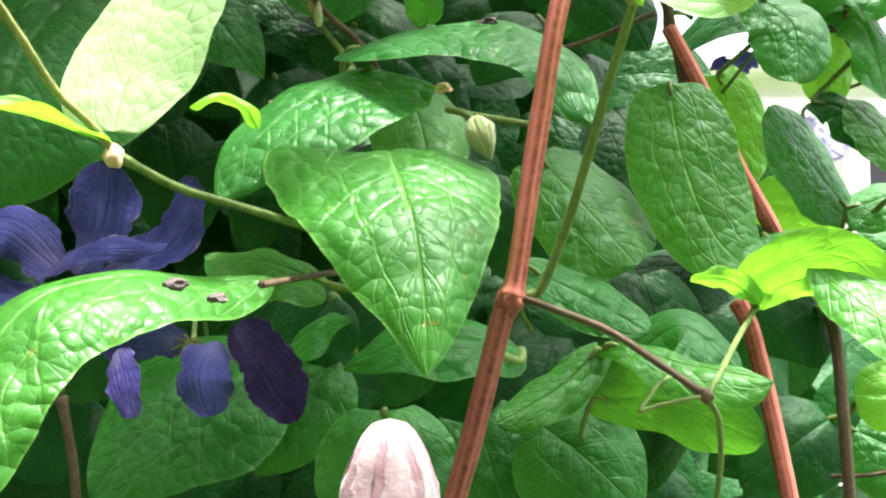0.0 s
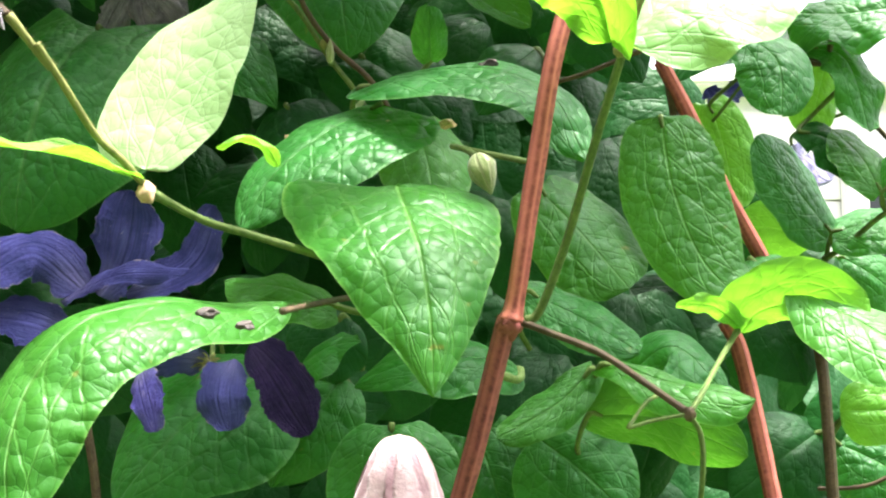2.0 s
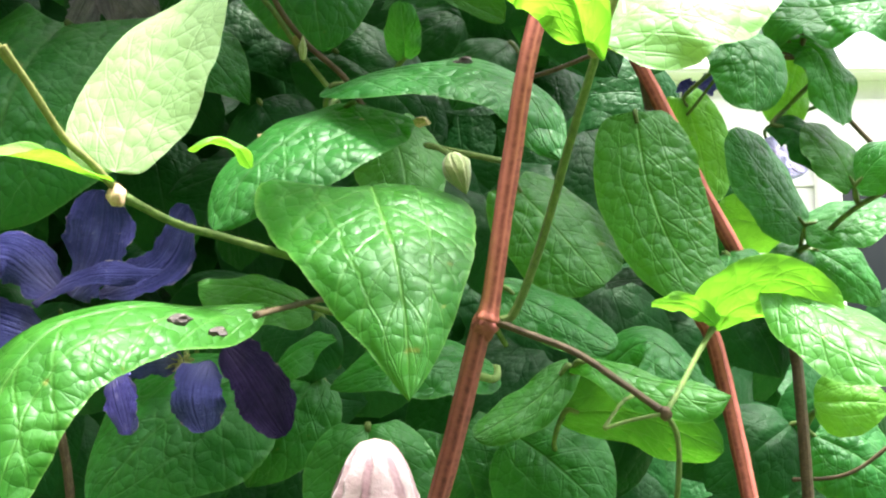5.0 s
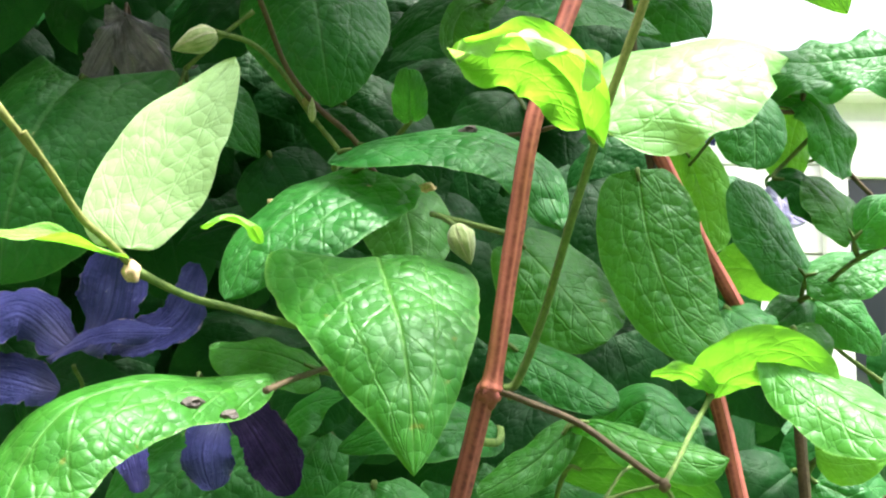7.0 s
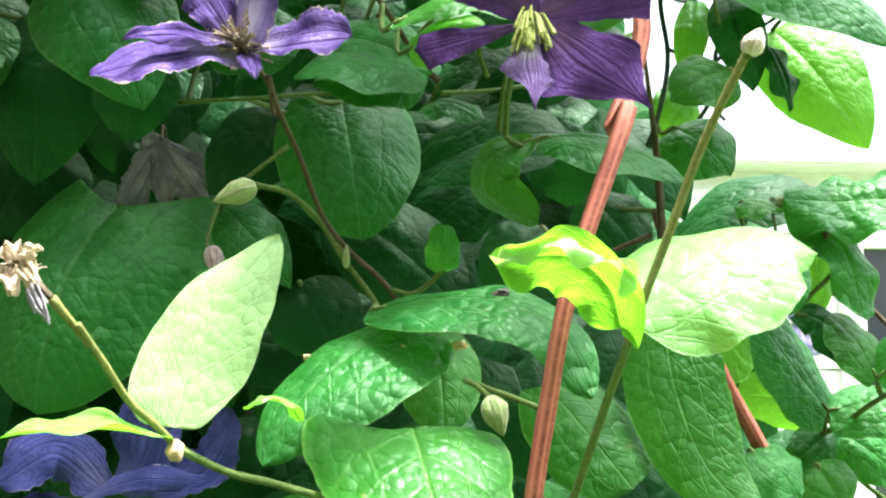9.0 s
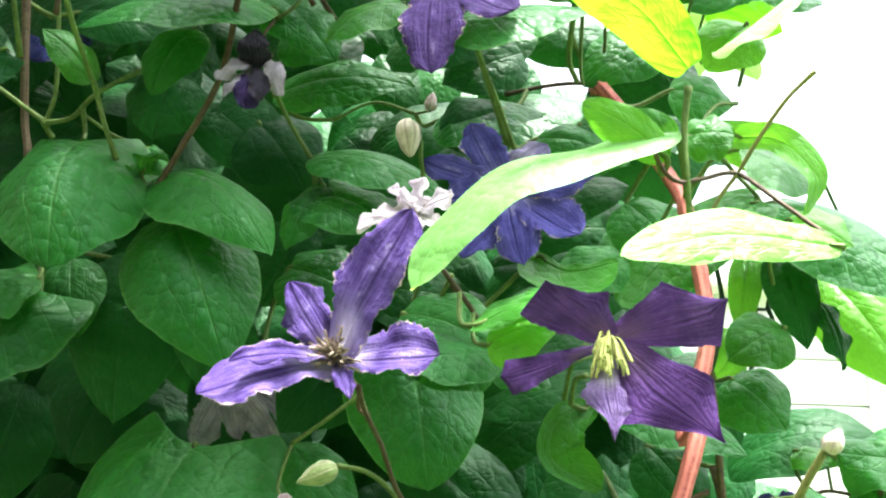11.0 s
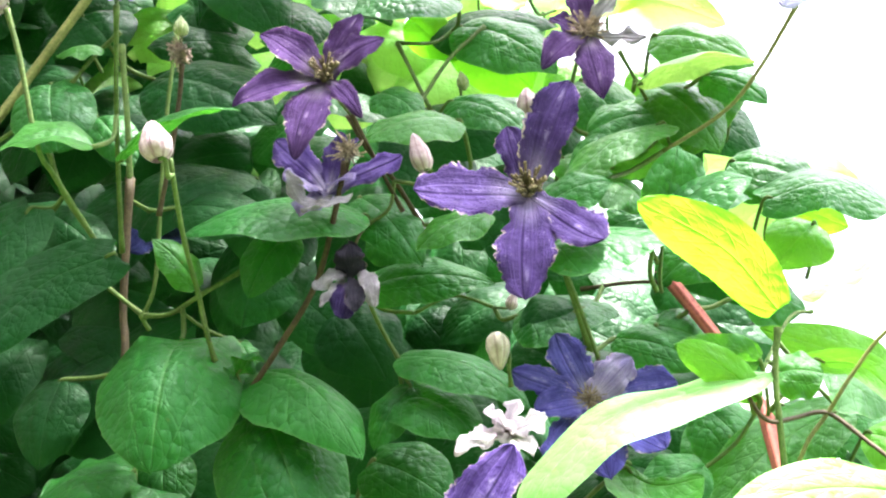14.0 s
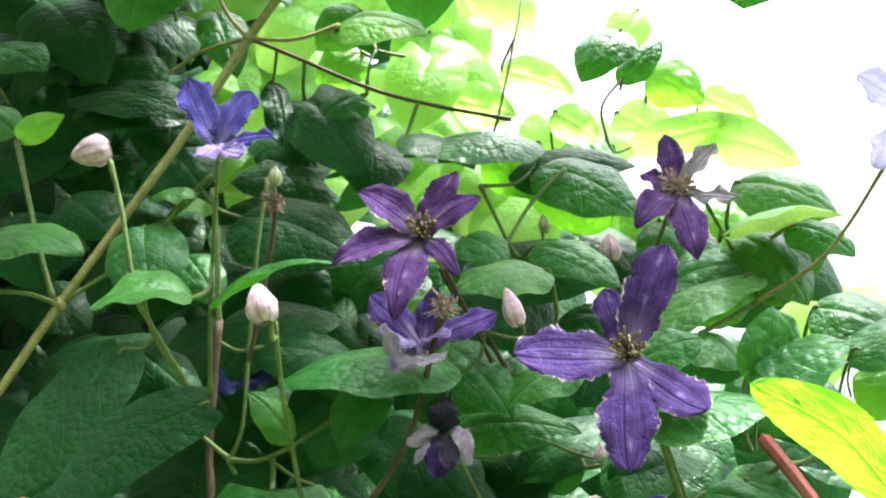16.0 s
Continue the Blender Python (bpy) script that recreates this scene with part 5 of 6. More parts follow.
# rolled rim of the young leaf, its lit edge coloured in with pale
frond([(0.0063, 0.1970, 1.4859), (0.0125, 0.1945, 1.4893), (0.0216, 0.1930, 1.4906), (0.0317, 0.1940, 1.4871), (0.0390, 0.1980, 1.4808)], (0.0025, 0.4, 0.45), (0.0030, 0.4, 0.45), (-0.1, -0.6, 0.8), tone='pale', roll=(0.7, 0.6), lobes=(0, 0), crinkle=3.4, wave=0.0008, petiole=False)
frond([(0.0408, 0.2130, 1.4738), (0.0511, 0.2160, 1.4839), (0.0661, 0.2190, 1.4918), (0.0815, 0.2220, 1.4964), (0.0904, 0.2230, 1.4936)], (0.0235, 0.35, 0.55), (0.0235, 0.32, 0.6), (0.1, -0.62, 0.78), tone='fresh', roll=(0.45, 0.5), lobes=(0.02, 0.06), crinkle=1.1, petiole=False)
frond([(0.1150, 0.3720, 1.5265), (0.1259, 0.3650, 1.5123), (0.1253, 0.3600, 1.4903)], (0.0169, 0.5, 0.5), (0.0149, 0.4, 0.5), (0, -0.85, 0.5), tone='mid')
frond([(0.2034, 0.4000, 1.5483), (0.1774, 0.4080, 1.5474), (0.1467, 0.4160, 1.5479)], (0.0233, 0.3, 0.3), (0.0224, 0.3, 0.35), (0, -0.75, 0.65), tone='mid', crinkle=5.5, wave=0.002)
frond([(0.1676, 0.4250, 1.5308), (0.1629, 0.4250, 1.5148), (0.1586, 0.4250, 1.4957)], (0.0124, 0.4, 0.4), (0.0109, 0.4, 0.4), (0, -0.9, -0.3), tone='lite')
frond([(0.1539, 0.4130, 1.5329), (0.1691, 0.4080, 1.5262), (0.1751, 0.4020, 1.4930)], (0.0117, 0.5, 0.5), (0.0137, 0.5, 0.5), (0.1, -0.75, 0.6), tone='mid', crinkle=3)
frond([(0.1520, 0.4200, 1.4981), (0.1630, 0.4150, 1.4928), (0.1692, 0.4100, 1.4748)], (0.0105, 0.5, 0.5), (0.0100, 0.5, 0.5), (0, -0.85, 0.4), tone='deep', crinkle=2)
frond([(0.1805, 0.4050, 1.4681), (0.1735, 0.4080, 1.4843), (0.1633, 0.4120, 1.4967)], (0.0161, 0.5, 0.5), (0.0145, 0.5, 0.5), (0.2, -0.75, 0.6), tone='lush')
frond([(0.1805, 0.4050, 1.4681), (0.1892, 0.4000, 1.4795), (0.2027, 0.3950, 1.4859)], (0.0145, 0.5, 0.5), (0.0155, 0.5, 0.5), (-0.1, -0.65, 0.75), tone='mid')
frond([(0.1682, 0.4300, 1.4545), (0.1532, 0.4250, 1.4717), (0.1339, 0.4200, 1.4956)], (0.0255, 0.4, 0.55), (0.0205, 0.4, 0.55), (0.15, -0.8, 0.6), tone='mid')
frond([(0.1682, 0.4300, 1.4545), (0.1853, 0.4250, 1.4591), (0.2083, 0.4200, 1.4623)], (0.0197, 0.4, 0.55), (0.0210, 0.4, 0.55), (0, -0.6, 0.8), tone='mid')
frond([(0.1743, 0.4620, 1.4529), (0.1579, 0.4650, 1.4599), (0.1376, 0.4680, 1.4629)], (0.0144, 0.4, 0.5), (0.0152, 0.4, 0.5), (0, -0.9, -0.35), tone='lite')
# two low leaves kept dark by the shade-coloured tone and a low facing
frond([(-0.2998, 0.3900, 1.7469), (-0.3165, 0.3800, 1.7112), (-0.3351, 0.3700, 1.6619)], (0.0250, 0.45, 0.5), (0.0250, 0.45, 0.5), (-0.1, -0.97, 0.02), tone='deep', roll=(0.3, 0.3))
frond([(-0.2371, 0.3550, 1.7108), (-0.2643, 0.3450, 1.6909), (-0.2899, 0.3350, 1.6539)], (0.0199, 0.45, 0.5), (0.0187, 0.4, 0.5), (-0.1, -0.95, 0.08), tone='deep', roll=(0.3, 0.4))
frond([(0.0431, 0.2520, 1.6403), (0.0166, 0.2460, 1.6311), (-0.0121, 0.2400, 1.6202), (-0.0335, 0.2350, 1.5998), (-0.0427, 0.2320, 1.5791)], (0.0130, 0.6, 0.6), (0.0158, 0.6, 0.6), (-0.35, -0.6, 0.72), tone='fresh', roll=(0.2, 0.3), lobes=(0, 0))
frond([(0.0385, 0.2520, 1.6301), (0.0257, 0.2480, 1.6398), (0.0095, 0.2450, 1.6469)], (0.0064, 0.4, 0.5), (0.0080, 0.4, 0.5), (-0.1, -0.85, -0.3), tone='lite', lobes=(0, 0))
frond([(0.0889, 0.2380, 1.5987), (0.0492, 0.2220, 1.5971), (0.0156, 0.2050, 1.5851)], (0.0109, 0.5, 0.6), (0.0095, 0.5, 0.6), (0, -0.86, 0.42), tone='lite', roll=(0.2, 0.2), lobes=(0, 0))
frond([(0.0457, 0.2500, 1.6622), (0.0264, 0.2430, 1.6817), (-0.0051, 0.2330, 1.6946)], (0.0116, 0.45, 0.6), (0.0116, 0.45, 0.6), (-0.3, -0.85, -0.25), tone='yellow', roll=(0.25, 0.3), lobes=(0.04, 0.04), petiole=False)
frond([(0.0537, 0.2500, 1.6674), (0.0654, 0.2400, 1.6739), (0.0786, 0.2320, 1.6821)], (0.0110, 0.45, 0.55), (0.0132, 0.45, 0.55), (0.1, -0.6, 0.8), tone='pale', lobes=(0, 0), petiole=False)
frond([(0.0827, 0.4020, 1.7702), (0.1126, 0.3920, 1.7771), (0.1399, 0.3850, 1.7583)], (0.0213, 0.4, 0.4), (0.0383, 0.45, 0.45), (0.1, -0.75, 0.6), tone='mid')
frond([(0.0669, 0.3950, 1.8378), (0.0482, 0.3880, 1.8169), (0.0329, 0.3800, 1.7866)], (0.0180, 0.45, 0.5), (0.0190, 0.45, 0.5), (0.1, -0.8, 0.6), tone='lush')
frond([(0.0273, 0.3720, 1.7981), (0.0031, 0.3620, 1.7843), (-0.0211, 0.3550, 1.7568)], (0.0210, 0.45, 0.55), (0.0170, 0.45, 0.55), (-0.1, -0.6, 0.78), tone='lush')
frond([(0.0728, 0.3050, 1.6588), (0.0892, 0.2980, 1.6559), (0.1000, 0.2920, 1.6401), (0.0950, 0.2900, 1.6242)], (0.0055, 0.4, 0.5), (0.0064, 0.4, 0.5), (0.1, -0.75, -0.5), tone='lite', roll=(-0.6, 0.3))
frond([(0.1007, 0.3650, 1.6537), (0.0671, 0.3560, 1.6319), (0.0376, 0.3480, 1.5996)], (0.0182, 0.45, 0.5), (0.0188, 0.45, 0.5), (-0.1, -0.85, 0.45), tone='lush')
frond([(-0.0231, 0.2900, 1.5797), (-0.0039, 0.2840, 1.5884), (0.0178, 0.2780, 1.5894)], (0.0091, 0.5, 0.5), (0.0108, 0.5, 0.5), (0.0, -0.6, 0.8), tone='lush')
frond([(0.0022, 0.3450, 1.6191), (0.0156, 0.3380, 1.6117), (0.0344, 0.3320, 1.6151)], (0.0226, 0.45, 0.4), (0.0039, 0.4, 0.4), (0.05, -0.85, 0.5), tone='lush', roll=(-0.6, 0.3))
frond([(0.0299, 0.3740, 1.5634), (0.0140, 0.3670, 1.5547), (0.0112, 0.3640, 1.5380), (0.0321, 0.3660, 1.5265)], (0.0057, 0.4, 0.4), (0.0147, 0.5, 0.5), (0.1, -0.9, 0.2), tone='lush', roll=(-0.5, -0.9), lobes=(0, 0))

# leaves of the middle growth
leaf((-0.2040, 0.3720, 1.6733), (-0.1969, 0.3350, 1.6060), 0.0705, (0.05, -0.68, 0.72), kind='heart', bend=0.22, fold=-0.75, crinkle=1.5)
leaf((-0.1744, 0.3700, 1.6576), (-0.1655, 0.3600, 1.6660), 0.0193, (0.2, -0.6, 0.8), kind='round', crinkle=3.0)
leaf((-0.1642, 0.3850, 1.6439), (-0.1261, 0.3600, 1.5696), 0.0611, (-0.05, -0.72, 0.68), bend=0.18, fold=-0.6)
leaf((-0.1703, 0.3850, 1.6618), (-0.1099, 0.3550, 1.6184), 0.0500, (0.15, -0.65, 0.75), bend=0.2, fold=-0.6)
leaf((-0.2188, 0.4150, 1.6283), (-0.2076, 0.4050, 1.5878), 0.0316, (0, -0.9, 0.4))
leaf((-0.2258, 0.4000, 1.6098), (-0.2607, 0.3850, 1.5631), 0.0766, (-0.1, -0.75, 0.6), kind='heart', crinkle=1.8)
leaf((-0.2248, 0.3950, 1.6145), (-0.2645, 0.3850, 1.5977), 0.0521, (0, -0.55, 0.8), crinkle=2.5)
leaf((-0.0934, 0.3850, 1.6594), (-0.1075, 0.3750, 1.6259), 0.0244, (-0.2, -0.8, 0.5))
leaf((-0.0945, 0.3850, 1.6552), (-0.0593, 0.3700, 1.6331), 0.0403, (0.1, -0.75, 0.6), kind='heart')
leaf((-0.0999, 0.3850, 1.6732), (-0.0361, 0.3700, 1.6486), 0.0396, (0.1, -0.65, 0.75))
leaf((-0.1137, 0.4200, 1.6281), (-0.0743, 0.4100, 1.6101), 0.0450, (0, -0.9, 0.4), kind='round')
leaf((-0.1192, 0.3650, 1.7389), (-0.2020, 0.3450, 1.7173), 0.0752, (-0.05, -0.55, 0.8), bend=0.12, fold=-0.25)
leaf((-0.1588, 0.3750, 1.7328), (-0.1727, 0.3650, 1.6938), 0.0291, (0, -0.9, 0.4))
leaf((-0.1267, 0.3850, 1.7569), (-0.0899, 0.3700, 1.7146), 0.0330, (0, -0.9, 0.4))
leaf((-0.0593, 0.3600, 1.7409), (-0.0923, 0.3520, 1.7160), 0.0299, (0, -0.7, 0.7), tone='lush')
leaf((-0.0386, 0.3100, 1.7062), (0.0213, 0.3000, 1.7085), 0.0591, (0.05, -0.6, 0.8), bend=0.06)
leaf((-0.1276, 0.4200, 1.7180), (-0.0551, 0.4100, 1.7210), 0.0334, (0, -0.9, 0.4))
leaf((-0.0440, 0.4200, 1.7071), (0.0090, 0.4100, 1.7074), 0.0793, (0, -0.55, 0.8))
leaf((0.0545, 0.4350, 1.7128), (0.0120, 0.4200, 1.6759), 0.0366, (0, -0.9, 0.4))
leaf((0.0278, 0.3950, 1.8108), (-0.0210, 0.3800, 1.7708), 0.0345, (-0.1, -0.7, 0.7))
leaf((0.0303, 0.3380, 1.7454), (0.0255, 0.3300, 1.7632), 0.0259, (0, -0.9, 0.4))
leaf((0.0184, 0.3350, 1.7416), (0.0577, 0.3250, 1.7367), 0.0613, (0, -0.55, 0.8))
leaf((0.0528, 0.3050, 1.6576), (0.0174, 0.3000, 1.6621), 0.0196, (-0.1, -0.8, -0.5), tone='lush')
leaf((0.0464, 0.2620, 1.6423), (0.0624, 0.2580, 1.6422), 0.0215, (0, -0.9, 0.4), kind='round', tone='lush')
leaf((0.0408, 0.3600, 1.6240), (0.0100, 0.3500, 1.6063), 0.0290, (0, -0.9, 0.4))
leaf((0.0234, 0.3150, 1.5950), (-0.0233, 0.3000, 1.5814), 0.0237, (0, -0.55, 0.8), kind='lance', tone='lush')
leaf((-0.0519, 0.3400, 1.5926), (-0.0107, 0.3250, 1.5749), 0.0386, (0, -0.9, 0.4))
leaf((0.0450, 0.3800, 1.6544), (0.0675, 0.3700, 1.6220), 0.0384, (0, -0.9, 0.4))
leaf((0.0105, 0.4000, 1.6300), (0.0407, 0.3900, 1.6137), 0.0379, (0, -0.9, 0.4), tone='deep')
leaf((0.1205, 0.4000, 1.6031), (0.0910, 0.3900, 1.5854), 0.0321, (0, -0.9, 0.4), tone='lush')
leaf((0.1103, 0.3600, 1.6422), (0.1347, 0.3500, 1.6288), 0.0291, (0, -0.9, 0.4), tone='lite')
leaf((0.0834, 0.3300, 1.6636), (0.1147, 0.3300, 1.6454), 0.0540, (0, -0.55, 0.8), kind='lance', tone='lush')
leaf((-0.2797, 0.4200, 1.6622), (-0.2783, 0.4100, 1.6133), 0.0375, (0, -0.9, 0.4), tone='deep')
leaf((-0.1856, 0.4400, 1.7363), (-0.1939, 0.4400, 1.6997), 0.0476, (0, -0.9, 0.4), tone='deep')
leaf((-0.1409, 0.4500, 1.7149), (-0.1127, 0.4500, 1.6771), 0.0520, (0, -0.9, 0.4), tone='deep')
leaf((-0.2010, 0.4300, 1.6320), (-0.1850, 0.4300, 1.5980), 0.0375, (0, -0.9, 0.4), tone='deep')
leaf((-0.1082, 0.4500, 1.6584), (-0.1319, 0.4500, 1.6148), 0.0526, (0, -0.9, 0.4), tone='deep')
leaf((0.0691, 0.4200, 1.7576), (0.0287, 0.4100, 1.7236), 0.0393, (0, -0.9, 0.4))
leaf((0.1172, 0.4300, 1.7702), (0.0948, 0.4300, 1.7431), 0.0382, (0, -0.9, 0.4), tone='lite')
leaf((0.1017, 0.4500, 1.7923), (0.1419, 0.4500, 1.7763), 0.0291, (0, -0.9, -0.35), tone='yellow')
leaf((0.0695, 0.4000, 1.7185), (0.1000, 0.4000, 1.7107), 0.0360, (0, -0.9, 0.4))

# leaves of the upper growth
leaf((-0.4471, 0.4200, 1.9571), (-0.3973, 0.4100, 1.9361), 0.0440, (0, -0.9, 0.4))
leaf((-0.3892, 0.3850, 1.8713), (-0.3587, 0.3750, 1.8824), 0.0172, (0, -0.6, -0.6), tone='lite')
leaf((-0.3897, 0.3850, 1.8732), (-0.4235, 0.3800, 1.8904), 0.0286, (0, -0.9, 0.4), tone='lush')
leaf((-0.3827, 0.3700, 1.7982), (-0.3169, 0.3550, 1.7859), 0.0436, (0, -0.75, 0.6), tone='lush')
leaf((-0.3010, 0.3850, 1.8178), (-0.2822, 0.3700, 1.7699), 0.0446, (0, -0.9, 0.4), kind='round')
leaf((-0.2438, 0.3250, 1.7525), (-0.2873, 0.3150, 1.7405), 0.0592, (-0.05, -0.6, 0.75), tone='lush', fold=0.1)
leaf((-0.2780, 0.3900, 1.8436), (-0.3016, 0.3850, 1.8349), 0.0385, (0, -0.55, 0.8), tone='lush')
leaf((-0.2876, 0.4200, 1.8164), (-0.2569, 0.4100, 1.7798), 0.0281, (0, -0.9, 0.4))
leaf((-0.2622, 0.4300, 1.8474), (-0.1826, 0.4200, 1.8148), 0.0679, (0, -0.9, 0.4), tone='deep')
leaf((-0.2455, 0.3600, 1.7605), (-0.1772, 0.3250, 1.7739), 0.0257, (-0.1, -0.5, 0.85), kind='lance')
leaf((-0.3052, 0.4200, 1.7559), (-0.2558, 0.4100, 1.7189), 0.0308, (0, -0.9, 0.4), tone='deep')
leaf((-0.1911, 0.3450, 1.6915), (-0.2128, 0.3350, 1.7116), 0.0188, (0.2, -0.85, 0.4), tone='lush')
leaf((-0.2328, 0.4200, 1.7621), (-0.1754, 0.4200, 1.7504), 0.0395, (0, -0.9, 0.4), tone='deep')
leaf((-0.4375, 0.4500, 2.0226), (-0.3731, 0.4400, 1.9464), 0.0613, (0, -0.9, 0.4), tone='deep')
leaf((-0.3492, 0.4300, 2.0379), (-0.3552, 0.4200, 1.9741), 0.0615, (0, -0.9, 0.4))
leaf((-0.3087, 0.4400, 2.0082), (-0.2803, 0.4300, 1.9470), 0.0340, (0, -0.9, 0.4))
leaf((-0.1970, 0.4300, 1.9376), (-0.2202, 0.4200, 1.9079), 0.0347, (0, -0.9, 0.4), crinkle=2.0)
leaf((-0.2350, 0.4350, 1.9353), (-0.1891, 0.4200, 1.8733), 0.0573, (0, -0.9, 0.4), kind='heart', tone='deep')
leaf((-0.2567, 0.4300, 1.9443), (-0.2371, 0.4200, 1.8792), 0.0229, (0.4, -0.8, 0.3), kind='lance', tone='deep', crinkle=2.5)
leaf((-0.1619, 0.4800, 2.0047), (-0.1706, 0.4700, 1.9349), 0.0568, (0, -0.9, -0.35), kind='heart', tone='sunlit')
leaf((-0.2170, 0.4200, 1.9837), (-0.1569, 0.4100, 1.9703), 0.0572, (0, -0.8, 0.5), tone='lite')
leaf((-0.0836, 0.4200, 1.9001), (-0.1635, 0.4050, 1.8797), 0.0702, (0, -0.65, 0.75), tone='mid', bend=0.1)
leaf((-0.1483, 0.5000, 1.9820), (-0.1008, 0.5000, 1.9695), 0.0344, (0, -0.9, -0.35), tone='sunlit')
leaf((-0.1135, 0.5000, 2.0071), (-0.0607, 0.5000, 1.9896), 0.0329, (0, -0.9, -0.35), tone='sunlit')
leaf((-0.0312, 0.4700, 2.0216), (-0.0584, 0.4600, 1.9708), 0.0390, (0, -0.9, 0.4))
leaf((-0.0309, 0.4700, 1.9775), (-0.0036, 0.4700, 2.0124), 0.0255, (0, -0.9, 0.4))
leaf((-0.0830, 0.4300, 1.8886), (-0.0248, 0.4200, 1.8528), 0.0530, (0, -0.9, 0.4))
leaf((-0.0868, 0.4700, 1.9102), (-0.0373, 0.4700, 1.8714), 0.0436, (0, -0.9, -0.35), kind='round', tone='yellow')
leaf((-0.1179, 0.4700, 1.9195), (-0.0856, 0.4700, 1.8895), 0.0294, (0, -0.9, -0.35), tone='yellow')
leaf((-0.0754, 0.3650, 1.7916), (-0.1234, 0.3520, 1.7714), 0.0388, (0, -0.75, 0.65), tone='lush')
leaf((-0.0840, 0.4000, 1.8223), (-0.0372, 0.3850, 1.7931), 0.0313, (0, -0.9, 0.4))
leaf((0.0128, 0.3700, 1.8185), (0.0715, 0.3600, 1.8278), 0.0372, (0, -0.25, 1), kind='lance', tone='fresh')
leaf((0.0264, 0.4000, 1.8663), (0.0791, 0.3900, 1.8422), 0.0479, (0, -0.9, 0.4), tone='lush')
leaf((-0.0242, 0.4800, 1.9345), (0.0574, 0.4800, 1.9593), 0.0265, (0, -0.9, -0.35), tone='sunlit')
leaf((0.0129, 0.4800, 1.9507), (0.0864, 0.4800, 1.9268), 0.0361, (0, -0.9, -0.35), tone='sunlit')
leaf((0.0247, 0.3900, 1.8296), (0.0569, 0.3800, 1.7863), 0.0482, (0, -0.9, 0.4), tone='lush')
leaf((0.0500, 0.3800, 1.8309), (0.0793, 0.3700, 1.8106), 0.0314, (0, -0.9, 0.4))
leaf((0.0194, 0.3300, 1.7254), (0.0247, 0.3200, 1.7600), 0.0248, (0, -0.9, 0.4))
leaf((0.0159, 0.3220, 1.7232), (0.0542, 0.3100, 1.7408), 0.0408, (0.1, -0.75, 0.65))
leaf((-0.0011, 0.3600, 1.7606), (0.0176, 0.3600, 1.7429), 0.0486, (0, -0.55, 0.8), tone='lush')
leaf((0.0728, 0.4300, 1.8055), (0.1189, 0.4200, 1.7827), 0.0527, (0, -0.9, 0.4))
leaf((-0.0101, 0.3900, 1.7998), (0.0291, 0.3800, 1.8071), 0.0407, (0, -0.9, 0.4))
leaf((0.0028, 0.4000, 1.7852), (0.0360, 0.4000, 1.8064), 0.0272, (0, -0.9, -0.35), tone='lush')
leaf((-0.1235, 0.4000, 1.8260), (-0.0971, 0.3900, 1.8055), 0.0293, (0, -0.9, 0.4))
leaf((-0.1629, 0.4100, 1.8967), (-0.1208, 0.4100, 1.8751), 0.0616, (0, -0.55, 0.8), tone='deep')
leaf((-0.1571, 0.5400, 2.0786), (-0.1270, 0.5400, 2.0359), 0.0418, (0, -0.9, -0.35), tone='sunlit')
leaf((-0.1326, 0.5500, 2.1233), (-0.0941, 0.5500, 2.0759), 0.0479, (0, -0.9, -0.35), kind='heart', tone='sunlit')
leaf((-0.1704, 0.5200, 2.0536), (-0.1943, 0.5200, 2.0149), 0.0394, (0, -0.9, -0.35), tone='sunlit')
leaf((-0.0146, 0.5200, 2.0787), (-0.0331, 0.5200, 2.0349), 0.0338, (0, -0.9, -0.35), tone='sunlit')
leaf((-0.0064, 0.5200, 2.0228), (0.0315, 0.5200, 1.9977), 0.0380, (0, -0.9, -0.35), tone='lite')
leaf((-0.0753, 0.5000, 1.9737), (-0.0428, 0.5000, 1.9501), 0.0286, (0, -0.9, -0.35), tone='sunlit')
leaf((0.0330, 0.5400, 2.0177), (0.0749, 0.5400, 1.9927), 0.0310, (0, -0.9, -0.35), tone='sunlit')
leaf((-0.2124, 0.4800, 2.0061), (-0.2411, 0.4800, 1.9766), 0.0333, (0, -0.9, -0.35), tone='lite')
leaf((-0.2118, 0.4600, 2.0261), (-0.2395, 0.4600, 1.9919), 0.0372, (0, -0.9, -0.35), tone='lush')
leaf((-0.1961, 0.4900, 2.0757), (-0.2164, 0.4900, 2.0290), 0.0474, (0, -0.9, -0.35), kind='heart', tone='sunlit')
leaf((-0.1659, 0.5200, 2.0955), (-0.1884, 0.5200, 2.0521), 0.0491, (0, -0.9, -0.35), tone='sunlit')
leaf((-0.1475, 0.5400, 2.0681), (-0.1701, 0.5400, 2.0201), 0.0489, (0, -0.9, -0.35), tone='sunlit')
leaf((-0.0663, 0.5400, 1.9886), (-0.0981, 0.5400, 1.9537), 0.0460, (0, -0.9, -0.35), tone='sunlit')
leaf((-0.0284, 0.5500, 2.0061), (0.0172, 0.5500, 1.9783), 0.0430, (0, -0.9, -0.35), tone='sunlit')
leaf((-0.0585, 0.5200, 1.9671), (-0.0341, 0.5200, 1.9268), 0.0409, (0, -0.9, 0.4), tone='lush')
leaf((-0.0084, 0.4600, 1.8716), (0.0202, 0.4500, 1.8201), 0.0520, (0, -0.9, 0.4), tone='mid')
leaf((-0.0207, 0.4500, 1.8132), (0.0137, 0.4400, 1.7958), 0.0400, (0, -0.7, 0.6), tone='lush')
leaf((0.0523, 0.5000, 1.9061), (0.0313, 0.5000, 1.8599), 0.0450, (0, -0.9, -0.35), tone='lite')
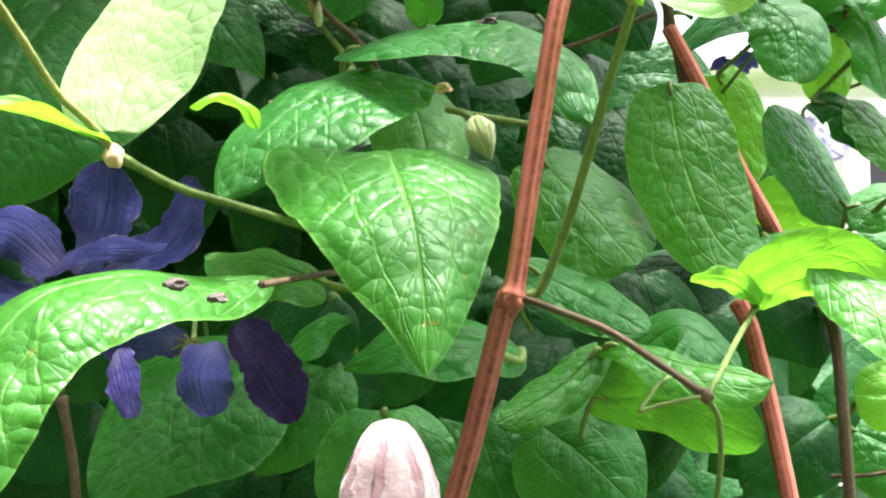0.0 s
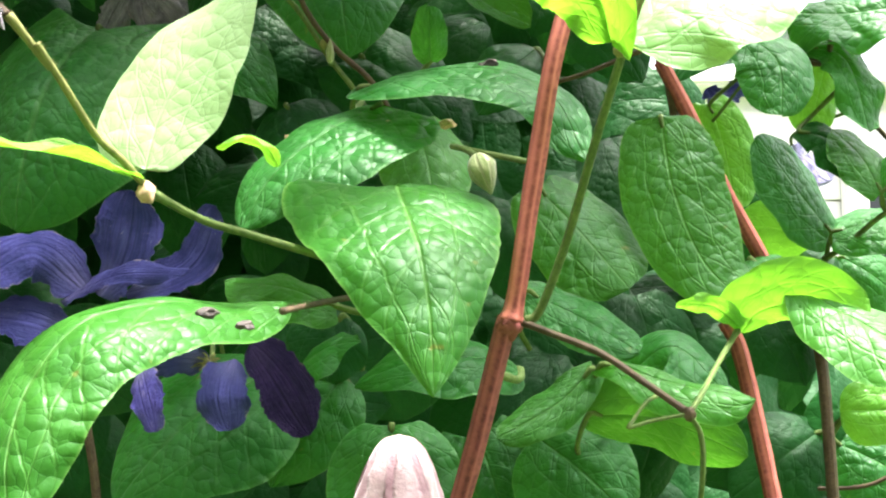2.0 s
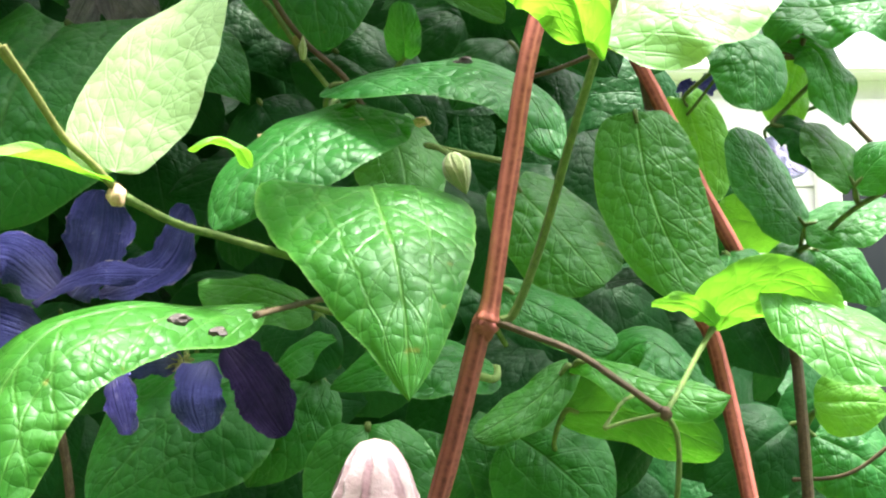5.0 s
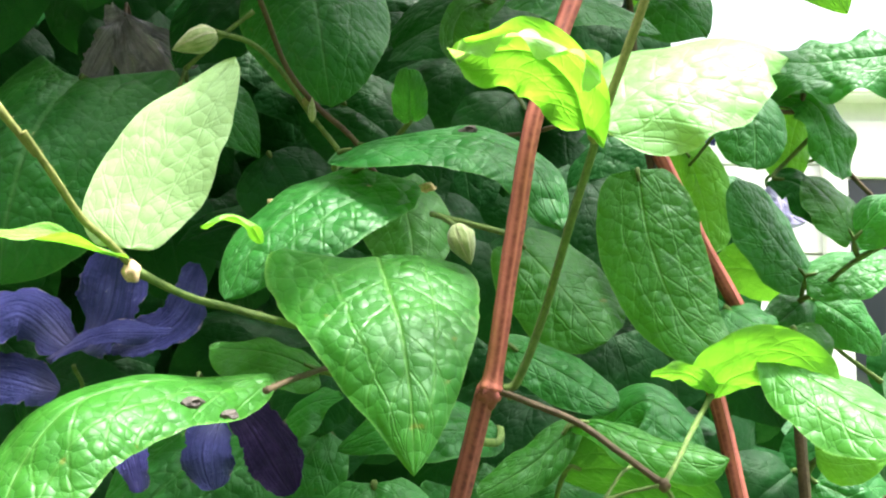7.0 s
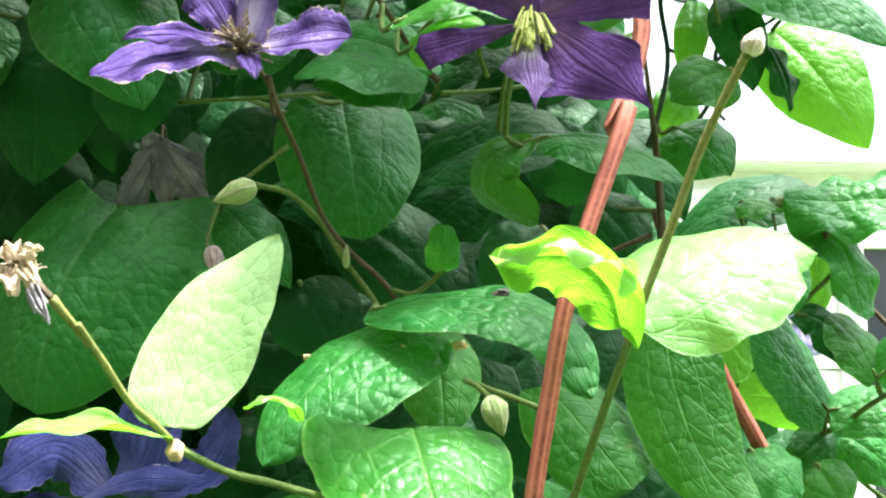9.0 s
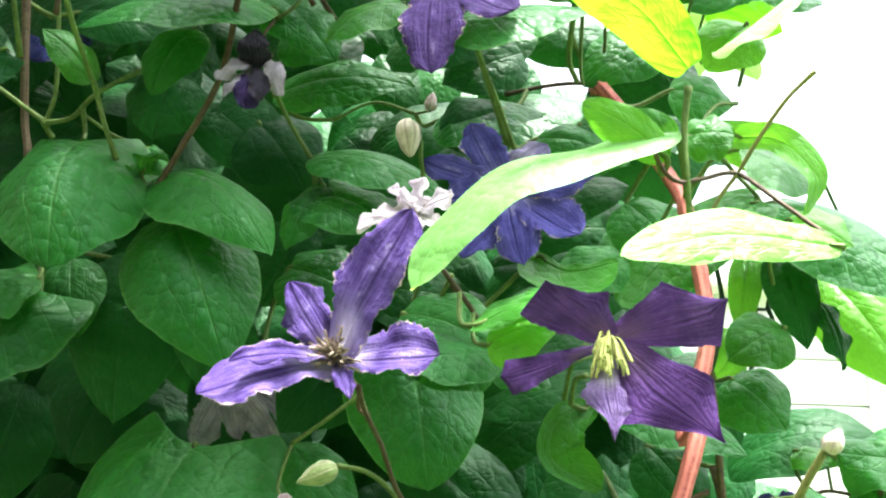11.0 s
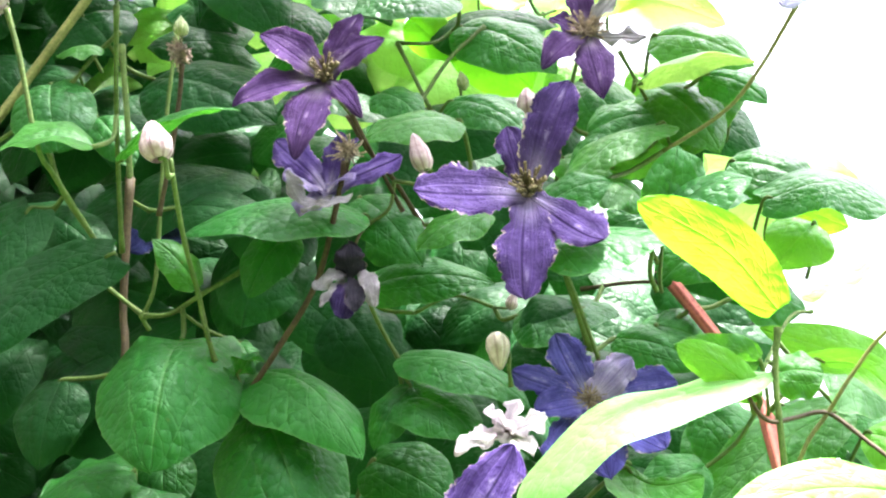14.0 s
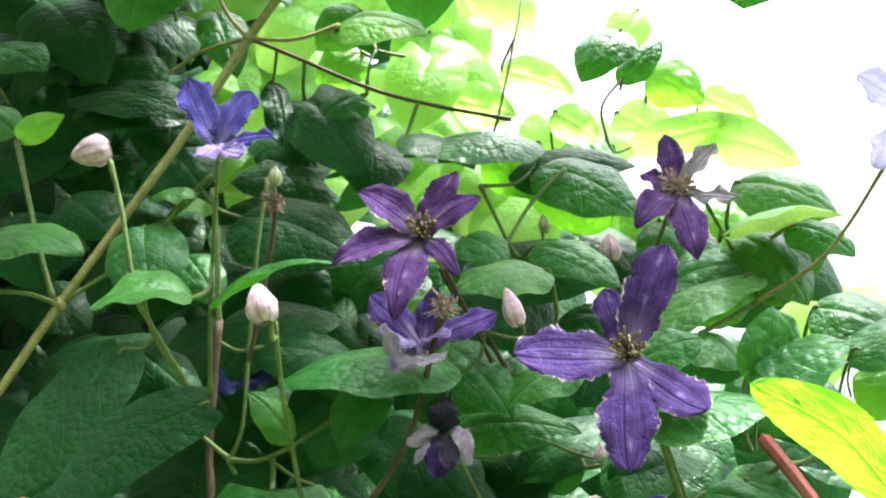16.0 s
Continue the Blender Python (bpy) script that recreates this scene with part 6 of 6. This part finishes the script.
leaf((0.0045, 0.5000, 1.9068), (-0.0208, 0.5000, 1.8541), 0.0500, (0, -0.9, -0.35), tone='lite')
leaf((0.0302, 0.4700, 1.8451), (0.0000, 0.4600, 1.8112), 0.0400, (0, -0.9, 0.4), tone='mid')
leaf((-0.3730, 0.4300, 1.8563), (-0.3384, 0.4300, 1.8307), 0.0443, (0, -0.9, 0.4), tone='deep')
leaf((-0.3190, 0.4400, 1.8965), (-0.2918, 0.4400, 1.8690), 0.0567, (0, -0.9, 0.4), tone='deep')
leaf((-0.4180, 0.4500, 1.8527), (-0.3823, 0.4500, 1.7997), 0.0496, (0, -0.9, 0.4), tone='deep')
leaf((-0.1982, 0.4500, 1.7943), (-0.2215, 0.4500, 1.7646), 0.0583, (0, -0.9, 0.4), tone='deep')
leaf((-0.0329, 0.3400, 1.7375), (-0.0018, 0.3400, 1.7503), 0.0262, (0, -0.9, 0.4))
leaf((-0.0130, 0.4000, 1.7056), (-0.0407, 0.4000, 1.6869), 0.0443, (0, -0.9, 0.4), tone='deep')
leaf((0.0255, 0.4000, 1.6995), (0.0546, 0.4000, 1.6875), 0.0424, (0, -0.9, 0.4))
leaf((-0.1180, 0.4000, 1.7470), (-0.0933, 0.4000, 1.7301), 0.0383, (0, -0.9, 0.4))

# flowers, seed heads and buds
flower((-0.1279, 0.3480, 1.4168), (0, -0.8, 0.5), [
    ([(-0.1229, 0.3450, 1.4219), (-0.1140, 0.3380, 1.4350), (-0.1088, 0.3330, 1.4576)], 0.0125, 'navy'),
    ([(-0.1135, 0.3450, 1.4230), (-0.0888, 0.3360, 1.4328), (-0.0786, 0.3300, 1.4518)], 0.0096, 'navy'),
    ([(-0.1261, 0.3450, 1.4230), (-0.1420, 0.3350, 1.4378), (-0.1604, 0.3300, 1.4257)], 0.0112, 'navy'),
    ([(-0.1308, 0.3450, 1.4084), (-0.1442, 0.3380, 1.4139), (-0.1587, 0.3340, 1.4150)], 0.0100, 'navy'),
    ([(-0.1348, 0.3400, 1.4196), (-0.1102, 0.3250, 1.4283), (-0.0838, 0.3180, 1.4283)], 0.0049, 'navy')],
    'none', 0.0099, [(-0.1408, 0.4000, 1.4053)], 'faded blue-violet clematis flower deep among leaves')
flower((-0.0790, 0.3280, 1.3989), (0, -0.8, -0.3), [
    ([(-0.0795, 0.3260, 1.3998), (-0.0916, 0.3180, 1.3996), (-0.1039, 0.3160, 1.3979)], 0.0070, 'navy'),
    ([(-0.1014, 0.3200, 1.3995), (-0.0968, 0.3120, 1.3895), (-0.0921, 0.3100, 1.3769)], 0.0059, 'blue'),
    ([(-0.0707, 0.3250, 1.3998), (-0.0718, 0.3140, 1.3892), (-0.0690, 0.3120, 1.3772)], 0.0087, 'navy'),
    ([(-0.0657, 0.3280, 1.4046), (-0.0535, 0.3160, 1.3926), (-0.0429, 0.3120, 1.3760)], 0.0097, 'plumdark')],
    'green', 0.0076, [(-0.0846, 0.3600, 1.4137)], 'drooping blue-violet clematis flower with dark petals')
flower((-0.0692, 0.2720, 1.5629), (0, -0.75, 0.6), [
    ((-0.1109, 0.2550, 1.5482), 0.0237, 'violet'),
    ((-0.0999, 0.2500, 1.5605), 0.0092, 'violet'),
    ((-0.0850, 0.2620, 1.5875), 0.0172, 'violet'),
    ((-0.0435, 0.2550, 1.6110), 0.0251, 'violet'),
    ((-0.0345, 0.2620, 1.5653), 0.0232, 'violet'),
    ((-0.0624, 0.2550, 1.5496), 0.0071, 'violet')],
    'brown', 0.0168, [(-0.0625, 0.2800, 1.5551), (-0.0626, 0.2900, 1.5495)], 'withering violet clematis flower with brown dried centre')
flower((0.0198, 0.2620, 1.5716), (0, -0.9, -0.2), [
    ([(0.0200, 0.2620, 1.5719), (0.0090, 0.2540, 1.5794), (-0.0012, 0.2520, 1.5885)], ((0.0107, 0.40), (0.0151, 0.95)), 'plum'),
    ([(0.0159, 0.2610, 1.5688), (0.0001, 0.2535, 1.5621), (-0.0149, 0.2500, 1.5567)], ((0.0045, 0.90), (0.0072, 0.92)), 'plum'),
    ([(0.0218, 0.2620, 1.5724), (0.0387, 0.2530, 1.5772), (0.0562, 0.2500, 1.5837)], ((0.0137, 0.83), (0.0124, 0.54)), 'plum'),
    ([(0.0228, 0.2600, 1.5696), (0.0379, 0.2490, 1.5526), (0.0529, 0.2440, 1.5379)], ((0.0165, 0.44), (0.0129, 0.66)), 'plum'),
    ([(0.0194, 0.2570, 1.5637), (0.0196, 0.2505, 1.5503), (0.0199, 0.2460, 1.5379)], ((0.0094, 0.42), (0.0060, 0.62)), 'plumpale')],
    'yellow', 0.0132, [(0.0318, 0.2900, 1.5775), (0.0448, 0.3100, 1.5811)], 'dark purple clematis flower with yellow-green stamens')
flower((-0.0111, 0.3470, 1.6476), (0, -0.9, 0.3), [
    ((-0.0270, 0.3450, 1.6771), 0.0178, 'blue'),
    ((0.0056, 0.3400, 1.6672), 0.0167, 'faded'),
    ((0.0247, 0.3350, 1.6551), 0.0200, 'blue'),
    ((0.0190, 0.3330, 1.6244), 0.0222, 'blue'),
    ((-0.0037, 0.3300, 1.6124), 0.0164, 'blue'),
    ((-0.0288, 0.3300, 1.6159), 0.0170, 'blue'),
    ((-0.0355, 0.3350, 1.6396), 0.0188, 'blue'),
    ((-0.0464, 0.3400, 1.6575), 0.0151, 'blue')],
    'brown', 0.0116, [(-0.0082, 0.3700, 1.6436)], 'blue-violet clematis flower with ragged petals')
flower((-0.0461, 0.3020, 1.6228), (0, -0.7, 0.6), [
    ((-0.0546, 0.2920, 1.6309), 0.0132, 'papery'),
    ((-0.0422, 0.2920, 1.6345), 0.0103, 'papery'),
    ((-0.0323, 0.2920, 1.6289), 0.0123, 'papery'),
    ((-0.0373, 0.2870, 1.6140), 0.0093, 'papery'),
    ((-0.0665, 0.2890, 1.6126), 0.0124, 'papery'),
    ((-0.0505, 0.2850, 1.6276), 0.0095, 'papery'),
    ((-0.0608, 0.2870, 1.6189), 0.0099, 'papery')],
    'brown', 0.0088, [(-0.0456, 0.3100, 1.6110)], 'papery bleached clematis flower crumpling as it dries')
flower((-0.0418, 0.3020, 1.7251), (0, -0.9, 0.3), [
    ((-0.0898, 0.2900, 1.7203), 0.0298, 'purple'),
    ((-0.0518, 0.2980, 1.7562), 0.0143, 'purple'),
    ((-0.0263, 0.2880, 1.7734), 0.0206, 'purple'),
    ((-0.0115, 0.2850, 1.6979), 0.0229, 'purple'),
    ((-0.0419, 0.2830, 1.6728), 0.0224, 'purple')],
    'gold', 0.0178, [(-0.0366, 0.3080, 1.7170)], 'open violet clematis flower with five ragged petals')
flower((-0.1359, 0.3120, 1.7833), (0, -0.9, 0.3), [
    ((-0.1652, 0.3000, 1.8007), 0.0227, 'plumlight'),
    ((-0.1214, 0.3020, 1.8138), 0.0170, 'plumlight'),
    ((-0.1093, 0.3000, 1.8001), 0.0185, 'plumlight'),
    ((-0.1723, 0.2950, 1.7615), 0.0188, 'plumlight'),
    ((-0.1421, 0.2920, 1.7367), 0.0197, 'plumlight'),
    ((-0.1158, 0.3000, 1.7600), 0.0115, 'plumlight')],
    'gold', 0.0163, [(-0.1308, 0.3200, 1.7785), (-0.1259, 0.3300, 1.7759)], 'purple clematis flower with narrow notched petals')
flower((-0.1342, 0.3380, 1.7383), (0, -0.8, 0.5), [
    ((-0.1589, 0.3250, 1.7584), 0.0216, 'violet'),
    ((-0.1426, 0.3200, 1.7207), 0.0156, 'faded'),
    ((-0.1516, 0.3200, 1.7378), 0.0217, 'faded'),
    ((-0.0983, 0.3250, 1.7513), 0.0190, 'violet'),
    ((-0.1296, 0.3300, 1.7649), 0.0112, 'violet'),
    ((-0.1209, 0.3180, 1.7387), 0.0157, 'faded'),
    ([(-0.1291, 0.3220, 1.7292), (-0.1408, 0.3180, 1.7262), (-0.1493, 0.3160, 1.7402)], 0.0038, 'grey'),
    ([(-0.1197, 0.3200, 1.7314), (-0.1292, 0.3160, 1.7240), (-0.1413, 0.3150, 1.7204)], 0.0028, 'grey')],
    'none', 0.0106, [(-0.1292, 0.3400, 1.7407)], 'tattered violet clematis flower with pale torn edges')
flower((-0.1234, 0.3220, 1.7505), (0, -0.9, 0.3), [
    ((-0.1286, 0.3200, 1.7619), 0.0037, 'violet'),
    ((-0.1200, 0.3200, 1.7589), 0.0033, 'violet')],
    'brown', 0.0135, [(-0.1265, 0.3350, 1.7447)], 'withered dark clematis seed head with dry stamens')
flower((-0.1210, 0.3480, 1.7024), (0, -0.85, 0.2), [
    ([(-0.1205, 0.3460, 1.7000), (-0.1210, 0.3360, 1.7057), (-0.1225, 0.3380, 1.7142)], 0.0071, 'greydark'),
    ([(-0.1228, 0.3460, 1.7026), (-0.1288, 0.3380, 1.6981), (-0.1358, 0.3360, 1.6902)], 0.0036, 'grey'),
    ([(-0.1235, 0.3460, 1.6993), (-0.1281, 0.3380, 1.6906), (-0.1321, 0.3360, 1.6823)], 0.0026, 'grey'),
    ([(-0.1177, 0.3460, 1.7036), (-0.1111, 0.3360, 1.6958), (-0.1076, 0.3350, 1.6833)], 0.0040, 'grey'),
    ([(-0.1211, 0.3450, 1.6990), (-0.1213, 0.3360, 1.6874), (-0.1225, 0.3340, 1.6767)], 0.0062, 'plumdark'),
    ([(-0.1183, 0.3440, 1.6987), (-0.1168, 0.3340, 1.6882), (-0.1152, 0.3330, 1.6800)], 0.0047, 'greydark')],
    'none', 0.0105, [(-0.1224, 0.3600, 1.7223)], 'shrivelled dark clematis flower with grey papery petals')
flower((-0.0167, 0.3250, 1.8190), (0, -0.9, 0.3), [
    ((-0.0221, 0.3180, 1.8475), 0.0142, 'plumlight'),
    ((0.0015, 0.3150, 1.8402), 0.0097, 'grey'),
    ((0.0109, 0.3150, 1.8113), 0.0101, 'grey'),
    ((-0.0093, 0.3100, 1.7782), 0.0185, 'plumlight'),
    ((-0.0368, 0.3120, 1.7941), 0.0169, 'plumlight'),
    ((-0.0338, 0.3200, 1.8255), 0.0152, 'plumlight')],
    'brown', 0.0163, [(-0.0178, 0.3400, 1.8144)], 'small purple clematis flower with greying narrow petals')
flower((-0.2370, 0.3040, 1.8228), (0, -0.8, 0.2), [
    ((-0.2582, 0.3000, 1.8586), 0.0178, 'blue'),
    ((-0.2245, 0.2980, 1.8524), 0.0158, 'blue'),
    ((-0.2076, 0.2900, 1.8224), 0.0111, 'blue'),
    ((-0.2176, 0.2850, 1.8085), 0.0116, 'faded'),
    ((-0.2371, 0.2850, 1.8068), 0.0118, 'faded'),
    ((-0.2347, 0.3000, 1.8355), 0.0121, 'blue')],
    'none', 0.0082, [(-0.2357, 0.3030, 1.8135)], 'pale blue clematis flower cupped upwards on tall stalk')
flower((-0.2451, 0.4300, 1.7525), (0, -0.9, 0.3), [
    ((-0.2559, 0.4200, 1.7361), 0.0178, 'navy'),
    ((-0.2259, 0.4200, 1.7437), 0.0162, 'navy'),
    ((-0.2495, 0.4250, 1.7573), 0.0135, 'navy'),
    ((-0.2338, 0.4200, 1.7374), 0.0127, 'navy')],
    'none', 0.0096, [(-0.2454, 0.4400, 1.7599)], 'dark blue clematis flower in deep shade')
flower((-0.1445, 0.4550, 1.5812), (0, -0.85, -0.4), [
    ((-0.1591, 0.4450, 1.5427), 0.0168, 'grey'),
    ((-0.1356, 0.4400, 1.5468), 0.0175, 'grey'),
    ((-0.1174, 0.4400, 1.5456), 0.0153, 'grey'),
    ((-0.1064, 0.4450, 1.5551), 0.0118, 'grey'),
    ((-0.1529, 0.4500, 1.5786), 0.0144, 'grey')],
    'none', 0.0085, [(-0.1475, 0.4700, 1.5916)], 'dry grey clematis flower with drooping papery petals')
flower((0.1741, 0.4800, 1.4976), (0, -0.9, 0.3), [
    ((0.1678, 0.4750, 1.5013), 0.0095, 'lilac'),
    ((0.1832, 0.4700, 1.4838), 0.0185, 'lilac'),
    ((0.1714, 0.4700, 1.4801), 0.0128, 'lilac')],
    'none', 0.0057, [(0.1668, 0.4700, 1.5065)], 'pale lilac clematis flower behind the leaves')
flower((0.1313, 0.4700, 1.5227), (0, -0.9, 0.3), [
    ((0.1438, 0.4650, 1.5289), 0.0100, 'blue'),
    ((0.1317, 0.4620, 1.5140), 0.0106, 'blue'),
    ((0.1260, 0.4700, 1.5296), 0.0108, 'blue')],
    'none', 0.0054, [(0.1231, 0.4500, 1.5088)], 'blue clematis flower against the bright wall')
flower((0.1012, 0.3300, 1.8677), (0, -0.9, 0.3), [
    ((0.0730, 0.3200, 1.8867), 0.0331, 'lilac'),
    ((0.0730, 0.3150, 1.8294), 0.0165, 'lilac'),
    ((0.0964, 0.3200, 1.9043), 0.0217, 'lilac')],
    'none', 0.0084, [(0.0980, 0.3400, 1.8574)], 'clematis flower at the vine edge, washed pale lilac by glare')
flower((-0.1072, 0.2080, 1.4846), (0, -0.8, 0.4), [
    ((-0.1066, 0.1950, 1.4891), 0.0046, 'straw'),
    ((-0.0984, 0.1950, 1.4879), 0.0043, 'straw'),
    ((-0.0951, 0.1920, 1.4721), 0.0034, 'grey'),
    ((-0.1031, 0.1920, 1.4771), 0.0046, 'straw'),
    ((-0.0966, 0.1880, 1.4792), 0.0039, 'straw'),
    ((-0.1084, 0.1950, 1.4799), 0.0044, 'straw')],
    'brown', 0.0082, [(-0.0988, 0.2050, 1.4775)], 'crumpled straw-brown clematis seed head on hairy stalk')
flower((-0.2191, 0.3500, 1.8206), (0, -0.6, -0.8), [
    ((-0.2201, 0.3480, 1.8123), 0.0024, 'straw'),
    ((-0.2140, 0.3480, 1.8112), 0.0027, 'straw')],
    'brown', 0.0118, [(-0.2183, 0.3520, 1.8124)], 'dry brown seed head below a green tip')
bud((-0.0721, 0.3180, 1.5299), (-0.0868, 0.3160, 1.5236), 0.0100, 'green', [(-0.0726, 0.3180, 1.5304)], 'closed green clematis bud nodding on curved stalk')
bud((0.0081, 0.2620, 1.4567), (0.0121, 0.2600, 1.4452), 0.0089, 'green', [(0.0071, 0.2640, 1.4573), (0.0047, 0.2680, 1.4596), (0.0021, 0.2750, 1.4614)], 'hairy pale green clematis bud hanging down')
bud((-0.0109, 0.2170, 1.3547), (-0.0109, 0.2150, 1.3840), 0.0207, 'white', [(-0.0110, 0.2200, 1.3536), (-0.0115, 0.2300, 1.3419)], 'large blush white clematis bud opening')
bud((-0.1047, 0.4000, 1.5206), (-0.1021, 0.3980, 1.5075), 0.0088, 'pink', [(-0.1057, 0.4000, 1.5199), (-0.1083, 0.4050, 1.5252)], 'small striped clematis bud in shade')
bud((-0.0531, 0.3300, 1.6716), (-0.0509, 0.3280, 1.6551), 0.0116, 'cream', [(-0.0491, 0.3320, 1.6702), (-0.0471, 0.3360, 1.6612)], 'cream clematis bud with fine ribs')
bud((-0.0470, 0.4000, 1.7047), (-0.0455, 0.3980, 1.7135), 0.0069, 'pink', [(-0.0470, 0.4050, 1.7066)], 'tiny striped clematis bud in shade')
bud((-0.2983, 0.3180, 1.8290), (-0.3164, 0.3160, 1.8214), 0.0171, 'pink', [(-0.2976, 0.3190, 1.8241)], 'blush papery clematis bud on bowed stalk')
bud((-0.1917, 0.2720, 1.7223), (-0.1972, 0.2700, 1.7390), 0.0150, 'pink', [(-0.1902, 0.2740, 1.7237), (-0.1890, 0.2770, 1.7174)], 'pale pink clematis bud with wrinkled sepals')
bud((-0.0889, 0.3350, 1.7503), (-0.0961, 0.3330, 1.7686), 0.0112, 'pink', [(-0.0871, 0.3400, 1.7529), (-0.0882, 0.3450, 1.7475)], 'slim pink clematis bud leaning')
bud((-0.0776, 0.4200, 1.8407), (-0.0802, 0.4180, 1.8518), 0.0079, 'green', [(-0.0780, 0.4200, 1.8406)], 'small green clematis bud')
bud((-0.0406, 0.4100, 1.8196), (-0.0425, 0.4080, 1.8367), 0.0133, 'pink', [(-0.0397, 0.4120, 1.8208)], 'greyish clematis bud behind leaves')
bud((-0.2186, 0.3450, 1.8250), (-0.2198, 0.3430, 1.8359), 0.0088, 'green', [(-0.2195, 0.3480, 1.8262)], 'green clematis tip above a dry seed head')
bud((0.0619, 0.1830, 1.5324), (0.0645, 0.1810, 1.5380), 0.0058, 'cream', [(0.0620, 0.1840, 1.5321)], 'bare cream clematis seed tip')
bud((-0.0415, 0.3380, 1.5039), (-0.0413, 0.3360, 1.5126), 0.0032, 'green', [(-0.0408, 0.3400, 1.5046)], 'little green leaf bud at a joint')
bud((-0.1612, 0.3650, 1.6415), (-0.1648, 0.3630, 1.6409), 0.0057, 'cream', [(-0.1619, 0.3700, 1.6427)], 'tiny cream bud beside a leaf')
bud((0.1463, 0.4250, 1.5493), (0.1520, 0.4230, 1.5470), 0.0072, 'green', [(0.1447, 0.4260, 1.5498)], 'small grey green bud on thin stalk')

# dry scraps caught on leaves
scrap((0.0129, 0.2880, 1.4895), 0.0053, 'dark')
scrap((-0.0025, 0.2860, 1.4823), 0.0031, 'tan')
scrap((-0.0188, 0.2920, 1.4718), 0.0046, 'tan')
scrap((-0.0276, 0.2860, 1.4602), 0.0035, 'tan')
scrap((-0.0496, 0.3000, 1.4693), 0.0032, 'tan')
scrap((-0.0497, 0.1930, 1.4104), 0.0044, 'dark')
scrap((-0.0417, 0.1930, 1.4078), 0.0039, 'dark')
scrap((-0.0005, 0.3000, 1.4737), 0.0052, 'tan')

# stems that carry the plant down to the soil
for foot, head, r in (((0.02, 0.40, -0.02), (-0.012, 0.28, 1.27), 0.0034), ((0.10, 0.44, -0.02), (0.135, 0.385, 1.29), 0.0032), ((0.16, 0.46, -0.02), (0.166, 0.42, 1.29), 0.0032),
                      ((-0.12, 0.46, -0.02), (-0.165, 0.40, 1.30), 0.003), ((-0.22, 0.46, -0.02), (-0.32, 0.36, 1.66), 0.003)):
    foot, head = np.array(foot), np.array(head)
    stem([(*(foot + (head - foot) * k + np.array((0.02 * math.sin(k * 7 + head[0] * 30), 0.012 * math.cos(k * 5), 0)) * (k < 1)), r) for k in (0, 0.2, 0.4, 0.6, 0.8, 1.0)], "red")

# dense inner foliage behind the front leaves
rnd = random.Random(11)


def right_edge(y, z):
    """How far to the right the plant reaches."""
    if z < 1.45:
        x = 0.30
    elif z < 1.60:
        x = 0.30 - (z - 1.45) * 1.2
    elif z < 1.86:
        x = 0.12 - (z - 1.60) * 0.07
    else:
        x = max(0.10 - (z - 1.86) * 3.2, -0.30)
    return x + (y - 0.5) * 0.15


def foliage(name, count, y0, y1, z0, z1, size0, size1, tone, label, left=-0.75):
    pieces = []
    while len(pieces) < count:
        y, z = rnd.uniform(y0, y1), rnd.uniform(z0, z1)
        top = {"canopy_foliage": 0.32, "sunlit_foliage": 0.16 - (z - 1.9) * 0.89 + (y - 0.55) * 0.2}.get(name, right_edge(y, z))
        x = rnd.uniform(left, top)
        size = rnd.uniform(size0, size1)
        if x > top - size * 0.5 or (name == "sunlit_foliage" and z > 1.99 and abs(x + 0.09) < 0.06):
            continue
        ang = rnd.gauss(-1.57, 0.9)
        base = np.array((x, y, z))
        tip = base + size * np.array((math.cos(ang), rnd.uniform(-0.35, 0.1), math.sin(ang) * 0.9))
        v, f, a, b = blade(base, tip, size * rnd.uniform(0.62, 0.85), (rnd.uniform(-0.4, 0.4), -0.8, rnd.uniform(0.1, 0.9)), rnd.choice(("heart", "ovate", "ovate", "round")), rnd.uniform(0.06, 0.22), rnd.uniform(-0.5, 0.0), 0, 1.0, rnd.uniform(-0.3, 0.3), 0.0, 12, 8, len(pieces) * 0.57)
        pieces.append(([p + base for p in v], f, a, b))
    tagged(part(name, mesh_of(name, *joined(pieces)), LEAF[tone]), label, "foliage", kind="stuff")


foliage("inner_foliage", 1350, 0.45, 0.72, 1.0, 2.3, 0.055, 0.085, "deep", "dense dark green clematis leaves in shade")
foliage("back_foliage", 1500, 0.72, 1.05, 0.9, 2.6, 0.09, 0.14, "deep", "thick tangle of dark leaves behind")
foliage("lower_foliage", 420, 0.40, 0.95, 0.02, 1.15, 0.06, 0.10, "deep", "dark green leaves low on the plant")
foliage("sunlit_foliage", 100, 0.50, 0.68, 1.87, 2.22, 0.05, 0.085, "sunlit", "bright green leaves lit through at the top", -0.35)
# leaves added out of view overhead, to keep sun off the back growth
foliage("canopy_foliage", 250, 0.25, 0.46, 2.06, 2.22, 0.06, 0.09, "mid", "unseen green clematis leaves added overhead to shade the plant", -0.55)
